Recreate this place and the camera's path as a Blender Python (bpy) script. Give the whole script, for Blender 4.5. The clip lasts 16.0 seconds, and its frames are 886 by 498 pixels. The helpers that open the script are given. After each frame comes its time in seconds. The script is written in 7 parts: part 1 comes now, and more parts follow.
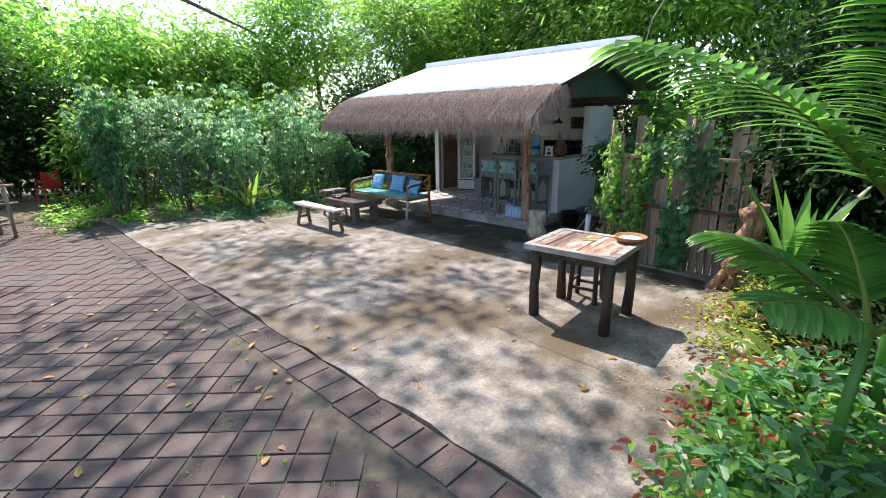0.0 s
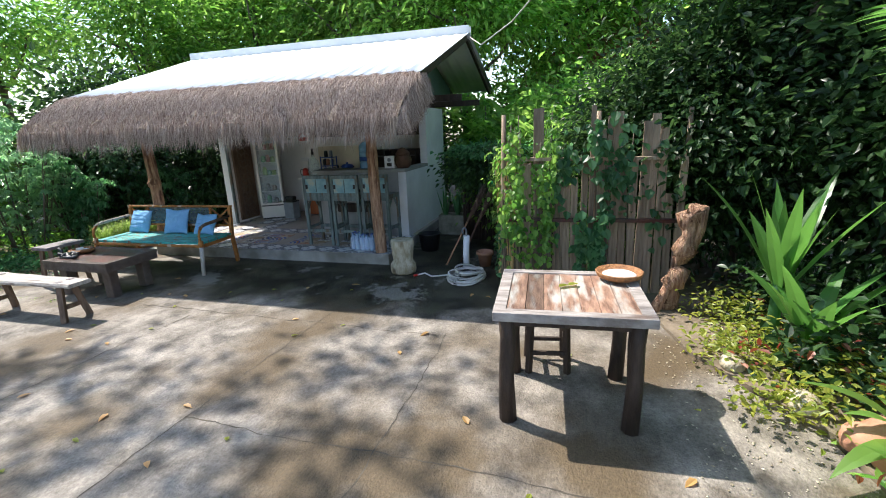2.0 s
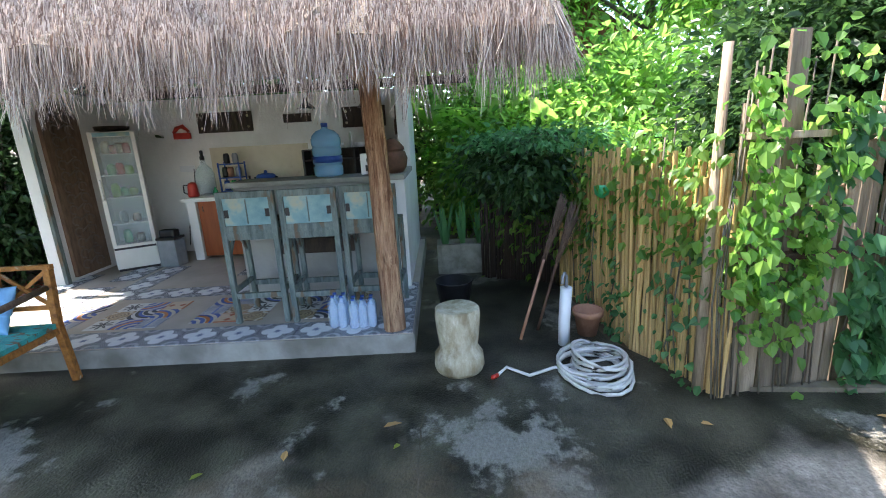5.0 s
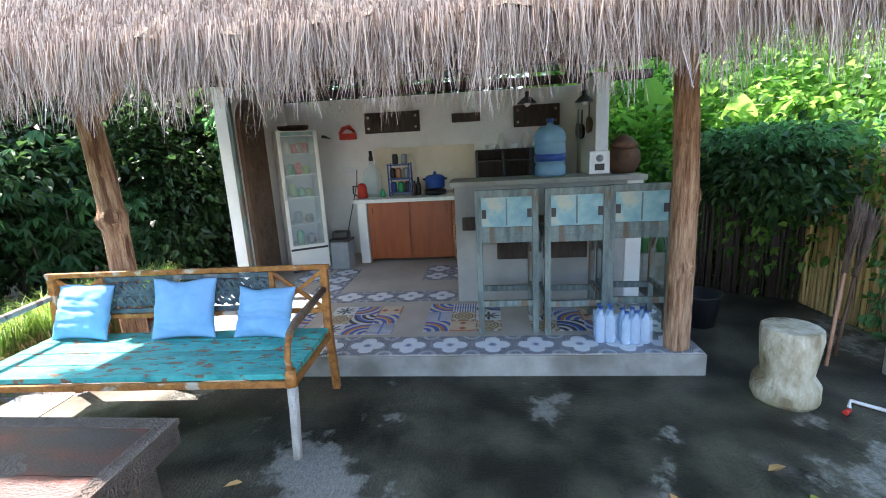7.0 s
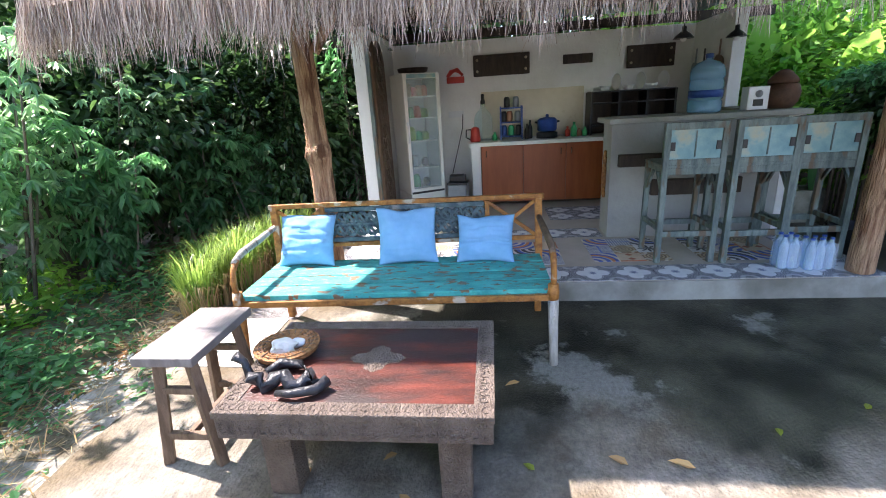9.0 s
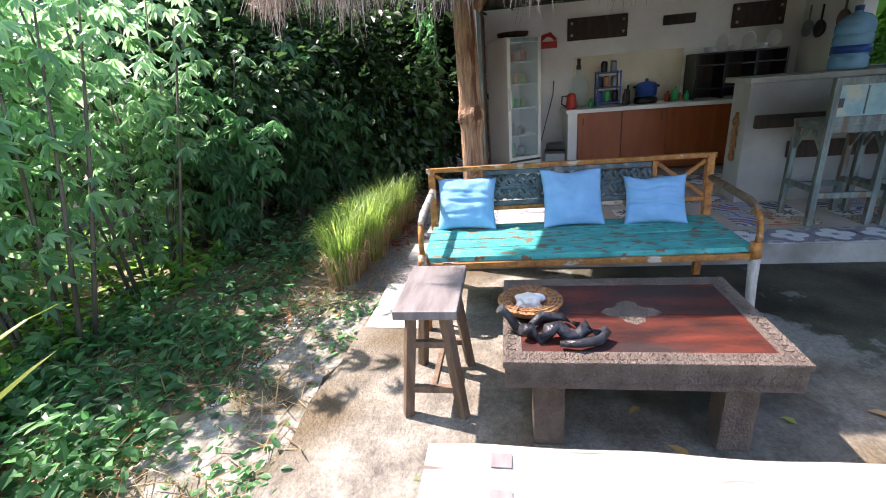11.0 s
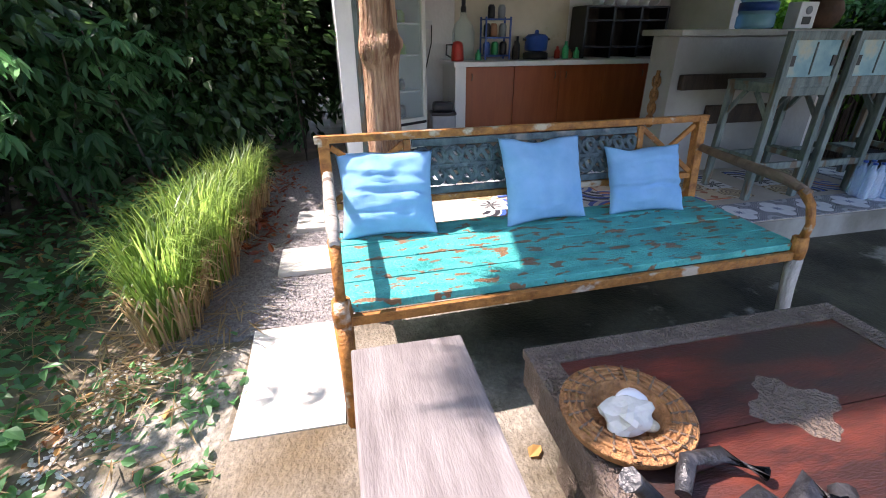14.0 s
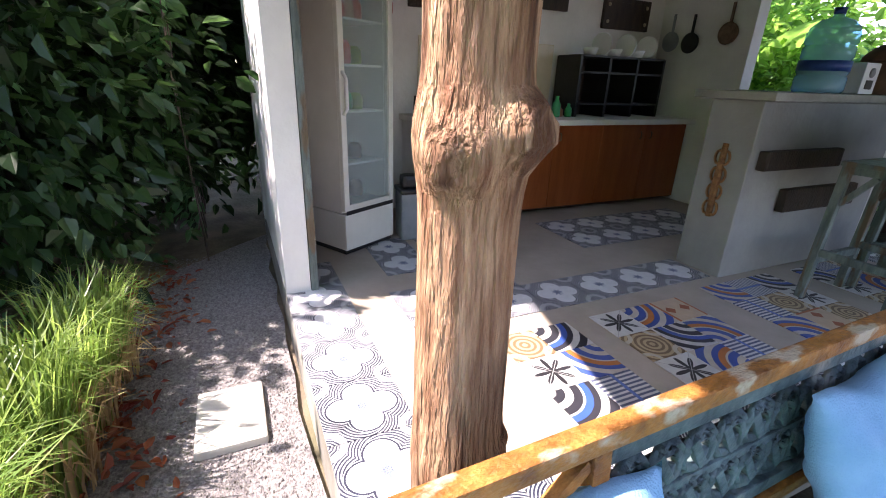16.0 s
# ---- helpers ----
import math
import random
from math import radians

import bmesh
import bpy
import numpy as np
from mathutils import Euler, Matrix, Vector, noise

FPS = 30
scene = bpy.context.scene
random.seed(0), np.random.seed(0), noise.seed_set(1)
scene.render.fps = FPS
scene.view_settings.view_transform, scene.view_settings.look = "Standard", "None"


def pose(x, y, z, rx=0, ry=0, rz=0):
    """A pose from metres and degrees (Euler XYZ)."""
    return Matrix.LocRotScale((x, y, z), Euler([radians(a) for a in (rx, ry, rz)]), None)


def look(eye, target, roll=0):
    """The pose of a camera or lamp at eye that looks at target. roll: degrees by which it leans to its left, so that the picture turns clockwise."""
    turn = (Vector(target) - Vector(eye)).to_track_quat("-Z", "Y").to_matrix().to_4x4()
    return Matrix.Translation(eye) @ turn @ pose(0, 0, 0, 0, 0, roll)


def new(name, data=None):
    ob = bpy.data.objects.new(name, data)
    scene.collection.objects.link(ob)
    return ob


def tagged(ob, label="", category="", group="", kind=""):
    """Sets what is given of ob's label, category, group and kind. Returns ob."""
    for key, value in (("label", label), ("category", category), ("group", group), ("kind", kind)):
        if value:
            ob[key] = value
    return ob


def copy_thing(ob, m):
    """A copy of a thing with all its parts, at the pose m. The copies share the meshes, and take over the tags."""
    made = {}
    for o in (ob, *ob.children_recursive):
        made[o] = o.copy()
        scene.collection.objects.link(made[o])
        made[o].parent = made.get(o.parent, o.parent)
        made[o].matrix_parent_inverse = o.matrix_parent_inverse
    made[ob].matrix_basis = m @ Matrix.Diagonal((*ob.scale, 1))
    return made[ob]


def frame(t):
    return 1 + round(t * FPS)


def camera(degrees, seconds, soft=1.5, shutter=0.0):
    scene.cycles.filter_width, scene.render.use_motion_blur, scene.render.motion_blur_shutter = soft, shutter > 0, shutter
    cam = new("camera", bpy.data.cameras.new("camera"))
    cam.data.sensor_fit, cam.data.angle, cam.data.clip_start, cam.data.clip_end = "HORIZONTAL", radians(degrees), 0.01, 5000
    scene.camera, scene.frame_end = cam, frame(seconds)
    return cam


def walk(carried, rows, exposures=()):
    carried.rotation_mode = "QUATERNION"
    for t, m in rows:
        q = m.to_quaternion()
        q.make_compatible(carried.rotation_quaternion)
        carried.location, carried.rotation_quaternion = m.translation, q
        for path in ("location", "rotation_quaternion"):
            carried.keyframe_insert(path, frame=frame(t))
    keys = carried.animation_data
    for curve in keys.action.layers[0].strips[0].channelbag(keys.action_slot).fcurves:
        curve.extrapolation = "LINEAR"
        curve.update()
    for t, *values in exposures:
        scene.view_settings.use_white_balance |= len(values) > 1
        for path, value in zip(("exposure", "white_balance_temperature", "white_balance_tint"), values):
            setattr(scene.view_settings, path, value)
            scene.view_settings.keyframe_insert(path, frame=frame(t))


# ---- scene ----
cam = camera(89.0, 16.0, soft=1.0)
PATH = [
    (0, (0.589, 1.826, 1.916), (1.974, 3.161, 1.369), -0.8),
    (0.5, (0.828, 2.376, 1.905), (2.397, 3.487, 1.353), -1.7),
    (1, (1.099, 2.88, 1.868), (2.821, 3.734, 1.314), -2.5),
    (1.5, (1.425, 3.323, 1.83), (3.222, 4.019, 1.293), -2.6),
    (2, (1.808, 3.772, 1.782), (3.663, 4.315, 1.269), -2.3),
    (2.5, (2.188, 4.183, 1.757), (4.095, 4.568, 1.294), -2.4),
    (3, (2.644, 4.538, 1.694), (4.587, 4.733, 1.259), -2.0),
    (5.5, (4.478, 6.327, 1.506), (6.419, 6.329, 1.021), -3.0),
    (6, (4.538, 6.742, 1.497), (6.485, 6.812, 1.042), -2.1),
    (6.5, (4.614, 7.108, 1.499), (6.56, 7.243, 1.055), -2.6),
    (7, (4.571, 7.535, 1.505), (6.512, 7.73, 1.065), -3.0),
    (7.5, (4.498, 7.932, 1.506), (6.433, 8.141, 1.045), -3.1),
    (8, (4.482, 8.261, 1.483), (6.412, 8.487, 1.008), -3.2),
    (8.5, (4.358, 8.566, 1.469), (6.271, 8.811, 0.937), -3.0),
    (9, (4.237, 8.836, 1.438), (6.125, 9.064, 0.82), -3.6),
    (9.5, (4.203, 9.113, 1.403), (6.067, 9.373, 0.725), -5.4),
    (10, (4.163, 9.38, 1.405), (6.014, 9.687, 0.713), -5.3),
    (12.5, (4.097, 10.103, 1.359), (5.927, 10.247, 0.565), -1.5),
    (13, (4.434, 10.111, 1.323), (6.227, 10.044, 0.439), -1.2),
    (13.5, (4.849, 10.167, 1.25), (6.59, 9.855, 0.315), -1.2),
    (14, (5.268, 10.266, 1.207), (7.026, 9.871, 0.339), -0.3),
    (14.5, (5.635, 10.386, 1.23), (7.399, 9.987, 0.377), 0.7),
    (15, (6.028, 10.405, 1.203), (7.808, 9.997, 0.386), 1.6),
    (15.5, (6.461, 10.381, 1.219), (8.22, 9.814, 0.453), 2.7),
    (16, (6.826, 10.367, 1.229), (8.521, 9.58, 0.516), 2.1),
]
walk(cam, [(t, look(eye, target, roll)) for t, eye, target, roll in PATH], [(0, 1.4, 6500, 18), (3, 1.4, 6350, 13), (5.5, 2.75, 6400, 17), (7.5, 2.85, 6400, 18), (10, 2.3, 6500, 23), (13.5, 2.1, 6600, 24), (15, 2.3, 6600, 32), (16, 2.4, 6700, 28)])

# ---- light ----
SUN_DIR = Vector((0.25, 0.62, 1.0)).normalized()
world = bpy.data.worlds.new("world")
scene.world = world
world.use_nodes = True
wn = world.node_tree.nodes
sky = wn.new("ShaderNodeTexSky")
sky.sky_type = "NISHITA"
sky.sun_disc = False
sky.sun_elevation = math.asin(SUN_DIR.z)
sky.sun_rotation = math.atan2(SUN_DIR.x, SUN_DIR.y)
wn["Background"].inputs[1].default_value = 0.15
world.node_tree.links.new(sky.outputs[0], wn["Background"].inputs[0])
sun = new("sun", bpy.data.lights.new("sun", "SUN"))
sun.data.energy, sun.data.angle, sun.data.color = 3.3, radians(0.6), (1.0, 0.95, 0.86)
sun.matrix_world = look(SUN_DIR * 40, (0, 0, 0))

# ---- materials ----
def mat(name, c1, c2, scale=6.0, rough=0.7, bump=0.15, fine=60.0, metal=0.0, stretch=(1, 1, 1), spread=(0.35, 0.65), c3=None, c3_scale=1.5, c3_at=(0.55, 0.7), rand=0.0, spec=0.4):
    """A two-scale procedural surface: c1 to c2 by noise, patches of c3, fine grain in the bump."""
    m = bpy.data.materials.new(name)
    m.use_nodes = True
    nt = m.node_tree
    n, l = nt.nodes, nt.links
    b = n["Principled BSDF"]
    tc = n.new("ShaderNodeTexCoord")
    mp = n.new("ShaderNodeMapping")
    mp.inputs["Scale"].default_value = stretch
    l.new(tc.outputs["Object"], mp.inputs["Vector"])
    nz = n.new("ShaderNodeTexNoise")
    nz.inputs["Scale"].default_value, nz.inputs["Detail"].default_value, nz.inputs["Roughness"].default_value = scale, 6, 0.65
    l.new(mp.outputs[0], nz.inputs["Vector"])
    rp = n.new("ShaderNodeValToRGB")
    rp.color_ramp.elements[0].position, rp.color_ramp.elements[1].position = spread
    rp.color_ramp.elements[0].color, rp.color_ramp.elements[1].color = (*c1, 1), (*c2, 1)
    l.new(nz.outputs["Fac"], rp.inputs["Fac"])
    col = rp.outputs["Color"]
    if c3:
        n3 = n.new("ShaderNodeTexNoise")
        n3.inputs["Scale"].default_value, n3.inputs["Detail"].default_value = c3_scale, 5
        l.new(mp.outputs[0], n3.inputs["Vector"])
        r3 = n.new("ShaderNodeValToRGB")
        r3.color_ramp.elements[0].position, r3.color_ramp.elements[1].position = c3_at
        l.new(n3.outputs["Fac"], r3.inputs["Fac"])
        mx = n.new("ShaderNodeMix")
        mx.data_type = "RGBA"
        l.new(r3.outputs["Color"], mx.inputs["Factor"])
        l.new(col, mx.inputs["A"])
        mx.inputs["B"].default_value = (*c3, 1)
        col = mx.outputs["Result"]
    if rand:
        oi = n.new("ShaderNodeObjectInfo")
        mr = n.new("ShaderNodeMapRange")
        mr.inputs["To Min"].default_value, mr.inputs["To Max"].default_value = 1 - rand, 1 + rand
        l.new(oi.outputs["Random"], mr.inputs["Value"])
        hs = n.new("ShaderNodeHueSaturation")
        l.new(mr.outputs[0], hs.inputs["Value"])
        l.new(col, hs.inputs["Color"])
        col = hs.outputs["Color"]
    l.new(col, b.inputs["Base Color"])
    nf = n.new("ShaderNodeTexNoise")
    nf.inputs["Scale"].default_value, nf.inputs["Detail"].default_value = fine, 4
    l.new(mp.outputs[0], nf.inputs["Vector"])
    bp = n.new("ShaderNodeBump")
    bp.inputs["Strength"].default_value, bp.inputs["Distance"].default_value = min(1.0, bump), 0.012 * max(1.0, bump)
    l.new(nf.outputs["Fac"], bp.inputs["Height"])
    l.new(bp.outputs[0], b.inputs["Normal"])
    mr2 = n.new("ShaderNodeMapRange")
    mr2.inputs["To Min"].default_value, mr2.inputs["To Max"].default_value = max(0.03, rough - 0.12), min(1, rough + 0.12)
    l.new(nz.outputs["Fac"], mr2.inputs["Value"])
    l.new(mr2.outputs[0], b.inputs["Roughness"])
    b.inputs["Metallic"].default_value = metal
    b.inputs["Specular IOR Level"].default_value = spec
    return m


def leafmat(name, c1, c2, rough=0.4, trans=0.35, spec=0.5):
    """Leaves: colour varies leaf by leaf and plant by plant; light comes through the blade."""
    m = bpy.data.materials.new(name)
    m.use_nodes = True
    n, l = m.node_tree.nodes, m.node_tree.links
    b = n["Principled BSDF"]
    geo = n.new("ShaderNodeNewGeometry")
    rp = n.new("ShaderNodeValToRGB")
    rp.color_ramp.elements[0].color, rp.color_ramp.elements[1].color = (*c1, 1), (*c2, 1)
    rp.color_ramp.elements[0].position, rp.color_ramp.elements[1].position = 0.1, 0.95
    l.new(geo.outputs["Random Per Island"], rp.inputs["Fac"])
    oi = n.new("ShaderNodeObjectInfo")
    mr = n.new("ShaderNodeMapRange")
    mr.inputs["To Min"].default_value, mr.inputs["To Max"].default_value = 0.75, 1.25
    l.new(oi.outputs["Random"], mr.inputs["Value"])
    hs = n.new("ShaderNodeHueSaturation")
    l.new(rp.outputs["Color"], hs.inputs["Color"])
    l.new(mr.outputs[0], hs.inputs["Value"])
    l.new(hs.outputs[0], b.inputs["Base Color"])
    b.inputs["Roughness"].default_value = rough
    b.inputs["Specular IOR Level"].default_value = spec
    tr = n.new("ShaderNodeBsdfTranslucent")
    hs2 = n.new("ShaderNodeHueSaturation")
    hs2.inputs["Value"].default_value, hs2.inputs["Saturation"].default_value, hs2.inputs["Hue"].default_value = 1.9, 1.05, 0.485
    l.new(hs.outputs[0], hs2.inputs["Color"])
    l.new(hs2.outputs[0], tr.inputs["Color"])
    mx = n.new("ShaderNodeMixShader")
    mx.inputs[0].default_value = trans
    l.new(b.outputs[0], mx.inputs[1])
    l.new(tr.outputs[0], mx.inputs[2])
    l.new(mx.outputs[0], n["Material Output"].inputs["Surface"])
    return m


def glassmat(name, color, rough=0.03, mixed=0.85):
    """Thin clear plastic or glass: mostly see-through with a glossy face."""
    m = bpy.data.materials.new(name)
    m.use_nodes = True
    n, l = m.node_tree.nodes, m.node_tree.links
    b = n["Principled BSDF"]
    b.inputs["Base Color"].default_value = (*color, 1)
    b.inputs["Roughness"].default_value = rough
    tp = n.new("ShaderNodeBsdfTransparent")
    tp.inputs[0].default_value = (*color, 1)
    mx = n.new("ShaderNodeMixShader")
    mx.inputs[0].default_value = mixed
    l.new(b.outputs[0], mx.inputs[1])
    l.new(tp.outputs[0], mx.inputs[2])
    l.new(mx.outputs[0], n["Material Output"].inputs["Surface"])
    return m


M = dict(
    concrete=mat("concrete", (0.07, 0.06, 0.046), (0.34, 0.305, 0.25), 3.4, 0.75, 0.8, 70, c3=(0.10, 0.072, 0.038), c3_scale=0.9, c3_at=(0.45, 0.62), spread=(0.33, 0.68)),
    wet_shade=mat("wet_shade_concrete", (0.045, 0.045, 0.035), (0.11, 0.10, 0.075), 1.6, 0.38, 0.25, 50, c3=(0.22, 0.21, 0.18), c3_scale=1.3, c3_at=(0.6, 0.72)),
    slab=mat("pale_slab", (0.50, 0.48, 0.43), (0.66, 0.63, 0.56), 4, 0.8, 0.3, 60),
    brick=mat("paver_brick", (0.05, 0.03, 0.026), (0.125, 0.08, 0.069), 5, 0.8, 0.6, 70, c3=(0.085, 0.078, 0.066), c3_scale=1.2, c3_at=(0.4, 0.65), rand=0.3),
    joint=mat("sandy_joint", (0.05, 0.045, 0.035), (0.12, 0.10, 0.07), 9, 0.9, 0.5, 90),
    rubble=mat("pale_rubble_soil", (0.12, 0.105, 0.08), (0.36, 0.335, 0.285), 14, 0.95, 1.4, 40, c3=(0.09, 0.075, 0.045), c3_scale=3, c3_at=(0.48, 0.62)),
    soil=mat("soil", (0.10, 0.078, 0.05), (0.25, 0.20, 0.14), 3, 0.95, 0.8, 30, c3=(0.055, 0.08, 0.025), c3_scale=0.8, c3_at=(0.5, 0.7)),
    gravel=mat("gravel", (0.14, 0.13, 0.13), (0.34, 0.32, 0.31), 70, 0.9, 1.0, 120),
    tilebase=mat("screed", (0.36, 0.31, 0.25), (0.47, 0.41, 0.34), 2.5, 0.55, 0.1, 60),
    plasterw=mat("white_plaster", (0.70, 0.69, 0.66), (0.81, 0.80, 0.77), 1.8, 0.85, 0.3, 30, c3=(0.60, 0.58, 0.54), c3_scale=1.1, c3_at=(0.55, 0.75)),
    # white plaster as on the other walls, with the bar's shade in its colour
    barwall=mat("darkened_white_plaster", (0.27, 0.265, 0.25), (0.36, 0.352, 0.33), 1.8, 0.85, 0.3, 30, c3=(0.24, 0.23, 0.21), c3_scale=1.3, c3_at=(0.5, 0.7)),
    platform=mat("platform_render", (0.22, 0.21, 0.185), (0.34, 0.33, 0.295), 3, 0.8, 0.35, 50, c3=(0.15, 0.14, 0.115), c3_scale=2, c3_at=(0.52, 0.68)),
    roof=mat("white_metal_roof", (0.68, 0.71, 0.71), (0.80, 0.82, 0.82), 1.4, 0.35, 0.05, 20, c3=(0.60, 0.66, 0.64), c3_scale=0.8),
    gable=mat("green_board", (0.05, 0.10, 0.085), (0.09, 0.15, 0.13), 3, 0.6, 0.1, 40),
    thatch=leafmat("thatch_straw", (0.15, 0.095, 0.065), (0.62, 0.50, 0.40), rough=0.8, trans=0.12),
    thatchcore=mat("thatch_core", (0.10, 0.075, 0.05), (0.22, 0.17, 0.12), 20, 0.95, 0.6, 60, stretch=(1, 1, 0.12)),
    bark=mat("peeled_trunk", (0.26, 0.115, 0.06), (0.66, 0.42, 0.26), 9, 0.75, 3.4, 24, stretch=(4.2, 4.2, 0.5), c3=(0.17, 0.075, 0.04), c3_scale=5, c3_at=(0.56, 0.64)),
    trunk=mat("tree_bark", (0.08, 0.065, 0.05), (0.20, 0.17, 0.13), 8, 0.9, 0.9, 30, stretch=(2, 2, 0.5)),
    teak=mat("weathered_yellow_wood", (0.20, 0.072, 0.016), (0.48, 0.20, 0.045), 16, 0.6, 0.6, 60, c3=(0.52, 0.43, 0.32), c3_scale=7, c3_at=(0.60, 0.66), stretch=(2.5, 1.2, 1.6)),
    turq=mat("turquoise_paint", (0.02, 0.25, 0.23), (0.075, 0.48, 0.43), 7, 0.45, 0.8, 70, stretch=(2.4, 1.0, 1), c3=(0.20, 0.115, 0.06), c3_scale=13, c3_at=(0.575, 0.60), rand=0.16),
    blueboard=mat("carved_blue_board", (0.035, 0.055, 0.065), (0.12, 0.17, 0.18), 16, 0.7, 1.0, 45, c3=(0.26, 0.25, 0.22), c3_scale=9, c3_at=(0.55, 0.66)),
    redwood=mat("red_brown_wood", (0.03, 0.013, 0.011), (0.155, 0.033, 0.019), 4, 0.4, 0.25, 90, stretch=(2.6, 0.7, 1), c3=(0.035, 0.022, 0.02), c3_scale=3.4, c3_at=(0.44, 0.62), rand=0.15),
    carved=mat("carved_grey_wood", (0.105, 0.076, 0.058), (0.18, 0.138, 0.11), 12, 0.6, 2.0, 110),
    darkwood=mat("dark_wood", (0.022, 0.014, 0.010), (0.06, 0.04, 0.028), 8, 0.6, 0.5, 50, stretch=(2, 2, 0.5)),
    midwood=mat("brown_wood", (0.09, 0.055, 0.033), (0.20, 0.13, 0.085), 8, 0.65, 0.5, 50, stretch=(3, 3, 0.6)),
    stooltop=mat("grey_brown_wood", (0.13, 0.11, 0.105), (0.22, 0.195, 0.185), 7, 0.5, 0.18, 70, stretch=(0.6, 3, 1)),
    bleached=mat("bleached_wood", (0.36, 0.32, 0.27), (0.56, 0.52, 0.46), 7, 0.75, 0.9, 60, stretch=(7, 0.5, 1), c3=(0.20, 0.16, 0.125), c3_scale=3, c3_at=(0.57, 0.63)),
    greyplank=mat("grey_plank", (0.20, 0.17, 0.145), (0.42, 0.38, 0.335), 7, 0.7, 0.7, 50, stretch=(3, 0.6, 1), c3=(0.13, 0.095, 0.075), c3_scale=4, c3_at=(0.55, 0.68)),
    tabletop=mat("old_table_wood", (0.10, 0.05, 0.032), (0.33, 0.20, 0.13), 7, 0.5, 0.6, 60, stretch=(0.7, 3, 1), c3=(0.40, 0.40, 0.35), c3_scale=4.5, c3_at=(0.50, 0.70), rand=0.45),
    orange=mat("orange_brown_doors", (0.25, 0.055, 0.012), (0.34, 0.085, 0.022), 4, 0.35, 0.15, 50, stretch=(1, 3, 0.4)),
    bluestool=mat("worn_blue_grey_paint", (0.07, 0.098, 0.094), (0.19, 0.23, 0.212), 9, 0.6, 0.6, 50, stretch=(2, 2, 0.5), c3=(0.13, 0.095, 0.06), c3_scale=7, c3_at=(0.55, 0.63)),
    bluepanel=mat("light_blue_panel", (0.12, 0.25, 0.28), (0.26, 0.40, 0.40), 5, 0.6, 0.3, 50, c3=(0.40, 0.38, 0.27), c3_scale=5, c3_at=(0.54, 0.66), rand=0.2),
    cushion=mat("blue_cotton", (0.19, 0.41, 0.64), (0.27, 0.50, 0.74), 5, 0.95, 0.35, 260, spec=0.1),
    bamboo=mat("bamboo_cane", (0.38, 0.22, 0.07), (0.66, 0.46, 0.20), 7, 0.5, 0.2, 50, stretch=(1, 1, 0.25), rand=0.35),
    plank=mat("fence_plank", (0.17, 0.12, 0.08), (0.38, 0.29, 0.20), 6, 0.85, 0.7, 45, stretch=(3, 3, 0.25), rand=0.3),
    stone=mat("mossy_stone", (0.30, 0.24, 0.14), (0.60, 0.55, 0.42), 7, 0.9, 1.2, 38, c3=(0.20, 0.155, 0.085), c3_scale=4, c3_at=(0.52, 0.64), stretch=(1.4, 1.4, 0.7)),
    planter=mat("mossy_planter", (0.17, 0.165, 0.12), (0.32, 0.31, 0.25), 6, 0.9, 0.5, 45),
    pvc=mat("white_pvc", (0.70, 0.71, 0.72), (0.78, 0.79, 0.80), 3, 0.35, 0.03, 40),
    hose=mat("pale_hose", (0.50, 0.48, 0.43), (0.64, 0.62, 0.57), 8, 0.5, 0.1, 60),
    brownclay=mat("dark_brown_clay", (0.07, 0.035, 0.02), (0.15, 0.075, 0.045), 7, 0.7, 0.3, 50),
    terracotta=mat("terracotta", (0.32, 0.15, 0.085), (0.45, 0.24, 0.15), 6, 0.85, 0.3, 50),
    wicker=mat("wicker", (0.20, 0.085, 0.03), (0.42, 0.20, 0.075), 40, 0.7, 1.4, 70),
    iron=mat("black_carving", (0.012, 0.012, 0.014), (0.04, 0.04, 0.045), 20, 0.4, 0.5, 60),
    fridge=mat("white_enamel", (0.62, 0.62, 0.57), (0.72, 0.72, 0.67), 2, 0.35, 0.02, 20),
    fridgein=mat("fridge_lining", (0.45, 0.50, 0.50), (0.58, 0.63, 0.63), 2, 0.4, 0.02, 20),
    steel=mat("grey_plastic", (0.20, 0.22, 0.24), (0.28, 0.30, 0.32), 5, 0.4, 0.05, 60),
    black=mat("black_plastic", (0.008, 0.008, 0.009), (0.02, 0.02, 0.022), 8, 0.4, 0.1, 60),
    red=mat("red_plastic", (0.42, 0.03, 0.02), (0.55, 0.05, 0.03), 8, 0.4, 0.05, 60),
    green=mat("green_plastic", (0.02, 0.30, 0.10), (0.04, 0.42, 0.16), 8, 0.4, 0.05, 60),
    bluep=mat("blue_plastic", (0.015, 0.05, 0.22), (0.03, 0.09, 0.34), 8, 0.4, 0.05, 60),
    cream=mat("cream_tile", (0.55, 0.47, 0.34), (0.66, 0.58, 0.44), 2, 0.3, 0.04, 30),
    rooftile=mat("clay_roof_tile", (0.20, 0.08, 0.05), (0.33, 0.15, 0.10), 6, 0.8, 0.4, 40),
    leaf_mid=leafmat("leaf_mid", (0.045, 0.135, 0.055), (0.13, 0.30, 0.13), trans=0.58),
    leaf_blue=leafmat("leaf_blue_green", (0.10, 0.215, 0.11), (0.25, 0.41, 0.21), rough=0.3, trans=0.62, spec=1.0),
    leaf_dark=leafmat("leaf_dark", (0.016, 0.046, 0.015), (0.06, 0.13, 0.04), trans=0.4, rough=0.38, spec=0.4),
    leaf_bright=leafmat("leaf_bright", (0.075, 0.21, 0.04), (0.24, 0.42, 0.10), trans=0.62),
    leaf_yellow=leafmat("leaf_yellow", (0.14, 0.20, 0.03), (0.30, 0.32, 0.06), trans=0.45),
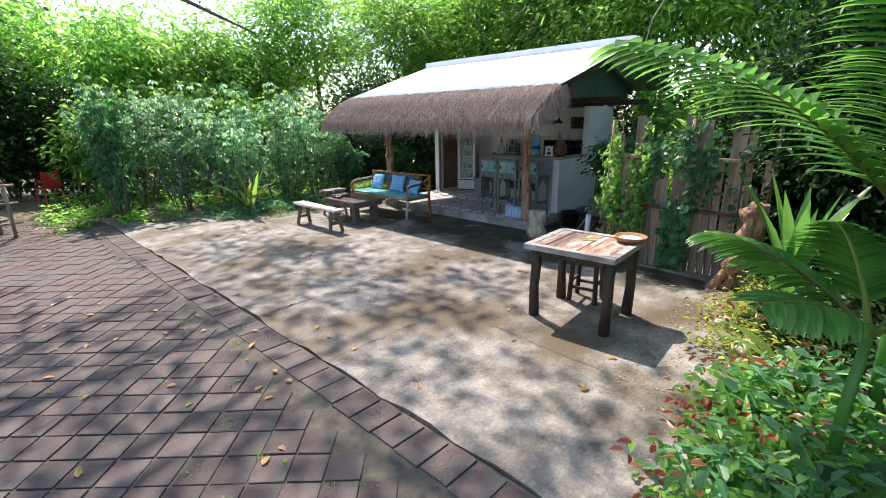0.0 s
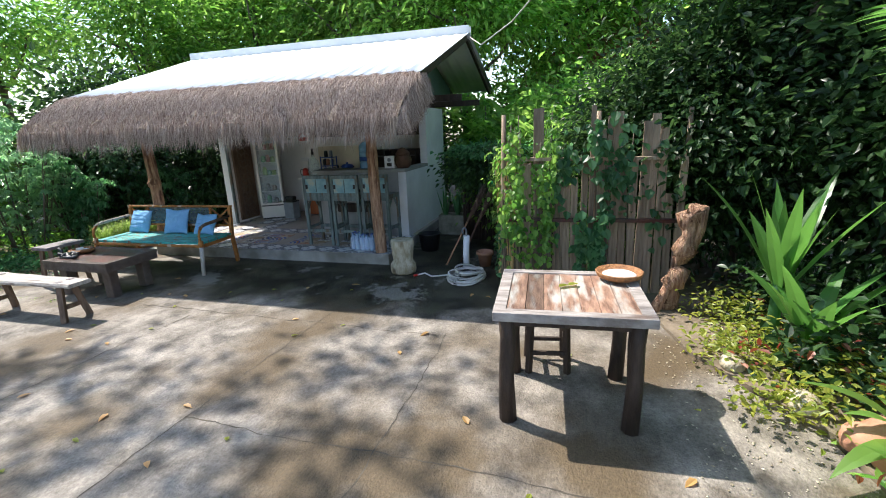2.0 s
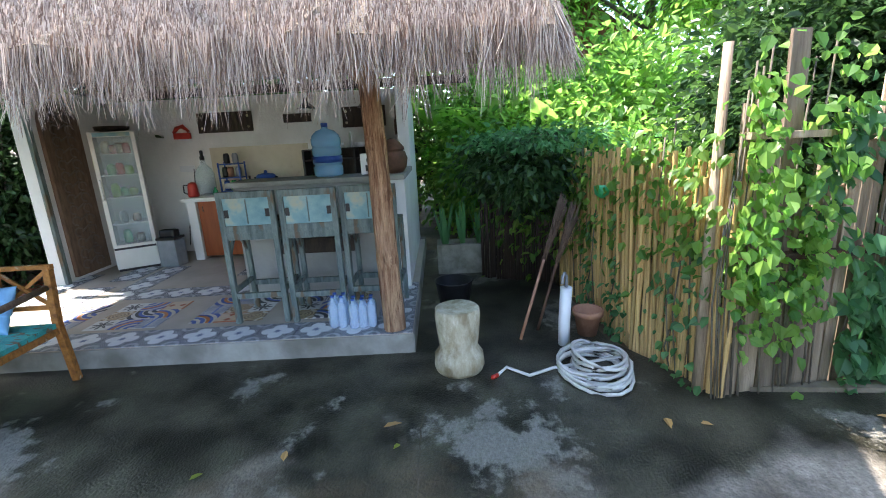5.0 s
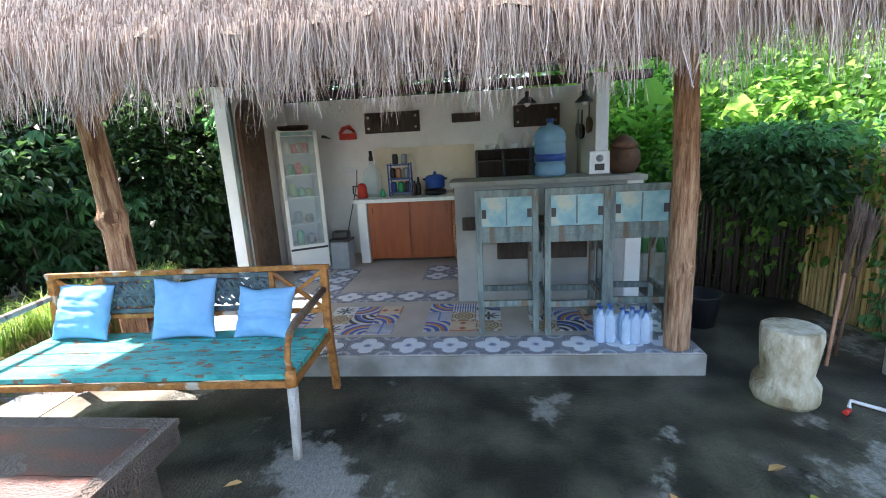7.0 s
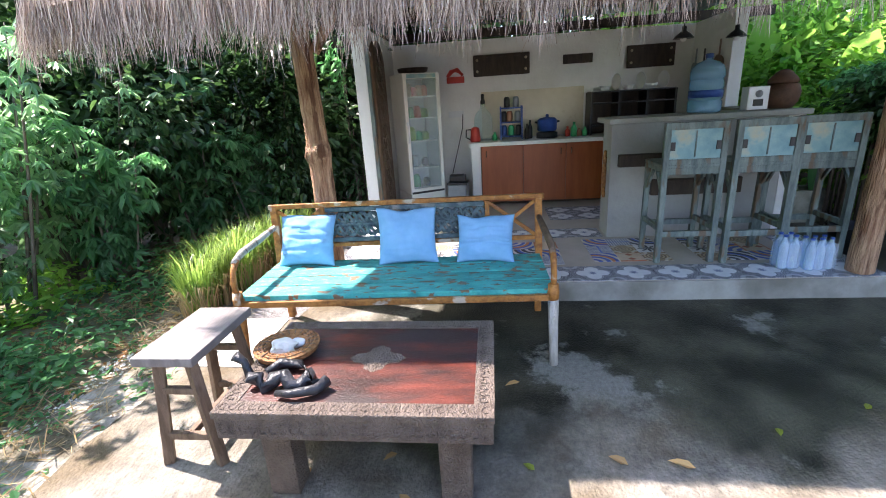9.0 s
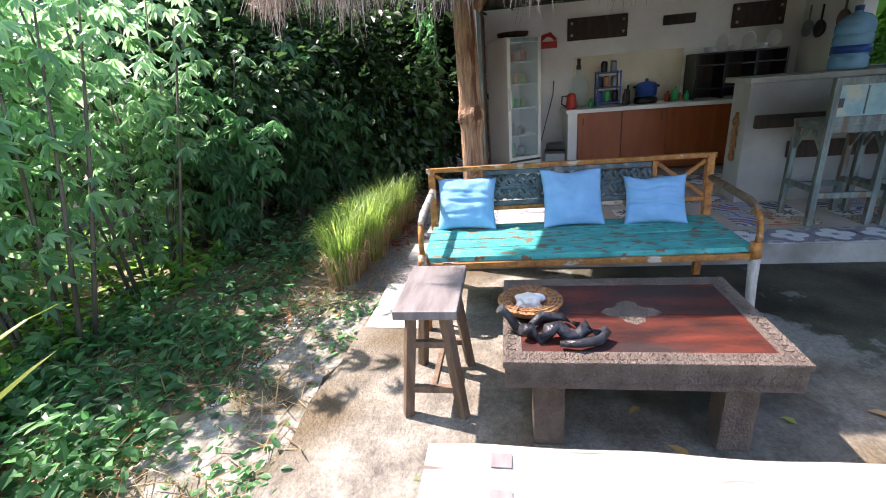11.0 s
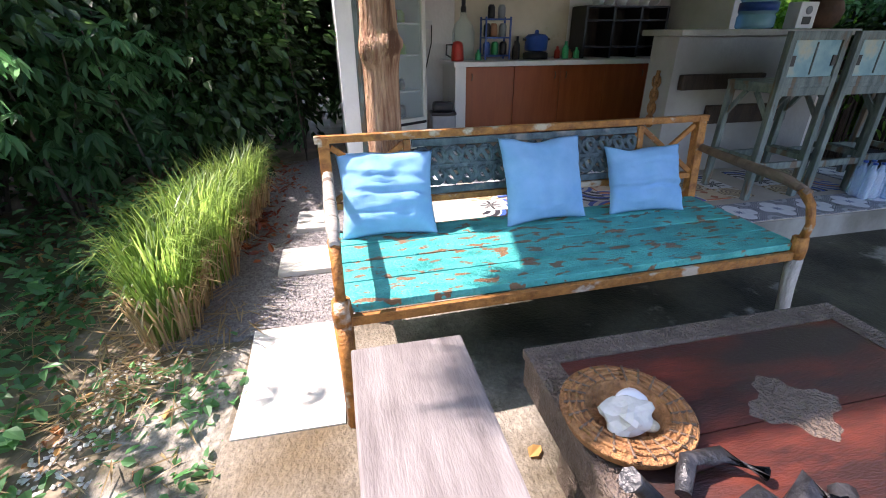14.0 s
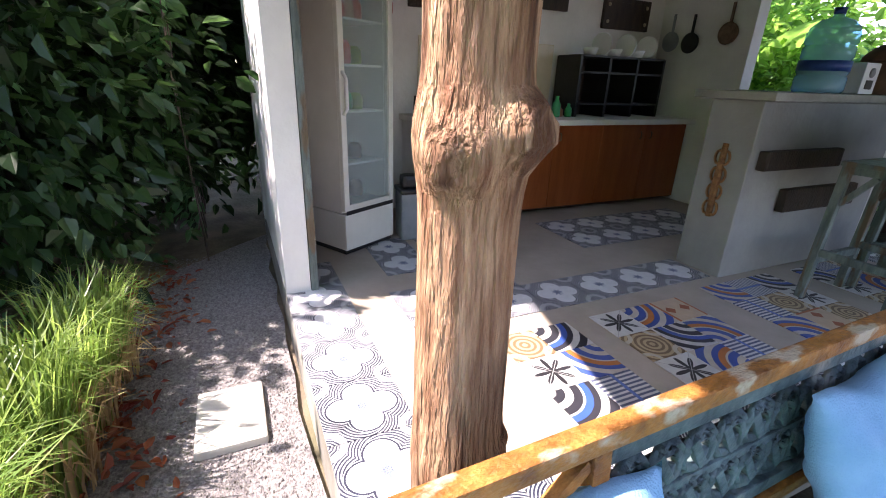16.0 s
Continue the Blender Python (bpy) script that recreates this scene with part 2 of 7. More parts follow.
    leaf_palm=leafmat("leaf_palm", (0.045, 0.16, 0.03), (0.13, 0.31, 0.07), rough=0.3, trans=0.45),
    grass=leafmat("grass_blade", (0.09, 0.17, 0.035), (0.23, 0.33, 0.09), trans=0.5),
    drygrass=leafmat("dry_grass", (0.28, 0.20, 0.10), (0.48, 0.37, 0.20), trans=0.35),
    dryleaf=leafmat("dry_leaf", (0.30, 0.12, 0.04), (0.55, 0.38, 0.14), trans=0.2),
    redleaf=leafmat("red_leaf", (0.24, 0.05, 0.03), (0.36, 0.13, 0.05), trans=0.3),
    water=glassmat("blue_bottle", (0.42, 0.70, 0.92), 0.12, 0.6),
    film=glassmat("wrapping_film", (0.86, 0.92, 0.98), 0.25, 0.78),
    pet=glassmat("clear_blue_plastic", (0.72, 0.86, 0.97), 0.1, 0.72),
    clear=glassmat("clear_glass", (0.86, 0.92, 0.92), 0.03, 0.86),
)

# ---- building helpers ----
def bm_box(bm, x0, x1, y0, y1, z0, z1, bevel=0.0):
    vs = [bm.verts.new(p) for p in ((x0, y0, z0), (x1, y0, z0), (x1, y1, z0), (x0, y1, z0), (x0, y0, z1), (x1, y0, z1), (x1, y1, z1), (x0, y1, z1))]
    fs = [bm.faces.new([vs[i] for i in f]) for f in ((3, 2, 1, 0), (4, 5, 6, 7), (0, 1, 5, 4), (1, 2, 6, 5), (2, 3, 7, 6), (3, 0, 4, 7))]
    if bevel:
        es = list({e for f in fs for e in f.edges})
        bmesh.ops.bevel(bm, geom=es, offset=bevel, segments=2, profile=0.6, affect="EDGES")
    return vs


def box(x0, x1, y0, y1, z0, z1, bevel=0.0):
    bm = bmesh.new()
    bm_box(bm, min(x0, x1), max(x0, x1), min(y0, y1), max(y0, y1), min(z0, z1), max(z0, z1), bevel)
    return bm


def beam(a, b, w, d, bevel=0.004):
    """A squared bar from a to b, w by d across."""
    a, b = Vector(a), Vector(b)
    bm = box(-w / 2, w / 2, -d / 2, d / 2, 0, (b - a).length, bevel)
    q = (b - a).to_track_quat("Z", "Y").to_matrix().to_4x4()
    bm.transform(Matrix.Translation(a) @ q)
    return bm


def tube(points, radii, sides=12, wobble=0.0, seed=0, cap=True):
    """A round limb along points; radii per point."""
    rnd = random.Random(seed)
    bm = bmesh.new()
    pts = [Vector(p) for p in points]
    rings = []
    for i, p in enumerate(pts):
        d = (pts[min(i + 1, len(pts) - 1)] - pts[max(i - 1, 0)]).normalized()
        side = d.cross(Vector((0, 1, 0.01)) if abs(d.y) < 0.9 else Vector((1, 0, 0))).normalized()
        up = d.cross(side)
        r = radii[i] if hasattr(radii, "__len__") else radii
        rings.append([bm.verts.new(p + (side * math.cos(a) + up * math.sin(a)) * r * (1 + wobble * (rnd.random() - 0.5))) for a in (2 * math.pi * k / sides for k in range(sides))])
    for r0, r1 in zip(rings, rings[1:]):
        for k in range(sides):
            bm.faces.new((r0[k], r0[(k + 1) % sides], r1[(k + 1) % sides], r1[k])).smooth = True
    if cap:
        bm.faces.new(rings[0][::-1])
        bm.faces.new(rings[-1])
    bmesh.ops.recalc_face_normals(bm, faces=bm.faces)
    return bm


def lathe(profile, sides=24, x=0, y=0, wobble=0.0, seed=0):
    """A turned body from (radius, height) pairs."""
    rnd = random.Random(seed)
    bm = bmesh.new()
    rings = [[bm.verts.new((x + r * (1 + wobble * (rnd.random() - 0.5)) * math.cos(2 * math.pi * k / sides), y + r * (1 + wobble * (rnd.random() - 0.5)) * math.sin(2 * math.pi * k / sides), z)) for k in range(sides)] for r, z in profile]
    for r0, r1 in zip(rings, rings[1:]):
        for k in range(sides):
            bm.faces.new((r0[k], r0[(k + 1) % sides], r1[(k + 1) % sides], r1[k])).smooth = True
    bm.faces.new(rings[0][::-1])
    bm.faces.new(rings[-1])
    return bm


def merge(*bms):
    out = bmesh.new()
    for b in bms:
        me = bpy.data.meshes.new("tmp")
        b.to_mesh(me)
        b.free()
        out.from_mesh(me)
        bpy.data.meshes.remove(me)
    return out


def part(name, bm, material, parent=None, label=""):
    """Links a bmesh as one mesh object, under a thing or a part if one is given."""
    me = bpy.data.meshes.new(name)
    bm.to_mesh(me)
    bm.free()
    me.materials.append(M[material] if isinstance(material, str) else material)
    ob = new(name, me)
    if parent:
        ob.parent = parent
    if label:
        ob["label"] = label
    return ob


def thing(name, label, category, m=None, group="", kind=""):
    ob = new(name)
    ob.empty_display_size = 0.1
    if m is not None:
        ob.matrix_basis = m
    return tagged(ob, label, category, group, kind)


def mesh_np(name, verts, faces, material, parent=None, label="", smooth=False):
    me = bpy.data.meshes.new(name)
    me.from_pydata([tuple(v) for v in verts], [], faces)
    me.materials.append(M[material])
    ob = new(name, me)
    if parent:
        ob.parent = parent
    if label:
        ob["label"] = label
    return ob


def structure(name, bm, material, label, category=""):
    return tagged(part(name, bm, material), label, category or name.split("_")[0], kind="structure")


def arr_leaves(pos, axis, normal, length, width, fold=0.25):
    """Folded pointed leaves: arrays of base, direction, normal, size -> verts, faces."""
    side = np.cross(axis, normal)
    side /= np.linalg.norm(side, axis=1, keepdims=True) + 1e-9
    up = np.cross(side, axis)
    L, W = length[:, None], width[:, None]
    low = pos + axis * L * 0.28 + up * W * fold * 0.8
    high = pos + axis * L * 0.66 + up * W * fold * 0.5
    v = np.stack([pos, low + side * W * 0.46, high + side * W * 0.36, pos + axis * L - up * W * fold * 0.8, high - side * W * 0.36, low - side * W * 0.46], 1)
    n = len(pos)
    idx = np.arange(n)[:, None] * 6
    f = np.concatenate([idx + np.array([[0, 1, 2, 3]]), idx + np.array([[0, 3, 4, 5]])], 0)
    return v.reshape(-1, 3), f.tolist()


def unit(a):
    return a / (np.linalg.norm(a, axis=1, keepdims=True) + 1e-9)

# ---- ground and setting ----
def wet_shade_concrete():
    """Worn concrete; the strip before the platform is damp and mossy, with shade painted in."""
    m = M["concrete"].copy()
    m.name = "yard_concrete"
    n, l = m.node_tree.nodes, m.node_tree.links
    b = n["Principled BSDF"]
    dry = b.inputs["Base Color"].links[0].from_socket
    tc = n.new("ShaderNodeTexCoord")
    sp = n.new("ShaderNodeSeparateXYZ")
    l.new(tc.outputs["Object"], sp.inputs[0])
    nz = n.new("ShaderNodeTexNoise")
    nz.inputs["Scale"].default_value, nz.inputs["Detail"].default_value = 1.5, 8
    l.new(tc.outputs["Object"], nz.inputs["Vector"])

    def math_node(op, a, c, clamp=False):
        k = n.new("ShaderNodeMath")
        k.operation, k.use_clamp = op, clamp
        for i, v in enumerate((a, c)):
            if isinstance(v, (int, float)):
                k.inputs[i].default_value = v
            else:
                l.new(v, k.inputs[i])
        return k.outputs[0]

    # mask by position: the damp strip, which also carries the shade under the eaves
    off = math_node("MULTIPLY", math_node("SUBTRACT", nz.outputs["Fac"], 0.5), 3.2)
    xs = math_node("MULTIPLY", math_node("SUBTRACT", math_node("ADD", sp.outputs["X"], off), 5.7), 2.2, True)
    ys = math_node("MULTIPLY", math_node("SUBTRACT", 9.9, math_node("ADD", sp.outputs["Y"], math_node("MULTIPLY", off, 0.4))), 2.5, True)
    wet_shade = math_node("MULTIPLY", xs, ys)
    nd = n.new("ShaderNodeTexNoise")
    nd.inputs["Scale"].default_value, nd.inputs["Detail"].default_value = 3.2, 9
    l.new(tc.outputs["Object"], nd.inputs["Vector"])
    # near-black tones: damp film plus shade put into the colour
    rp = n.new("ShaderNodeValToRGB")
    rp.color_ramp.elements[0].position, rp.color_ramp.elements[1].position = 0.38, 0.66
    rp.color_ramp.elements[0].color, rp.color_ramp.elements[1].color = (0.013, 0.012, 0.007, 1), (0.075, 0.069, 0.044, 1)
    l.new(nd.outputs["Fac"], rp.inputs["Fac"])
    # pale cement skin left where the dark film has flaked off
    nf = n.new("ShaderNodeTexNoise")
    nf.inputs["Scale"].default_value, nf.inputs["Detail"].default_value, nf.inputs["Roughness"].default_value = 1.15, 9, 0.68
    l.new(tc.outputs["Object"], nf.inputs["Vector"])
    rf = n.new("ShaderNodeValToRGB")
    rf.color_ramp.elements[0].position, rf.color_ramp.elements[1].position = 0.56, 0.60
    l.new(nf.outputs["Fac"], rf.inputs["Fac"])
    mf = n.new("ShaderNodeMix")
    mf.data_type = "RGBA"
    l.new(rf.outputs["Color"], mf.inputs["Factor"])
    l.new(rp.outputs["Color"], mf.inputs["A"])
    mf.inputs["B"].default_value = (0.19, 0.18, 0.15, 1)
    ng = n.new("ShaderNodeTexNoise")
    ng.inputs["Scale"].default_value, ng.inputs["Detail"].default_value, ng.inputs["Roughness"].default_value = 38, 8, 0.75
    l.new(tc.outputs["Object"], ng.inputs["Vector"])
    grit = n.new("ShaderNodeHueSaturation")
    gr = n.new("ShaderNodeMapRange")
    gr.inputs["From Min"].default_value, gr.inputs["From Max"].default_value = 0.3, 0.7
    gr.inputs["To Min"].default_value, gr.inputs["To Max"].default_value = 0.6, 1.4
    l.new(ng.outputs["Fac"], gr.inputs["Value"])
    l.new(gr.outputs[0], grit.inputs["Value"])
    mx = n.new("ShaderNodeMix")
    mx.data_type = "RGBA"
    l.new(wet_shade, mx.inputs["Factor"])
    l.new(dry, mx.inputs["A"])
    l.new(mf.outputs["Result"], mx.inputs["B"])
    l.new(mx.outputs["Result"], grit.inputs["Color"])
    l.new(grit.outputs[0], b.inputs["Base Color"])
    ro = n.new("ShaderNodeMapRange")
    ro.inputs["To Min"].default_value, ro.inputs["To Max"].default_value = 0.75, 0.5
    l.new(wet_shade, ro.inputs["Value"])
    l.new(ro.outputs[0], b.inputs["Roughness"])
    return m


M["yard"] = wet_shade_concrete()


def sheet(outline, z0, z1, name, material, label, category, wob=0.0, seed=1):
    """A slab with a slightly uneven rim."""
    rnd = random.Random(seed)
    pts = []
    for (xa, ya), (xb, yb) in zip(outline, outline[1:] + outline[:1]):
        k = max(1, int(math.hypot(xb - xa, yb - ya) / 0.25)) if wob else 1
        for i in range(k):
            pts.append((xa + (xb - xa) * i / k + wob * (rnd.random() - 0.5), ya + (yb - ya) * i / k + wob * (rnd.random() - 0.5)))
    bm = bmesh.new()
    top = [bm.verts.new((x, y, z1)) for x, y in pts]
    low = [bm.verts.new((x, y, z0)) for x, y in pts]
    bm.faces.new(top)
    for i in range(len(pts)):
        bm.faces.new((top[i], low[i], low[(i + 1) % len(pts)], top[(i + 1) % len(pts)]))
    bmesh.ops.recalc_face_normals(bm, faces=bm.faces)
    bmesh.ops.triangulate(bm, faces=[f for f in bm.faces if len(f.verts) > 4])
    return structure(name, bm, material, label, category)


bm = bmesh.new()
bm.faces.new([bm.verts.new(p) for p in ((-250, -250, -0.045), (250, -250, -0.045), (250, 250, -0.045), (-250, 250, -0.045))])
structure("ground", bm, "soil", "dark garden soil with leaf litter and moss")

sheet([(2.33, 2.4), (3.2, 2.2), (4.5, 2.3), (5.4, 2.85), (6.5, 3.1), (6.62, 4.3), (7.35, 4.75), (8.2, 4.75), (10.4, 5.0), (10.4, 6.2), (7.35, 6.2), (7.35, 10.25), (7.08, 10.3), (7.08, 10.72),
       (6.4, 10.75), (5.5, 10.78), (5.0, 10.8), (4.0, 11.2), (3.0, 12.3), (2.33, 13.2)], -0.3, 0.0, "pavement_yard", "yard", "worn concrete yard, damp before the platform with the eaves' shade darkened into it", "concrete yard", 0.05)
sheet([(2.33, -2), (4.5, -2), (6.8, 1.0), (6.62, 4.2), (6.5, 3.1), (5.4, 2.85), (4.5, 2.3), (3.2, 2.2), (2.33, 2.4)], -0.3, 0.03, "ground_bed", "soil", "raised soil of the flower bed beside the yard", "soil")
sheet([(7.08, 10.24), (7.08, 11.1), (9.9, 10.95), (10.6, 10.24)], -0.2, -0.02, "pavement_gravel", "gravel", "fine grey gravel path beside the platform", "gravel path", 0.06)
sheet([(6.45, 10.34), (7.07, 10.34), (7.07, 10.72), (6.45, 10.72)], -0.1, 0.006, "pavement_slab", "slab", "pale sunlit cement slab at the end of the yard", "cement slab", 0.015)

sheet([(4.0, 11.16), (5.0, 10.78), (7.06, 10.70), (7.06, 11.0), (6.4, 11.16), (5.6, 11.34), (4.9, 11.6), (4.2, 11.95), (3.6, 12.3)], -0.2, -0.022, "ground_rubble", "rubble", "pale stony soil beside the concrete", "stony soil", 0.16)
# stepping slabs
for x0, x1, y0, y1 in ((7.60, 7.92, 10.38, 10.68), (8.22, 8.56, 10.38, 10.62)):
    tagged(part("stepping_stone", box(x0, x1, y0, y1, -0.05, 0.012, 0.012), "slab"), "pale square cement stepping slab on grey gravel", "stepping stone", "stepping stones in the gravel")

# ---- platform and kitchen hut ----
PX, PY0, PY1, PH = 7.33, 6.17, 10.22, 0.145
structure("floor_platform", box(PX, 10.62, PY0, PY1, -0.2, PH, 0.012), "platform", "low grey cement platform of the kitchen hut", "platform")
structure("floor_screed", box(PX + 0.012, 10.46, PY0 + 0.012, PY1 - 0.012, PH - 0.02, PH + 0.003), "tilebase", "smooth buff cement floor between the tile inlays", "floor")
WX = 10.47
structure("wall_back", box(WX, WX + 0.14, 6.25, 10.22, -0.1, 2.16, 0.006), "plasterw", "white plastered back wall of the kitchen")
structure("wall_right", box(9.52, WX, 6.25, 6.38, -0.1, 2.16, 0.006), "plasterw", "white plastered side wall of the kitchen")
structure("wall_bar_side", box(8.40, 9.52, 6.25, 6.38, -0.1, 1.17, 0.006), "plasterw", "white half-height plastered side wall under the bar")
structure("wall_left", box(9.05, WX, 10.09, 10.215, PH, 2.2, 0.006), "plasterw", "white plastered side wall, its end like a pillar")
structure("wall_bar", box(8.40, 8.70, 6.38, 7.80, PH + 0.003, 1.17, 0.008), "barwall", "white plastered bar wall with a square end, shade darkened into its colour")
structure("trim_bar_top", box(8.33, 8.80, 6.24, 7.84, 1.17, 1.215, 0.008), "platform", "grey cement bar top", "bar top")
structure("trim_bar_side_top", box(8.80, 9.52, 6.24, 6.42, 1.17, 1.215, 0.008), "platform", "grey cement coping of the half wall", "coping")

# roof: two corrugated slopes, ridge along the house
RY0, RY1 = 5.44, 10.92
FE, RG, BE = (6.95, 2.42), (9.55, 3.27), (11.75, 2.52)
def corrugated(a, b, y0, y1):
    """A corrugated sheet from the line a to the line b (x, z), waves across y."""
    bm = bmesh.new()
    rows = []
    n = int((y1 - y0) / 0.022)
    nx = Vector((-(b[1] - a[1]), b[0] - a[0])).normalized()
    for i in range(n + 1):
        y = y0 + (y1 - y0) * i / n
        h = 0.012 * max(-0.2, math.cos(2 * math.pi * (y - y0) / 0.2))
        rows.append([bm.verts.new((p[0] + nx.x * (h + o), y, p[1] + nx.y * (h + o))) for p, o in ((a, 0.0), (b, 0.0), (b, -0.006), (a, -0.006))])
    for r0, r1 in zip(rows, rows[1:]):
        for k in range(4):
            bm.faces.new((r0[k], r0[(k + 1) % 4], r1[(k + 1) % 4], r1[k])).smooth = k in (0, 2)
    bmesh.ops.recalc_face_normals(bm, faces=bm.faces)
    return bm


structure("roof_front", corrugated(FE, RG, RY0, RY1), "roof", "white corrugated metal roof slope above the thatch", "roof")
structure("roof_back", corrugated(BE, RG, RY0, RY1), "roof", "white corrugated metal rear roof slope", "roof")
structure("roof_ridge", merge(beam((RG[0] - 0.07, RY0, RG[1] + 0.0), (RG[0] - 0.07, RY1, RG[1] + 0.0), 0.02, 0.2), beam((RG[0] + 0.07, RY0, RG[1]), (RG[0] + 0.07, RY1, RG[1]), 0.02, 0.2)), "roof", "white metal ridge cap", "roof")
# rafters, purlins, gable boards
for y in (5.5, 6.32, 7.3, 8.2, 9.15, 10.15, 10.84):
    structure("trim_rafter", beam((FE[0] + 0.1, y, FE[1] - 0.03), (RG[0], y, RG[1] - 0.07), 0.05, 0.08), "darkwood", "dark rafter under the metal roof", "rafter")
    structure("trim_rafter", beam((BE[0] - 0.1, y, BE[1] - 0.05), (RG[0], y, RG[1] - 0.08), 0.05, 0.08), "darkwood", "dark rafter under the metal roof", "rafter")
structure("trim_beam_front", beam((7.45, 5.5, 2.34), (7.45, 10.9, 2.34), 0.09, 0.11), "midwood", "rough wooden eaves beam on the posts", "beam")
structure("trim_beam_back", beam((WX + 0.05, 5.5, 2.24), (WX + 0.05, 10.9, 2.24), 0.08, 0.10), "darkwood", "dark wooden beam on the back wall", "beam")
structure("trim_beam_mid", beam((9.1, 5.5, 2.26), (9.1, 10.9, 2.26), 0.08, 0.10), "darkwood", "dark wooden tie beam above the kitchen", "beam")
bm = bmesh.new()
for y0, y1 in ((6.27, 6.34), (10.12, 10.19)):
    for pts in (((7.5, 2.38), (RG[0], 3.16), (11.3, 2.58), (11.3, 2.3), (7.5, 2.3)),):
        a = [bm.verts.new((x, y0, z)) for x, z in pts]
        b = [bm.verts.new((x, y1, z)) for x, z in pts]
        bm.faces.new(a)
        bm.faces.new(b[::-1])
        for i in range(len(a)):
            bm.faces.new((a[i], b[i], b[(i + 1) % len(a)], a[(i + 1) % len(a)]))
bmesh.ops.recalc_face_normals(bm, faces=bm.faces)
structure("wall_gable", bm, "gable", "dark green boards closing the gable ends", "gable")


def thatch(y0, y1, seed=3):
    """A drooping straw skirt under the eaves: a thick core and thousands of straws."""
    root = thing("thatch_fringe", "thick weathered grey-brown straw thatch fringe hanging under the metal roof", "thatch")
    rnd = np.random.RandomState(seed)
    prof = [(7.02, 2.40), (6.62, 2.24), (6.30, 2.03), (6.17, 1.90), (6.25, 1.92), (6.45, 2.03), (6.72, 2.18), (7.02, 2.30)]
    bm = bmesh.new()
    rows = []
    ys = np.linspace(y0, y1, 60)
    for y in ys:
        rows.append([bm.verts.new((x + rnd.uniform(-.015, .015), y, z + rnd.uniform(-.02, .02))) for x, z in prof])
    for r0, r1 in zip(rows, rows[1:]):
        for k in range(len(prof)):
            bm.faces.new((r0[k], r0[(k + 1) % len(prof)], r1[(k + 1) % len(prof)], r1[k]))
    bm.faces.new(rows[0])
    bm.faces.new(rows[-1][::-1])
    bmesh.ops.recalc_face_normals(bm, faces=bm.faces)
    for v in bm.verts:
        v.co.z = 2.42 - (2.42 - v.co.z) * 0.95
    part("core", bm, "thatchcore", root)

    def straws(N, ends):
        if ends:
            u = rnd.rand(N)
            right = rnd.rand(N) < 0.5
            by = np.where(right, y0, y1)
            bx = 6.25 + 0.8 * u
            bz = 1.98 + 0.44 * u
            out = np.stack([np.where(u < 0.3, -0.25, 0.0) + rnd.normal(0, .08, N), np.where(right, -0.28, 0.28) + rnd.normal(0, .1, N), -np.ones(N)], 1)
            L = rnd.uniform(0.18, 0.36, N)
            by = by + rnd.normal(0, 0.02, N)
        else:
            s = rnd.rand(N) ** 0.8
            by = rnd.uniform(y0, y1, N)
            clump = np.sin(by * 17) * 0.5 + np.sin(by * 41 + 1) * 0.5
            bx = 7.0 - 0.84 * s + rnd.normal(0, 0.012, N)
            bz = 2.425 - 0.16 * s - 0.36 * s ** 2 + 0.012 * clump + rnd.normal(0, 0.012, N)
            steep = -0.35 - 1.6 * s
            out = np.stack([-np.ones(N) * (1 - 0.72 * s), rnd.normal(0, 0.24, N) + 0.2 * clump, steep + rnd.normal(0, .12, N)], 1)
            L = (0.08 + 0.25 * rnd.rand(N) ** 1.8) * (1 + 0.3 * clump) + 0.10 * (1 - s)
        d = unit(out)
        p = np.stack([bx, by, bz], 1)
        w = rnd.uniform(0.001, 0.0023, N)
        side = unit(np.cross(d, np.array([[0.9, 0.2, 0.1]]) + rnd.normal(0, .3, (N, 3))))
        g = np.array([[0, 0, -1.0]])
        mid = p + d * L[:, None] * 0.5
        tip = mid + unit(d + 0.6 * g + rnd.normal(0, .24, (N, 3))) * L[:, None] * 0.5
        W = side * w[:, None]
        v = np.stack([p - W, p + W, mid - W * .9, mid + W * .9, tip - W * .3, tip + W * .3], 1).reshape(-1, 3)
        v[:, 2] = 2.42 - (2.42 - v[:, 2]) * 0.95
        i = np.arange(N)[:, None] * 6
        f = np.concatenate([i + np.array([[0, 1, 3, 2]]), i + np.array([[2, 3, 5, 4]])], 0)
        return v, f.tolist()

    v, f = straws(115000, False)
    o = mesh_np("straw", v, f, "thatch", root)
    o["kind"] = "stuff"
    v, f = straws(6000, True)
    o = mesh_np("straw", v, f, "thatch", root)
    o["kind"] = "stuff"
    return root


thatch(5.46, 10.80)


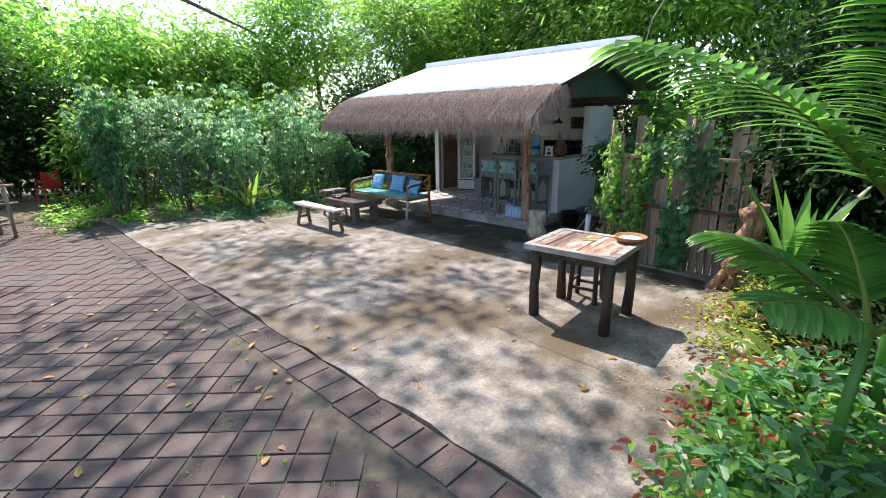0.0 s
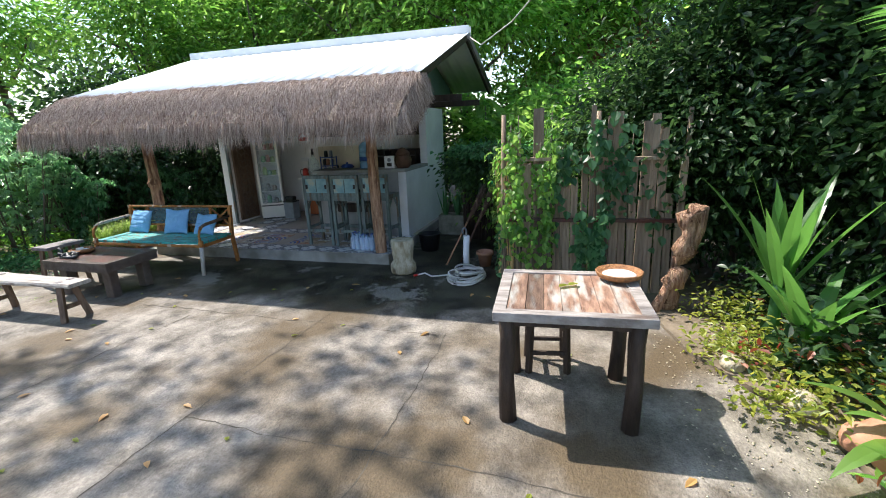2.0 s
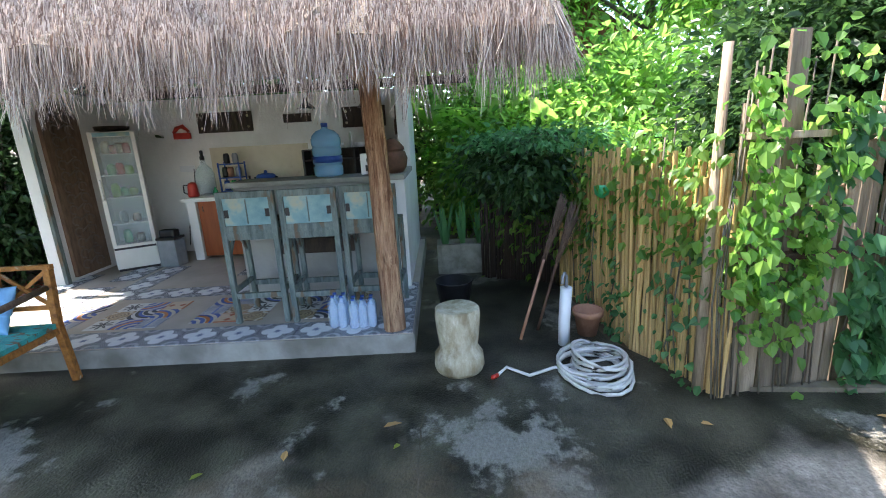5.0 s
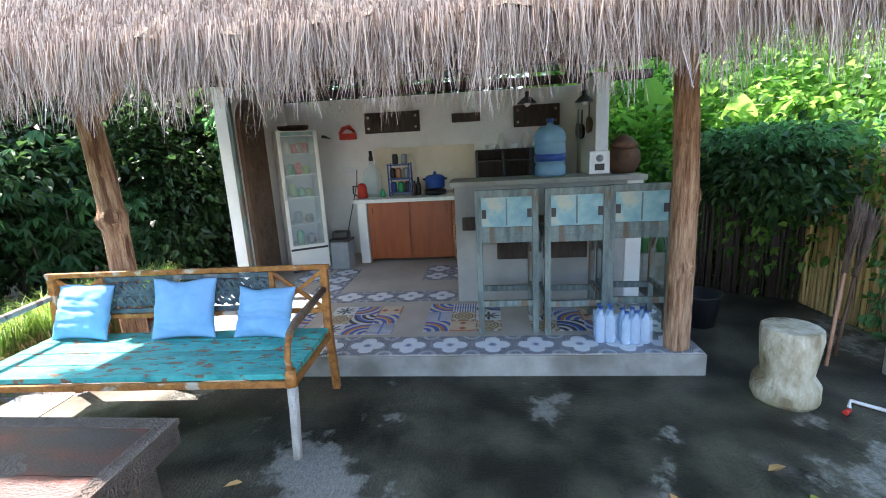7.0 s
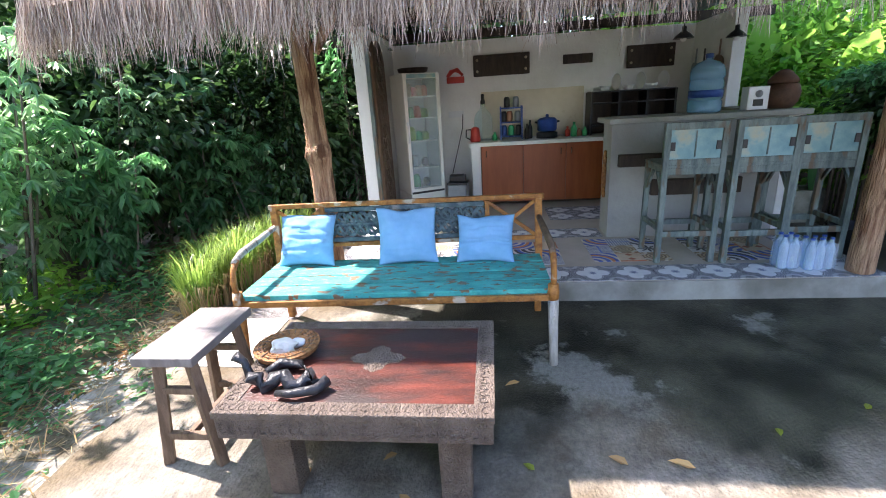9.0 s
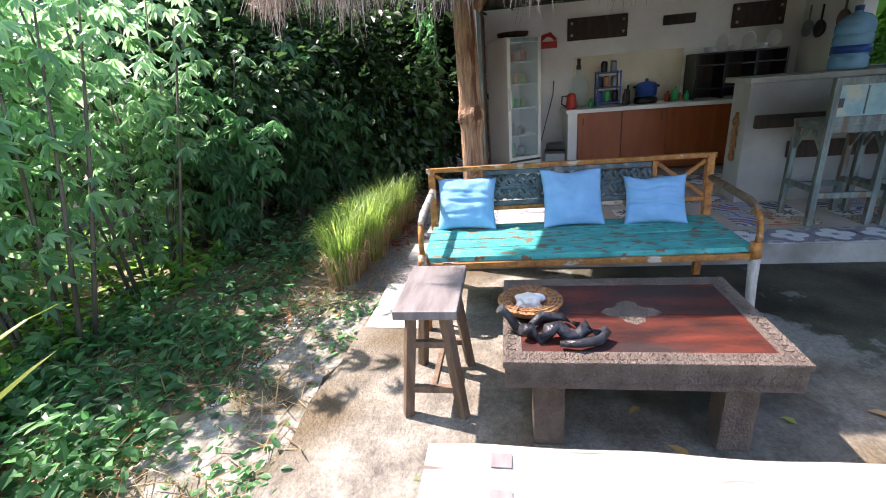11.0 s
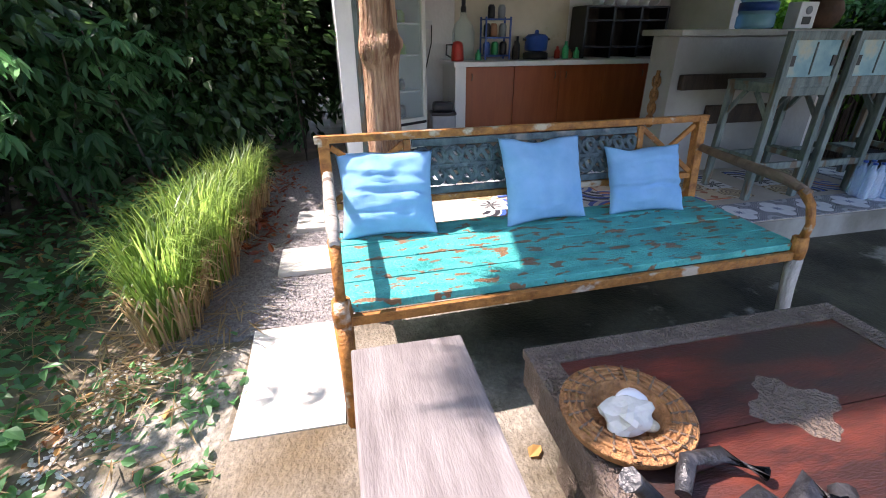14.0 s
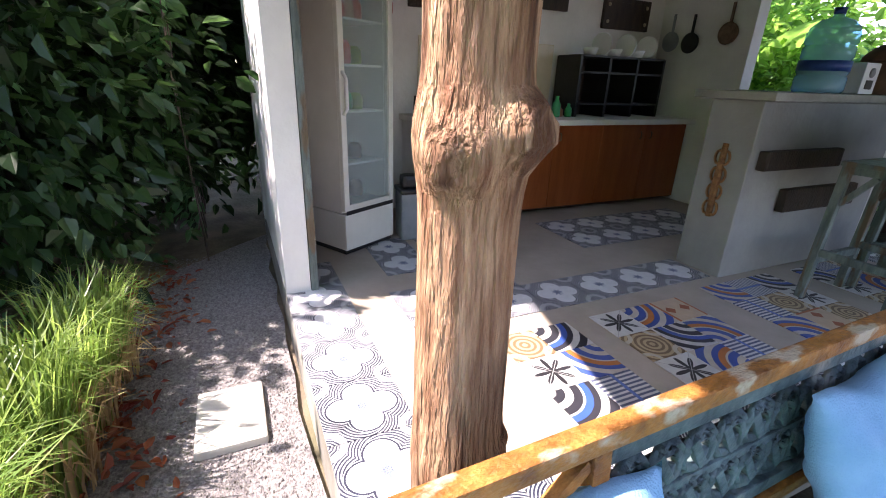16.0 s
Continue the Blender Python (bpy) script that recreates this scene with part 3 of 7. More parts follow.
def post(name, x, y, z0, z1, r, lean, seed, label, knots, brace):
    """A peeled crooked trunk with knots and a forked brace."""
    root = thing(name, label, "post", pose(x, y, z0))
    rnd = random.Random(seed)
    h = z1 - z0
    n = 90
    bm = bmesh.new()
    rings = []
    sides = 56
    for i in range(n + 1):
        z = h * i / n
        c = Vector((lean[0] * z + 0.012 * math.sin(3 * z + seed), lean[1] * z + 0.012 * math.cos(2.3 * z), z))
        ring = []
        for k in range(sides):
            a = 2 * math.pi * k / sides
            rr = r * (1.1 - 0.22 * i / n) * (1 + 0.05 * math.sin(3 * a + z * 2) + 0.035 * noise.noise(Vector((math.cos(a) * 2, math.sin(a) * 2, z * 3 + seed))))
            rr += r * 0.055 * noise.noise(Vector((math.cos(a) * 9, math.sin(a) * 9, z * 1.6 + seed))) + r * 0.03 * noise.noise(Vector((math.cos(a) * 22, math.sin(a) * 22, z * 5)))
            for kz, ka, ks in knots:
                da = (a - ka + math.pi) % (2 * math.pi) - math.pi
                q = math.hypot((z - kz) / 0.04, da / 0.5)
                rr += ks * (math.exp(-(q - 0.6) ** 2 * 4) - 0.25 * math.exp(-q * q * 6)) + 0.3 * ks * math.exp(-((z - kz) / 0.05) ** 2)
            ring.append(bm.verts.new(c + Vector((math.cos(a) * rr, math.sin(a) * rr, 0))))
        rings.append(ring)
    for r0, r1 in zip(rings, rings[1:]):
        for k in range(sides):
            bm.faces.new((r0[k], r0[(k + 1) % sides], r1[(k + 1) % sides], r1[k])).smooth = True
    bm.faces.new(rings[0][::-1])
    bm.faces.new(rings[-1])
    part("trunk", bm, "bark", root)
    a, b = brace
    part("brace", tube([a, [(p + q) / 2 + o for p, q, o in zip(a, b, (0.0, 0.02, 0.03))], b], [0.035, 0.03, 0.028], 10, 0.1, seed), "bark", root)
    return root


post("roof_post", 7.43, 6.31, PH + 0.002, 2.30, 0.072, (0.0, 0.035), 2, "crooked peeled tree-trunk post with a forked brace on the tiled platform", [(0.55, 3.6, 0.012), (1.35, 2.6, 0.012), (1.0, 4.0, 0.01)],
     ((0.0, 0.06, 1.72), (0.0, 0.52, 2.12)))
post("roof_post", 7.40, 10.05, PH + 0.002, 2.30, 0.075, (-0.01, 0.02), 5, "peeled tree-trunk post with a large knot beside the bench", [(1.02, 3.7, 0.03), (0.98, 2.5, 0.018), (0.45, 4.2, 0.012), (1.3, 3.3, 0.012)],
     ((0.0, -0.05, 1.66), (0.0, -0.50, 2.14)))

# ---- daybed ----
def pillow(name, w, h, t, m, label, seed, folds):
    """A stuffed square cushion: pinched corners, slack cloth, folds across (height, depth, tilt)."""
    bm = bmesh.new()
    n = 34
    for sgn in (1, -1):
        grid = []
        for i in range(n + 1):
            row = []
            for j in range(n + 1):
                u, v = 2 * i / n - 1, 2 * j / n - 1
                e = max(0, (1 - abs(u) ** 2.4)) ** 0.55 * max(0, (1 - abs(v) ** 2.4)) ** 0.55
                pull = 1 - 0.10 * (1 - u * u) * abs(v) ** 2
                pull2 = 1 - 0.09 * (1 - v * v) * abs(u) ** 2
                wr = 0.014 * noise.noise(Vector((u * 2.2 + seed, v * 2.6, sgn))) + 0.006 * noise.noise(Vector((u * 3 + seed, v * 9, sgn)))
                for fv, fd, ft in folds:
                    q = v - fv - ft * u - 0.05 * math.sin(2.5 * u + seed)
                    wr += fd * (0.6 * math.exp(-((q - 0.10) / 0.09) ** 2) - math.exp(-(q / 0.045) ** 2)) * (1 - 0.5 * u * u)
                sag = 0.012 * noise.noise(Vector((u * 1.5, seed, 3.0))) * (v + 1)
                row.append(bm.verts.new((u * w / 2 * pull2, sgn * (t / 2 * e + wr * min(1, 2 * e)), v * h / 2 * pull + h / 2 + sag)))
            grid.append(row)
        for i in range(n):
            for j in range(n):
                bm.faces.new((grid[i][j], grid[i + 1][j], grid[i + 1][j + 1], grid[i][j + 1])).smooth = True
    bmesh.ops.remove_doubles(bm, verts=bm.verts, dist=0.0012)
    bmesh.ops.recalc_face_normals(bm, faces=bm.faces)
    ob = part(name, bm, "cushion")
    ob.matrix_basis = m
    return tagged(ob, label, "cushion", "cushions on the daybed")


def daybed():
    root = thing("daybed", "old wooden daybed with worn turquoise seat and carved back", "daybed", pose(6.54, 8.50, 0, 0, 0, 1.8))
    W, D, S, B = 1.84, 0.62, 0.44, 0.83  # along y, along x, seat and back heights
    rnd = random.Random(4)
    # seat boards
    for k in range(4):
        x0, x1 = 0.01 + k * 0.148, 0.01 + (k + 1) * 0.148 - 0.005
        part("seat_board", box(x0, x1, 0.02, W - 0.02, S - 0.03, S + 0.001 * k, 0.004), "turq", root)
    part("front_rail", box(-0.012, 0.009, 0.03, W - 0.03, S - 0.066, S - 0.031, 0.004), "teak", root)
    part("rear_rail", box(D - 0.03, D, 0.03, W - 0.03, S - 0.075, S - 0.032, 0.006), "teak", root)
    for y in (0.03, W - 0.03):
        part("side_rail", box(0.0, D, y - 0.018, y + 0.018, S - 0.075, S - 0.032, 0.005), "teak", root)
    for y in (0.025, W - 0.025):
        # front leg rises into a curved arm support, splayed foot
        part("front_leg", tube([(-0.045, y, 0), (-0.012, y, 0.25), (0.0, y, S - 0.06)], [0.024, 0.027, 0.03], 8, 0.06, 1), "bleached" if y < 1 else "teak", root, "wood leg with worn white paint" if y < 1 else "")
        part("leg_head", tube([(0.0, y, S - 0.06), (0.0, y, S - 0.02), (0.005, y, S + 0.03)], [0.03, 0.032, 0.028], 8, 0.06, 1), "teak", root)
        part("arm_support", tube([(0.0, y, S), (-0.012, y, S + 0.09), (0.012, y, S + 0.16), (0.06, y, S + 0.205)], [0.017, 0.016, 0.017, 0.02], 8, 0.05, 2), "teak", root)
        part("arm", tube([(0.03, y, S + 0.20), (0.14, y, S + 0.225), (0.36, y, S + 0.235), (0.60, y, S + 0.25)], [0.016, 0.023, 0.022, 0.019], 8, 0.05, 3), "midwood" if y < 1 else "bleached", root)
        part("back_leg", beam((D + 0.03, y, 0), (D - 0.01, y, S), 0.045, 0.045), "teak", root)
        part("back_post", beam((D - 0.01, y, S - 0.03), (D + 0.03, y, B), 0.045, 0.045), "teak", root)
    lean = lambda z: D - 0.01 + 0.04 * (z - S) / (B - S)
    part("top_rail", beam((lean(B) - 0.005, -0.01, B - 0.006), (lean(B) - 0.005, W + 0.01, B - 0.006), 0.03, 0.03), "teak", root)
    part("low_rail", beam((lean(S + 0.11), 0.05, S + 0.11), (lean(S + 0.11), W - 0.05, S + 0.11), 0.03, 0.028), "teak", root)
    for y in (0.36, W - 0.36):
        part("stile", beam((lean(S + 0.12), y, S + 0.12), (lean(B - 0.03), y, B - 0.025), 0.03, 0.026), "teak", root)
    for ya, yb in ((0.05, 0.345), (W - 0.05, W - 0.345)):
        part("cross_brace", beam((lean(S + 0.13), ya, S + 0.13), (lean(B - 0.04), yb, B - 0.04), 0.018, 0.024), "teak", root)
        part("cross_brace", beam((lean(S + 0.13) + 0.004, yb, S + 0.13), (lean(B - 0.04) + 0.004, ya, B - 0.04), 0.016, 0.024), "teak", root)
    # carved fretwork panel: pierced board built of scrolls, rails and leaves
    z0, z1, ya, yb = S + 0.13, B - 0.03, 0.38, W - 0.38
    bms = []
    for z, hgt in ((z0 + 0.012, 0.03), (z1 - 0.012, 0.03), ((z0 + z1) / 2, 0.02)):
        bms.append(beam((lean(z), ya, z), (lean(z), yb, z), 0.016, hgt, 0.003))
    for i in range(15):
        y = ya + (yb - ya) * (i + 0.5) / 15
        for zc in (z0 + 0.075, z1 - 0.075):
            r = 0.045
            for s in (0, 1):
                pts = [(lean(zc), y + (0.5 + 0.5 * t / 8) * r * math.cos(t * 0.75 + s * math.pi), zc + (0.5 + 0.5 * t / 8) * r * math.sin(t * 0.75 + s * math.pi)) for t in range(9)]
                bms.append(tube(pts, [0.007 + 0.004 * math.sin(t / 8 * math.pi) for t in range(9)], 5))
            bms.append(beam((lean(zc) - 0.004, y - 0.02, zc - 0.03), (lean(zc) - 0.004, y + 0.02, zc + 0.03), 0.012, 0.018, 0.003))
    part("carved_panel", merge(*bms), "blueboard", root, "pierced carved board with flaking blue paint")
    return root


daybed()
for y, w, h, tilt, yaw, folds, label in ((10.10, 0.40, 0.365, 24, 88, ((0.05, 0.010, 0.10), (-0.35, 0.007, -0.05), (0.4, 0.005, 0.15)), "blue cotton cushion with slack folds leaning on the daybed back"),
                                         (9.40, 0.40, 0.385, 21, 96, ((-0.55, 0.006, 0.1),), "smooth plump blue cotton cushion leaning on the daybed back"),
                                         (8.90, 0.38, 0.32, 26, 86, ((-0.22, 0.024, 0.04), (0.45, 0.006, 0.0)), "slumped blue cotton cushion with one deep crease")):
    pillow("cushion", w, h, 0.125, pose(6.985, y, 0.437) @ pose(0, 0, 0, 0, 0, yaw) @ pose(0, 0, 0, tilt, 0, 0), label, y, folds)



# ---- coffee table ----
def coffee_table():
    root = thing("coffee_table", "low red-brown wooden table with carved grey border and block legs", "coffee table", pose(5.47, 8.85, 0))
    D, W, H = 0.69, 1.00, 0.45
    for k in range(2):
        part("top_board", box(0.07 + k * 0.275, 0.07 + (k + 1) * 0.275 - 0.003, 0.07, W - 0.07, H - 0.03, H - 0.004), "redwood", root)
    part("border", merge(box(0, 0.07, 0, W, H - 0.028, H, 0.004), box(D - 0.07, D, 0, W, H - 0.028, H, 0.004), box(0.07, D - 0.07, 0, 0.07, H - 0.028, H - 0.001), box(0.07, D - 0.07, W - 0.07, W, H - 0.028, H - 0.001)), "carved", root, "carved grey scrollwork border")
    part("apron", merge(box(0.006, 0.036, 0.006, W - 0.006, H - 0.115, H - 0.028, 0.004), box(D - 0.036, D - 0.006, 0.006, W - 0.006, H - 0.115, H - 0.028, 0.004), box(0.036, D - 0.036, 0.006, 0.036, H - 0.115, H - 0.028), box(0.036, D - 0.036, W - 0.036, W - 0.006, H - 0.115, H - 0.028)), "carved", root, "carved apron")
    bms = []
    for i in range(26):
        y = 0.03 + i * 0.0375
        for x in (0.035, D - 0.035):
            bms.append(tube([(x + 0.018 * math.cos(a), y + 0.014 * math.sin(a), H + 0.001) for a in (0.0, 1.0, 2.0, 3.0, 4.0)], 0.0014, 4))
        bms.append(tube([(0.004, y + 0.014 * math.sin(a), H - 0.07 + 0.022 * math.cos(a)) for a in (0.0, 1.0, 2.0, 3.0, 4.0)], 0.0018, 4))
    for i in range(15):
        x = 0.09 + i * 0.037
        for y in (0.035, W - 0.035):
            bms.append(tube([(x + 0.014 * math.cos(a), y + 0.018 * math.sin(a), H + 0.001) for a in (0.0, 1.0, 2.0, 3.0, 4.0)], 0.0014, 4))
    part("carving", merge(*bms), "carved", root, "carved scrolls along border and apron")["kind"] = "stuff"
    bms = []
    for rr, zz in ((0.115, 0.0), (0.088, 0.002), (0.058, 0.004), (0.03, 0.006)):
        bm = bmesh.new()
        n = 64
        ring = []
        for k in range(n):
            a = 2 * math.pi * k / n
            star = rr * (0.62 + 0.38 * abs(math.cos(2 * a)) ** 1.6) * (1 + 0.05 * math.cos(16 * a))
            ring.append(bm.verts.new((D / 2 + 0.02 + 0.85 * star * math.cos(a), W / 2 - 0.02 + star * math.sin(a), H - 0.0035 + zz)))
        low = [bm.verts.new((v.co.x, v.co.y, H - 0.012)) for v in ring]
        bm.faces.new(ring)
        for k in range(n):
            bm.faces.new((low[k], low[(k + 1) % n], ring[(k + 1) % n], ring[k]))
        bms.append(bm)
    part("medallion", merge(*bms), "carved", root, "carved four-pointed star in the middle of the top")
    for x in (0.14, D - 0.12):
        for y in (0.15, W - 0.17):
            part("leg", box(x - 0.055, x + 0.055, y - 0.06, y + 0.06, 0, H - 0.03, 0.012), "carved", root, "carved block leg")
    return root


coffee_table()

# basket tray with stones on the coffee table
TX, TY = 5.875, 9.735
bt = thing("wicker_tray", "round woven rattan tray with a broad rim on the coffee table", "tray", pose(TX, TY, 0.45))
part("rim", lathe([(0.10, 0.002), (0.128, 0.014), (0.136, 0.034), (0.132, 0.042), (0.112, 0.044), (0.088, 0.041), (0.078, 0.034), (0.073, 0.016), (0.02, 0.013)], 44), "wicker", bt)
for rr, zz in ((0.134, 0.037), (0.119, 0.0445), (0.104, 0.0435), (0.09, 0.0415)):
    part("coil", tube([(rr * math.cos(a), rr * math.sin(a), zz) for a in (k * math.pi / 24 for k in range(49))], 0.0045, 6, cap=False), "wicker", bt)
for a in (k * math.pi / 11 for k in range(22)):
    part("lashing", tube([(0.086 * math.cos(a), 0.086 * math.sin(a), 0.044), (0.13 * math.cos(a + .1), 0.13 * math.sin(a + .1), 0.047)], 0.0028, 5), "midwood", bt)
for sx, sy, sr, lab, mt in ((-0.012, 0.008, 0.045, "large rough white stone in the rattan tray", "slab"), (0.032, -0.03, 0.028, "clear pale crystal lying in the rattan tray", "pvc"), (-0.038, -0.03, 0.018, "small pale stone in the rattan tray", "stone")):
    bm = bmesh.new()
    bmesh.ops.create_icosphere(bm, subdivisions=3, radius=sr)
    for v in bm.verts:
        v.co = Vector((v.co.x, v.co.y * 1.2, v.co.z * 0.62)) * (1 + 0.4 * noise.noise(v.co * 32 + Vector((sx * 90, 0, 0))))
    bm.transform(Matrix.Translation((TX + sx, TY + sy, 0.45 + 0.014 + sr * 0.56)))
    tagged(part("pebble", bm, mt), lab, "stone", "stones in the tray")

# black driftwood-like carved chain piece
bms = [tube([(5.62 + 0.02 * math.sin(2.1 * i), 9.78 - 0.035 * i, 0.478 + 0.018 * math.cos(1.7 * i)) for i in range(9)], [0.02, 0.028, 0.022, 0.03, 0.024, 0.03, 0.026, 0.03, 0.018], 8, 0.25, 5),
       tube([(5.69, 9.74, 0.47), (5.735, 9.70, 0.485), (5.74, 9.62, 0.478), (5.69, 9.56, 0.47)], [0.014, 0.02, 0.018, 0.014], 8, 0.2, 6),
       tube([(5.56, 9.64, 0.468), (5.545, 9.58, 0.478), (5.58, 9.50, 0.472), (5.63, 9.47, 0.48)], [0.013, 0.017, 0.02, 0.022], 8, 0.2, 7),
       tube([(5.66, 9.79, 0.47), (5.70, 9.83, 0.51), (5.69, 9.86, 0.545)], [0.018, 0.016, 0.02], 8, 0.2, 8)]
tagged(part("wood_carving", merge(*bms), "iron"), "small black gnarled wood carving lying on the coffee table", "carving")


# ---- stool and benches ----
def sawhorse_stool():
    root = thing("stool", "narrow grey-brown wooden stool with splayed legs", "stool", pose(5.90, 10.16, 0))
    part("seat", box(-0.235, 0.235, -0.132, 0.132, 0.505, 0.545, 0.006), "stooltop", root)
    for sx in (-1, 1):
        for sy in (-1, 1):
            part("leg", beam((sx * 0.195, sy * 0.125, 0), (sx * 0.165, sy * 0.07, 0.51), 0.042, 0.042), "midwood", root)
        part("stretcher", beam((sx * 0.188, -0.105, 0.14), (sx * 0.188, 0.105, 0.14), 0.026, 0.032), "midwood", root)
        part("stretcher", beam((sx * 0.176, -0.08, 0.36), (sx * 0.176, 0.08, 0.36), 0.026, 0.03), "midwood", root)
    part("long_stretcher", beam((-0.2, 0, 0.14), (0.2, 0, 0.14), 0.026, 0.03), "midwood", root)
    return root


sawhorse_stool()


def bench():
    root = thing("bench", "long bleached wooden plank bench with through tenons", "bench", pose(5.0, 9.33, 0))
    n = 24
    bm = bmesh.new()
    rows = []
    for i in range(n + 1):
        y = -0.73 + 1.46 * i / n
        w = 0.115 + 0.008 * math.sin(4 * y) + 0.004 * math.sin(13 * y)
        s = 0.006 * math.cos(2.2 * y)
        rows.append([bm.verts.new((x, y, z - s)) for x, z in ((-w, 0.378), (w, 0.378), (w + 0.004, 0.40), (w - 0.006, 0.42), (0.02, 0.417), (-w + 0.006, 0.42), (-w - 0.004, 0.40))])
    for r0, r1 in zip(rows, rows[1:]):
        for k in range(7):
            bm.faces.new((r0[k], r0[(k + 1) % 7], r1[(k + 1) % 7], r1[k]))
    bm.faces.new(rows[0])
    bm.faces.new(rows[-1][::-1])
    bmesh.ops.recalc_face_normals(bm, faces=bm.faces)
    part("plank", bm, "bleached", root)
    for y in (-0.52, 0.52):
        for sx in (-1, 1):
            part("leg", beam((sx * 0.13, y + (0.05 if y > 0 else -0.05), 0), (sx * 0.06, y, 0.385), 0.05, 0.06), "midwood", root)
            part("tenon", box(sx * 0.06 - 0.024, sx * 0.06 + 0.024, y - 0.028, y + 0.028, 0.36, 0.4205), "stooltop", root)
        part("stretcher", beam((-0.105, y + (0.03 if y > 0 else -0.03), 0.15), (0.105, y + (0.03 if y > 0 else -0.03), 0.15), 0.03, 0.045), "midwood", root)
    return root


bench()


# ---- yard table ----
def yard_table():
    root = thing("yard_table", "rustic square table with patched plank top and dark log legs", "table", pose(4.61, 3.77, 0, 0, 0, 3.5))
    H, a, b = 0.765, 0.415, 0.445
    ys = [-b + 0.075 + i * (2 * b - 0.15) / 7 for i in range(8)]
    for i in range(7):
        part("top_plank", box(-a + 0.075, a - 0.075, ys[i], ys[i + 1] - 0.003, H - 0.05, H - 0.006 - 0.003 * (i % 3)), "tabletop", root)
    part("top_frame", merge(box(-a, -a + 0.074, -b, b, H - 0.055, H, 0.006), box(a - 0.074, a, -b, b, H - 0.055, H, 0.006), box(-a + 0.074, a - 0.074, -b, -b + 0.074, H - 0.054, H - 0.001, 0.004), box(-a + 0.074, a - 0.074, b - 0.074, b, H - 0.054, H - 0.001, 0.004)), "greyplank", root, "wide silvery frame boards")
    for sx in (-1, 1):
        for sy in (-1, 1):
            part("leg", tube([(sx * 0.30, sy * 0.36, 0), (sx * 0.305, sy * 0.37, 0.3), (sx * 0.29, sy * 0.365, 0.55), (sx * 0.295, sy * 0.37, 0.73)], [0.055, 0.047, 0.05, 0.055], 9, 0.18, sx * 2 + sy + 5), "darkwood", root)
        part("apron", box(sx * 0.30 - 0.018, sx * 0.30 + 0.018, -0.36, 0.36, H - 0.12, H - 0.055), "darkwood", root)
    for sy in (-1, 1):
        part("apron", box(-0.28, 0.28, sy * 0.37 - 0.018, sy * 0.37 + 0.018, H - 0.12, H - 0.055), "darkwood", root)
    return root


yard_table()
ys = thing("low_stool", "small dark wooden stool under the rustic table", "stool", pose(5.02, 3.92, 0, 0, 0, 8))
part("seat", box(-0.14, 0.14, -0.16, 0.16, 0.42, 0.455, 0.006), "darkwood", ys)
for sx in (-1, 1):
    for sy in (-1, 1):
        part("leg", beam((sx * 0.125, sy * 0.14, 0), (sx * 0.11, sy * 0.125, 0.42), 0.04, 0.04), "darkwood", ys)
    part("stretcher", beam((sx * 0.12, -0.135, 0.16), (sx * 0.12, 0.135, 0.16), 0.025, 0.03), "darkwood", ys)
    part("stretcher", beam((-0.12, sx * 0.135, 0.22), (0.12, sx * 0.135, 0.22), 0.025, 0.03), "darkwood", ys)
tr = thing("wooden_bowl", "shallow round wooden tray holding pale seeds on the rustic table", "bowl", pose(4.90, 3.45, 0.766))
part("bowl_body", lathe([(0.10, 0.0), (0.14, 0.02), (0.155, 0.05), (0.148, 0.055), (0.13, 0.03), (0.02, 0.022)], 30, wobble=0.02), "wicker", tr)
part("filling", lathe([(0.12, 0.022), (0.10, 0.034), (0.05, 0.042), (0.01, 0.044)], 20, wobble=0.05), "slab", tr, "pale seeds")

# ---- kitchen ----
def node_math(nt):
    def op(kind, a, b=0.0, clamp=False):
        k = nt.nodes.new("ShaderNodeMath")
        k.operation, k.use_clamp = kind, clamp
        for i, v in enumerate((a, b)):
            if isinstance(v, (int, float)):
                k.inputs[i].default_value = v
            else:
                nt.links.new(v, k.inputs[i])
        return k.outputs[0]
    return op


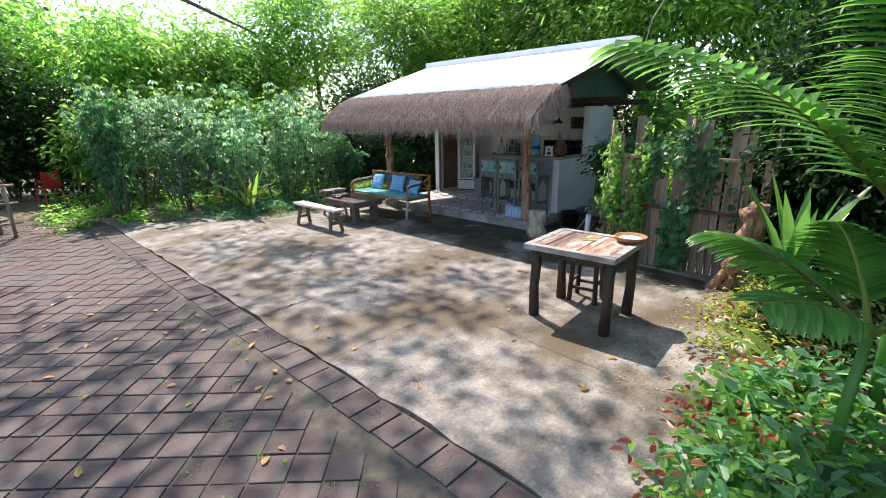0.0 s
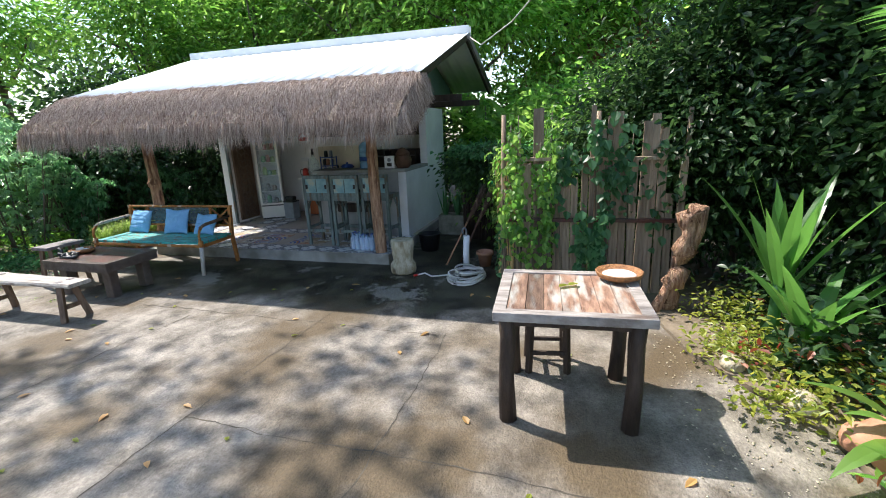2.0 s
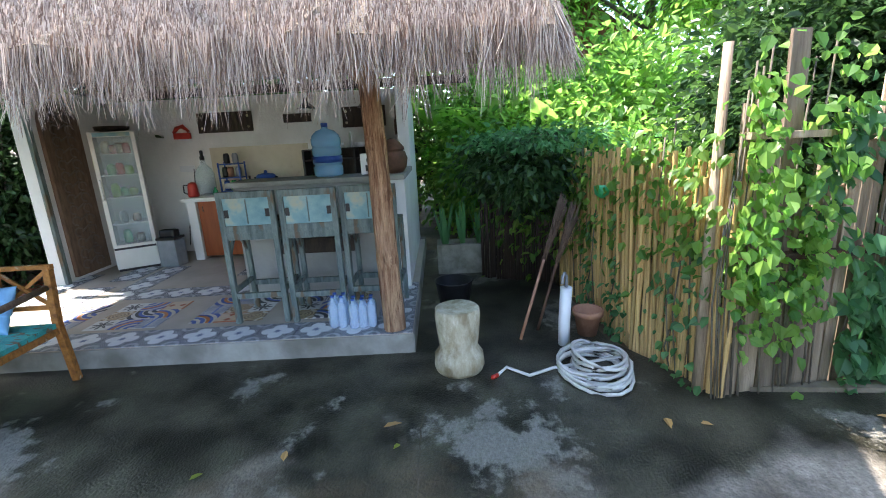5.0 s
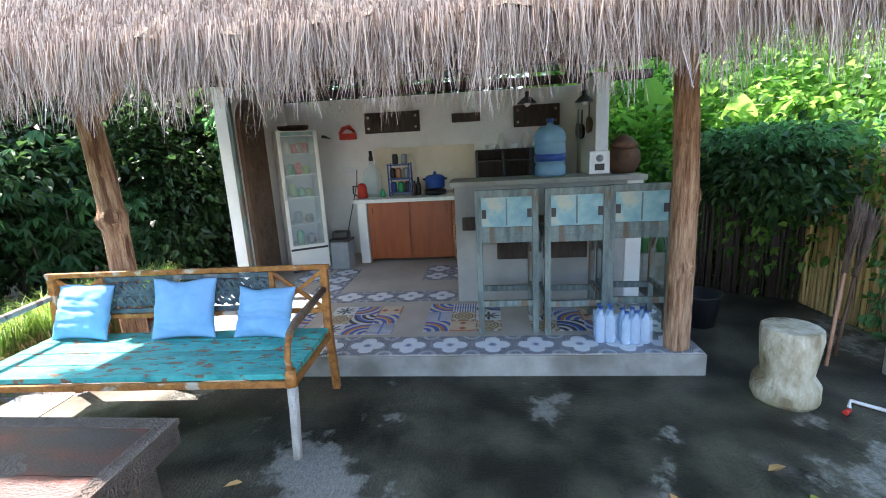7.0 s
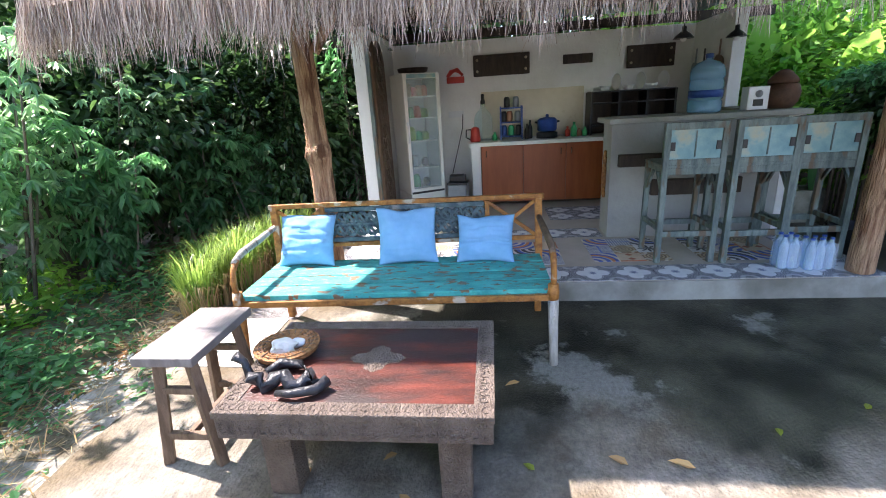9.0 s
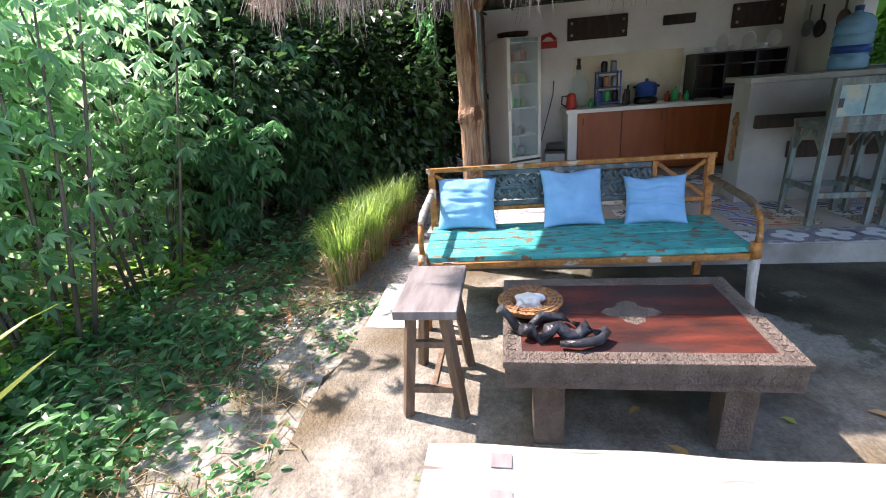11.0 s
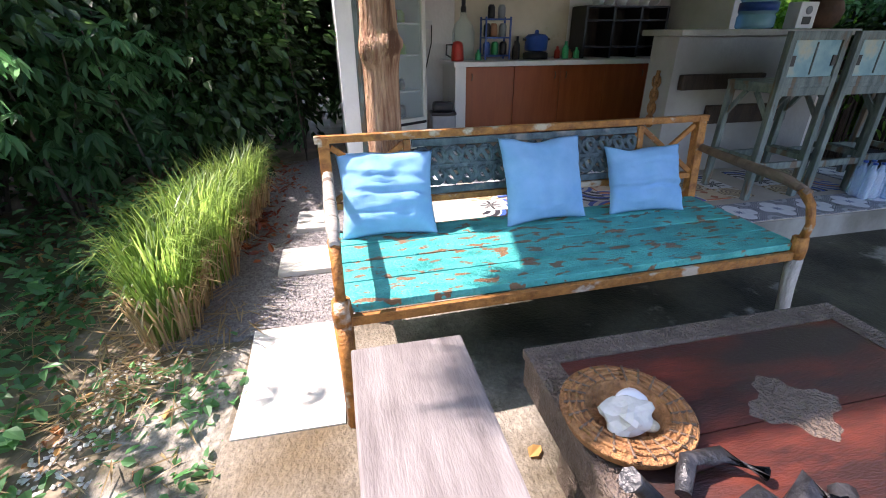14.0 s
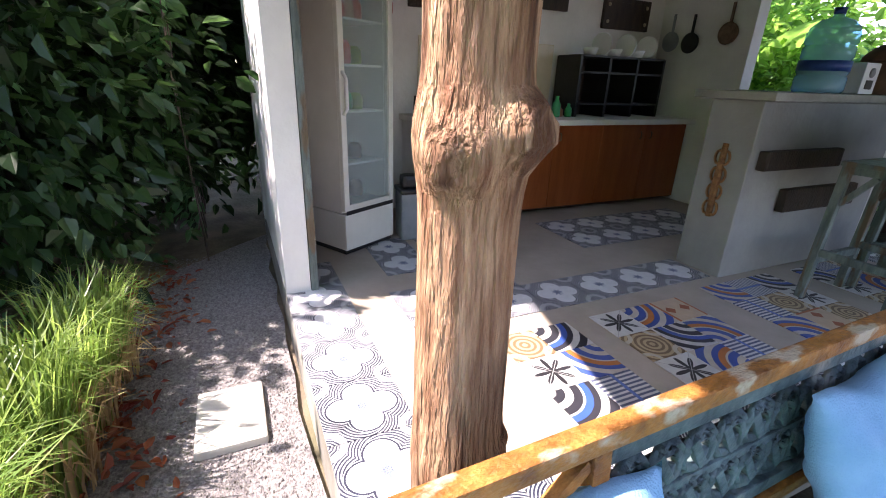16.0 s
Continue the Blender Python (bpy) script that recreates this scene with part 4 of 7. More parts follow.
def tilemat(name, kind, ground, ink, third):
    """Encaustic cement tile: a printed figure in the tile's own plane."""
    m = bpy.data.materials.new(name)
    m.use_nodes = True
    nt = m.node_tree
    n, l = nt.nodes, nt.links
    op = node_math(nt)
    tc = n.new("ShaderNodeTexCoord")
    sp = n.new("ShaderNodeSeparateXYZ")
    l.new(tc.outputs["Object"], sp.inputs[0])
    x, y = op("ABSOLUTE", sp.outputs["X"]), op("ABSOLUTE", sp.outputs["Y"])
    r = op("SQRT", op("ADD", op("MULTIPLY", x, x), op("MULTIPLY", y, y)))
    a = op("ARCTAN2", sp.outputs["Y"], sp.outputs["X"])
    hyp = lambda u, v: op("SQRT", op("ADD", op("MULTIPLY", u, u), op("MULTIPLY", v, v)))
    if kind == "quatrefoil":
        d = op("MINIMUM", hyp(op("SUBTRACT", x, 0.068), y), hyp(x, op("SUBTRACT", y, 0.068)))
        inside = op("LESS_THAN", d, 0.064)
        line = op("LESS_THAN", op("ABSOLUTE", op("SUBTRACT", d, 0.058)), 0.0035)
        petal = op("LESS_THAN", r, op("ADD", 0.022, op("MULTIPLY", 0.012, op("COSINE", op("MULTIPLY", a, 8.0)))))
        corner = hyp(op("SUBTRACT", x, 0.148), op("SUBTRACT", y, 0.148))
        cw = op("LESS_THAN", op("ABSOLUTE", op("SUBTRACT", corner, 0.05)), 0.012)
        scroll = op("GREATER_THAN", op("SINE", op("ADD", op("MULTIPLY", d, 620.0), op("MULTIPLY", a, 16.0))), 0.1)
        bg = op("MAXIMUM", cw, scroll)
        white = op("MAXIMUM", op("MULTIPLY", inside, op("SUBTRACT", 1.0, op("MAXIMUM", line, op("MULTIPLY", petal, 0.6)))), op("MULTIPLY", op("SUBTRACT", 1.0, inside), op("MULTIPLY", bg, 0.55)))
        f, g = white, op("MULTIPLY", petal, inside)
    elif kind == "star":
        f = op("GREATER_THAN", r, op("ADD", 0.055, op("MULTIPLY", 0.034, op("COSINE", op("MULTIPLY", a, 8.0)))))
        g = op("LESS_THAN", op("ABSOLUTE", op("SUBTRACT", op("ABSOLUTE", op("SUBTRACT", x, y)), 0.0)), 0.002)
    elif kind == "rings":
        f = op("GREATER_THAN", op("SINE", op("MULTIPLY", r, 240.0)), 0.0)
        g = op("LESS_THAN", op("ABSOLUTE", op("SUBTRACT", hyp(op("SUBTRACT", x, 0.1), op("SUBTRACT", y, 0.1)), 0.05)), 0.01)
    elif kind == "stripes":
        f = op("GREATER_THAN", op("SINE", op("MULTIPLY", sp.outputs["X"], 290.0)), 0.0)
        g = op("LESS_THAN", op("ABSOLUTE", sp.outputs["Y"]), 0.008)
    elif kind == "arcs":
        c = hyp(op("SUBTRACT", sp.outputs["X"], 0.1), op("SUBTRACT", sp.outputs["Y"], 0.1))
        f = op("GREATER_THAN", op("SINE", op("MULTIPLY", c, 100.0)), 0.1)
        g = op("LESS_THAN", op("ABSOLUTE", op("SUBTRACT", c, 0.15)), 0.014)
    else:
        f = op("GREATER_THAN", op("ADD", x, op("MULTIPLY", op("ABSOLUTE", op("SUBTRACT", y, 0.05)), 1.0)), 0.032)
        g = op("GREATER_THAN", y, 0.086)
    m1, m2 = n.new("ShaderNodeMix"), n.new("ShaderNodeMix")
    m1.data_type = m2.data_type = "RGBA"
    l.new(f, m1.inputs["Factor"])
    m1.inputs["A"].default_value, m1.inputs["B"].default_value = (*ink, 1), (*ground, 1)
    l.new(g, m2.inputs["Factor"])
    l.new(m1.outputs["Result"], m2.inputs["A"])
    m2.inputs["B"].default_value = (*third, 1)
    nz = n.new("ShaderNodeTexNoise")
    nz.inputs["Scale"].default_value, nz.inputs["Detail"].default_value = 22, 5
    l.new(tc.outputs["Object"], nz.inputs["Vector"])
    hs = n.new("ShaderNodeHueSaturation")
    mr = n.new("ShaderNodeMapRange")
    mr.inputs["To Min"].default_value, mr.inputs["To Max"].default_value = 0.78, 1.15
    l.new(nz.outputs["Fac"], mr.inputs["Value"])
    l.new(mr.outputs[0], hs.inputs["Value"])
    l.new(m2.outputs["Result"], hs.inputs["Color"])
    b = n["Principled BSDF"]
    l.new(hs.outputs[0], b.inputs["Base Color"])
    b.inputs["Roughness"].default_value = 0.5
    return m


def tile_mesh(name, s, material):
    bm = box(-s / 2, s / 2, -s / 2, s / 2, -0.014, 0.0, 0.0015)
    me = bpy.data.meshes.new(name)
    bm.to_mesh(me)
    bm.free()
    me.materials.append(material)
    return me


def screed_child(me, x, y, turn=0):
    o = new("tile", me)
    o.matrix_basis = pose(x, y, PH + 0.0075, 0, 0, turn)
    o.parent = FLOOR
    return o


FLOOR = [o for o in scene.objects if o.name == "floor_screed"][0]
T = 0.296
quat = tile_mesh("tile", T - 0.003, tilemat("quatrefoil_tile", "quatrefoil", (0.70, 0.71, 0.72), (0.02, 0.025, 0.05), (0.16, 0.20, 0.32)))
spots = [(7.345, 6.185 + k * T) for k in range(13)] + [(7.345, 9.922)]
spots += [(7.345 + k * T, 9.922) for k in range(1, 7)]
spots += [(7.345 + k * T, 6.185) for k in range(1, 4)]
spots += [(8.43, 7.82 + k * T) for k in range(4)] + [(8.43 + k * T, 9.004) for k in range(4)]
spots += [(9.09 + i * T, 6.75 + k * T) for i in range(2) for k in range(5)]
spots += [(9.1 + i * T, 9.36) for i in range(2)] + [(8.3 + i * T, 9.42) for i in range(2)]
for x, y in spots:
    screed_child(quat, x + T / 2, y + T / 2)
S = 0.2
patch = [tile_mesh("tile", S - 0.002, tilemat("tile_" + k, k, *c)) for k, c in (
    ("star", ((0.62, 0.62, 0.60), (0.02, 0.02, 0.025), (0.4, 0.4, 0.4))),
    ("rings", ((0.50, 0.38, 0.22), (0.20, 0.13, 0.07), (0.55, 0.50, 0.40))),
    ("arcs", ((0.55, 0.50, 0.42), (0.05, 0.10, 0.36), (0.50, 0.17, 0.04))),
    ("stripes", ((0.62, 0.62, 0.62), (0.10, 0.12, 0.20), (0.10, 0.18, 0.5))),
    ("diamond", ((0.58, 0.44, 0.30), (0.35, 0.09, 0.03), (0.45, 0.14, 0.05))),
    ("arcs", ((0.60, 0.58, 0.55), (0.03, 0.03, 0.04), (0.04, 0.10, 0.40))))]
order = (3, 2, 0, 2, 5, 1, 4, 2, 0, 1, 3, 5)
for q, (x0, y0) in enumerate(((7.70, 8.28), (7.74, 7.44), (7.70, 9.02), (7.72, 6.62))):
    for i in range(3):
        for j in range(3 if q != 2 else 2):
            screed_child(patch[order[(i * 3 + j + q * 5) % 12]], x0 + S / 2 + i * S, y0 + S / 2 + j * S, 90 * ((i + 2 * j + q) % 4))

# worktop, end wall, doors
wt = thing("worktop", "white cement worktop of the kitchen counter", "worktop")
part("slab_top", box(9.84, 10.465, 6.39, 9.12, 0.895, 0.94, 0.006), "plasterw", wt)
part("end_wall", box(9.90, 10.465, 8.98, 9.09, PH + 0.004, 0.895, 0.004), "plasterw", wt)
cab = thing("kitchen_cabinet", "row of orange-brown wooden cabinet doors under the white worktop", "cabinet")
part("body", box(9.96, 10.46, 6.39, 8.978, PH + 0.03, 0.893), "darkwood", cab)
for k in range(5):
    y0 = 6.40 + k * 0.515
    d = part("door", box(9.935, 9.958, y0, y0 + 0.511, PH + 0.045, 0.886, 0.004), "orange", cab)
    yh = y0 + (0.06 if k % 2 else 0.45)
    part("handle", tube([(9.935, yh, 0.76), (9.922, yh, 0.775), (9.922, yh, 0.81), (9.935, yh, 0.825)], 0.006, 6), "midwood", d)
structure("trim_splashback", box(10.452, 10.47, 7.66, 8.96, 0.945, 1.53, 0.002), "cream", "cream tiled splashback behind the worktop", "splashback")


def sign(y0, y1, z0, z1, label, holes=True, mtl="darkwood"):
    root = thing("wall_plaque", label, "plaque", group="wooden plaques on the kitchen wall")
    part("board", box(10.43, 10.468, y0, y1, z0, z1, 0.008), mtl, root)
    if holes:
        part("moulding", merge(box(10.425, 10.432, y0 + 0.02, y1 - 0.02, z1 - 0.035, z1 - 0.02), box(10.425, 10.432, y0 + 0.02, y1 - 0.02, z0 + 0.02, z0 + 0.035)), mtl, root)
        for y in (y0 + 0.05, y1 - 0.05):
            for z in (z0 + 0.06, z1 - 0.06):
                part("stud", lathe([(0.017, 0), (0.014, 0.006), (0.004, 0.009)], 10), "stone", root).matrix_basis = pose(10.43, y, z, 0, -90, 0)


sign(8.34, 9.05, 1.72, 1.975, "dark carved wooden plaque with pale corner studs on the white wall")
sign(7.57, 7.93, 1.80, 1.91, "narrow dark wooden plaque on the white wall", False)
sign(6.60, 7.16, 1.70, 1.96, "dark carved wooden plaque with shaped top on the white wall")
rb = thing("wall_ornament", "red painted wooden ornament hung on the white wall", "ornament")
part("ornament_body", merge(box(10.44, 10.466, 9.17, 9.40, 1.66, 1.74, 0.012), tube([(10.45, 9.39, 1.74), (10.45, 9.34, 1.80), (10.45, 9.26, 1.82), (10.45, 9.19, 1.75)], [0.02, 0.03, 0.03, 0.02], 8)), "red", rb)
so = thing("power_socket", "white double power socket with a hanging black cable", "socket")
part("plate", box(10.458, 10.468, 9.20, 9.40, 1.235, 1.315, 0.004), "pvc", so)
part("cable", tube([(10.455, 9.21, 1.27), (10.44, 9.22, 1.1), (10.42, 9.30, 0.8), (10.40, 9.38, 0.5), (10.40, 9.42, 0.25)], 0.006, 6), "black", so)


def fridge():
    root = thing("display_fridge", "tall white glass-door display fridge, turned slightly in the corner", "fridge", pose(9.70, 9.42, PH + 0.004, 0, 0, 30))
    W, D, H = 0.44, 0.46, 1.62  # y, x
    part("cabinet", merge(box(0.03, D, 0, 0.03, 0.27, H, 0.004), box(0.03, D, W - 0.03, W, 0.27, H, 0.004), box(D - 0.03, D, 0.03, W - 0.03, 0.27, H), box(0.03, D - 0.03, 0.03, W - 0.03, H - 0.05, H - 0.001), box(0.03, D - 0.03, 0.03, W - 0.03, 0.27, 0.30)), "fridge", root)
    part("base", box(0.0, D, 0.0, W, 0.03, 0.265, 0.008), "fridge", root)
    part("foot_plinth", box(0.02, D - 0.01, 0.01, W - 0.01, 0, 0.03), "black", root)
    part("lining", merge(box(D - 0.036, D - 0.031, 0.031, W - 0.031, 0.30, H - 0.05), box(0.05, D - 0.036, 0.031, 0.036, 0.30, H - 0.05), box(0.05, D - 0.036, W - 0.036, W - 0.031, 0.30, H - 0.05)), "fridgein", root)
    for z in (0.55, 0.86, 1.12, 1.36):
        part("shelf", box(0.06, D - 0.04, 0.04, W - 0.04, z, z + 0.012), "pvc", root)
    dr = part("door", merge(box(0.0, 0.03, 0.0, 0.04, 0.285, H - 0.01, 0.004), box(0.0, 0.03, W - 0.04, W, 0.285, H - 0.01, 0.004), box(0.001, 0.03, 0.04, W - 0.04, 0.285, 0.32), box(0.001, 0.03, 0.04, W - 0.04, H - 0.06, H - 0.011)), "fridge", root, "white door frame")
    g = part("pane", box(0.012, 0.017, 0.04, W - 0.04, 0.32, H - 0.06), "clear", dr)
    g.visible_shadow = False
    part("handle", tube([(0.0, W - 0.02, 0.86), (-0.03, W - 0.02, 0.89), (-0.03, W - 0.02, 1.05), (0.0, W - 0.02, 1.09)], 0.011, 8), "pvc", dr)
    part("header_strip", box(-0.003, 0.0, 0.045, W - 0.045, H - 0.055, H - 0.015), "bluepanel", dr, "pale blue printed strip")
    part("vent_strip", box(-0.002, 0.002, 0.01, W - 0.01, 0.262, 0.287), "black", root)
    return root


fridge()
FR = pose(9.70, 9.42, PH + 0.004, 0, 0, 30)
rnd = random.Random(8)
for z, cols in ((0.312, ("black", "green")), (0.562, ("black", "steel")), (0.872, ("leaf_bright", "green", "leaf_bright")), (1.132, ("leaf_bright", "red", "green")), (1.372, ("red", "terracotta", "red", "cream"))):
    for i, c in enumerate(cols):
        y = 0.09 + 0.26 * (i + 0.5) / len(cols)
        h = rnd.uniform(0.09, 0.16)
        ob = part("food_pack", lathe([(0.04, 0), (0.046, h * 0.2), (0.044, h * 0.75), (0.025, h)], 12, wobble=0.12, seed=i), c)
        ob.matrix_basis = FR @ pose(0.2, y, z)
        tagged(ob, "small container of food on a fridge shelf", "food container", "food in the fridge")
tp = part("flat_basket", lathe([(0.10, 0), (0.17, 0.02), (0.18, 0.06), (0.165, 0.055), (0.02, 0.03)], 20), "darkwood")
tp.matrix_basis = FR @ pose(0.24, 0.22, 1.622)
tagged(tp, "flat dark basket lying on top of the fridge", "basket")

bn = thing("waste_bin", "grey plastic bin with a black swing lid beside the fridge", "bin", pose(9.72, 9.26, PH + 0.003, 0, 0, -5))
part("bin_body", box(-0.10, 0.10, -0.115, 0.115, 0, 0.33, 0.015), "steel", bn)
part("lid", merge(box(-0.105, 0.105, -0.12, 0.12, 0.33, 0.36, 0.008), beam((-0.06, 0, 0.40), (0.06, 0, 0.40), 0.2, 0.1, 0.03)), "black", bn, "black lid")

# carved door leaf on the side wall
cd = thing("carved_door", "tall arched dark carved wooden panel on the side wall", "carved panel")
bm = bmesh.new()
pts = [(9.20, PH + 0.05), (9.72, PH + 0.05)] + [(9.46 + 0.26 * math.cos(a), 1.85 + 0.26 * math.sin(a)) for a in (math.pi * k / 12 for k in range(13))]
f = [bm.verts.new((x, 10.045, z)) for x, z in pts]
g = [bm.verts.new((x, 10.088, z)) for x, z in pts]
bm.faces.new(f)
bm.faces.new(g[::-1])
for i in range(len(f)):
    bm.faces.new((f[i], g[i], g[(i + 1) % len(f)], f[(i + 1) % len(f)]))
bmesh.ops.recalc_face_normals(bm, faces=bm.faces)
part("panel", bm, "midwood", cd)
bms = []
for i in range(14):
    z = PH + 0.16 + i * 0.125
    for s in (-1, 1):
        bms.append(tube([(9.46 + s * 0.10 + 0.06 * math.cos(k * 0.8), 10.042, z + 0.05 * math.sin(k * 0.8)) for k in range(7)], 0.009, 5))
    bms.append(beam((9.40, 10.042, z), (9.52, 10.042, z + 0.06), 0.02, 0.014, 0.003))
part("relief", merge(*bms), "carved", cd, "carved scroll relief")
structure("trim_jamb", box(9.048, 9.10, 10.05, 10.088, PH + 0.004, 2.1, 0.004), "bluestool", "worn blue-grey wooden jamb on the pillar", "jamb")

# things on the worktop
cb = thing("glass_carboy", "clear glass carboy with a chrome tap cap on the worktop", "carboy", pose(10.18, 8.94, 0.942))
part("bottle_glass", lathe([(0.10, 0), (0.115, 0.02), (0.115, 0.26), (0.09, 0.33), (0.035, 0.39), (0.03, 0.44)], 24), "clear", cb)
part("pump", lathe([(0.028, 0.44), (0.03, 0.48), (0.02, 0.50), (0.022, 0.56), (0.004, 0.565)], 14), "black", cb)
kt = thing("kettle", "red electric kettle with a black handle on the worktop", "kettle", pose(10.02, 9.04, 0.942))
part("kettle_body", lathe([(0.06, 0), (0.065, 0.02), (0.055, 0.14), (0.045, 0.17), (0.01, 0.185)], 18), "red", kt)
part("handle", tube([(0.0, 0.05, 0.15), (0.0, 0.11, 0.15), (0.0, 0.115, 0.06), (0.0, 0.06, 0.03)], 0.009, 7), "black", kt)
rk = thing("blue_rack", "small blue plastic rack filled with jars on the worktop", "rack", pose(10.2, 8.59, 0.942))
for sx in (-1, 1):
    for sy in (-1, 1):
        part("upright", box(sx * 0.09 - 0.008, sx * 0.09 + 0.008, sy * 0.13 - 0.008, sy * 0.13 + 0.008, 0, 0.40), "bluep", rk)
for z in (0.03, 0.20, 0.37):
    part("shelf", box(-0.1, 0.1, -0.14, 0.14, z, z + 0.014, 0.003), "bluep", rk)
for i, (dy, z, c) in enumerate(((-0.09, 0.046, "black"), (0.0, 0.046, "green"), (0.09, 0.046, "bluep"), (-0.08, 0.216, "steel"), (0.02, 0.216, "terracotta"), (0.09, 0.216, "black"), (-0.06, 0.386, "steel"), (0.05, 0.386, "black"))):
    o = part("jar", lathe([(0.035, 0), (0.038, 0.02), (0.038, 0.10), (0.025, 0.125)], 12), c)
    o.matrix_basis = pose(10.2, 8.59 + dy, 0.942 + z)
    tagged(o, "small dark jar standing in the blue rack", "jar", "jars in the blue rack")
for i, (y, c, h, r) in enumerate(((8.80, "green", 0.10, 0.03), (8.36, "black", 0.22, 0.03), (8.40, "darkwood", 0.18, 0.03), (7.90, "red", 0.12, 0.03), (7.83, "green", 0.17, 0.035), (7.76, "terracotta", 0.09, 0.035), (7.70, "green", 0.11, 0.03))):
    o = part("bottle", lathe([(r, 0), (r * 1.05, h * 0.1), (r, h * 0.6), (r * 0.45, h * 0.8), (r * 0.45, h)], 12), c)
    o.matrix_basis = pose(10.1 + 0.05 * (i % 2), y, 0.942)
    tagged(o, "small bottle of sauce on the worktop", "bottle", "bottles on the worktop")
pt = thing("cooking_pot", "dark blue pot with a domed lid on a black gas ring", "pot", pose(10.15, 8.15, 0.942))
part("gas_ring", lathe([(0.13, 0), (0.13, 0.06), (0.06, 0.08), (0.02, 0.08)], 20), "black", pt)
part("pot_body", lathe([(0.11, 0.08), (0.12, 0.10), (0.12, 0.20), (0.125, 0.205)], 20), "bluep", pt)
part("lid", lathe([(0.125, 0.205), (0.09, 0.235), (0.02, 0.245), (0.02, 0.27), (0.01, 0.28)], 20), "bluep", pt)
for s in (-1, 1):
    part("handle", tube([(0, s * 0.115, 0.18), (0, s * 0.15, 0.19), (0, s * 0.15, 0.19), (0, s * 0.115, 0.19)], 0.01, 6), "black", pt)
dk = thing("dish_rack", "black dish rack stacked with bowls and plates", "dish rack", pose(10.25, 7.15, 0.942))
for y in (-0.48, -0.16, 0.16, 0.48):
    part("upright", box(-0.16, 0.16, y - 0.012, y + 0.012, 0, 0.50), "black", dk)
for z in (0.10, 0.36, 0.49):
    part("shelf", box(-0.16, 0.16, -0.48, 0.48, z, z + 0.016), "black", dk)
part("back_panel", box(0.15, 0.165, -0.48, 0.48, 0.0, 0.5), "darkwood", dk)
for i, y in enumerate((7.46, 7.33, 7.19, 7.05, 6.92, 6.79)):
    if i % 2 == 0:
        o = part("bowl", lathe([(0.03, 0), (0.05, 0.01), (0.07, 0.06), (0.065, 0.06), (0.04, 0.015)], 16), "pvc")
        o.matrix_basis = pose(10.2, y, 1.449)
        tagged(o, "white bowl standing on the dish rack", "bowl", "crockery on the dish rack")
    else:
        o = part("plate", lathe([(0.09, 0), (0.10, 0.01), (0.07, 0.018), (0.01, 0.02)], 20), "pvc")
        o.matrix_basis = pose(10.22, y, 1.545, 90, 0, 20)
        tagged(o, "white plate standing upright on the dish rack", "plate", "crockery on the dish rack")
# hung pans on the side wall
for x, z, c in ((10.30, 1.62, "steel"), (10.08, 1.60, "black"), (9.72, 1.66, "midwood")):
    pn = thing("hanging_pan", "pan with a long handle hung on the white side wall", "pan", pose(x, 6.40, z, -90, 0, 0), group="pans on the side wall")
    part("pan_body", lathe([(0.07, -0.018), (0.085, 0.0), (0.09, 0.02), (0.08, 0.02), (0.02, 0.0)], 20), c, pn)
    part("handle", box(-0.012, 0.012, -0.24, -0.085, 0.0, 0.012, 0.003), c, pn)
# pendant lamps
for x, y in ((8.75, 7.15), (8.95, 6.62)):
    lp = thing("pendant_lamp", "small dark metal pendant lamp, unlit, above the bar", "lamp", pose(x, y, 1.84), group="pendant lamps above the bar")
    part("shade", lathe([(0.085, 0), (0.083, 0.006), (0.05, 0.04), (0.02, 0.06), (0.018, 0.10)], 20), "iron", lp)
    part("bulb", lathe([(0.012, 0.02), (0.028, 0.0), (0.02, -0.02), (0.004, -0.028)], 12), "pvc", lp)
    part("cord", tube([(0, 0, 0.10), (0, 0, 0.9)], 0.004, 6), "black", lp)

# ---- bar ----
bt2 = thing("water_bottle", "large ribbed blue water bottle standing on the bar top", "water bottle", pose(8.62, 6.97, 1.217))
prof = [(0.125, 0.0), (0.135, 0.015)]
for k in range(4):
    prof += [(0.135, 0.03 + k * 0.085), (0.135, 0.085 + k * 0.085), (0.126, 0.098 + k * 0.085), (0.126, 0.106 + k * 0.085)]
prof += [(0.125, 0.37), (0.085, 0.41), (0.03, 0.43), (0.027, 0.45)]
part("bottle_body", lathe(prof, 28), "water", bt2)
part("cap", lathe([(0.03, 0.445), (0.032, 0.48), (0.005, 0.483)], 16), "bluep", bt2)
part("label_band", lathe([(0.1365, 0.125), (0.1365, 0.185)], 28), "bluep", bt2, "blue paper band")
dv = thing("small_speaker", "small white box with round dials on the bar top", "device", pose(8.6, 6.57, 1.217))
part("case", box(-0.06, 0.06, -0.085, 0.085, 0, 0.19, 0.008), "pvc", dv)
part("dial", lathe([(0.03, 0), (0.03, 0.006), (0.005, 0.006)], 16), "steel", dv).matrix_basis = pose(-0.06, 0, 0.13, 0, -90, 0)
part("screen", box(-0.063, -0.06, -0.04, 0.04, 0.03, 0.085), "black", dv)
cp = thing("clay_jar", "round brown clay jar with a domed lid on the bar top", "jar", pose(8.6, 6.36, 1.217))
part("jar_body", lathe([(0.09, 0), (0.125, 0.05), (0.14, 0.13), (0.12, 0.19), (0.10, 0.205)], 26, wobble=0.02), "brownclay", cp)
part("lid", lathe([(0.115, 0.205), (0.11, 0.235), (0.06, 0.29), (0.03, 0.31), (0.005, 0.315)], 26), "brownclay", cp)
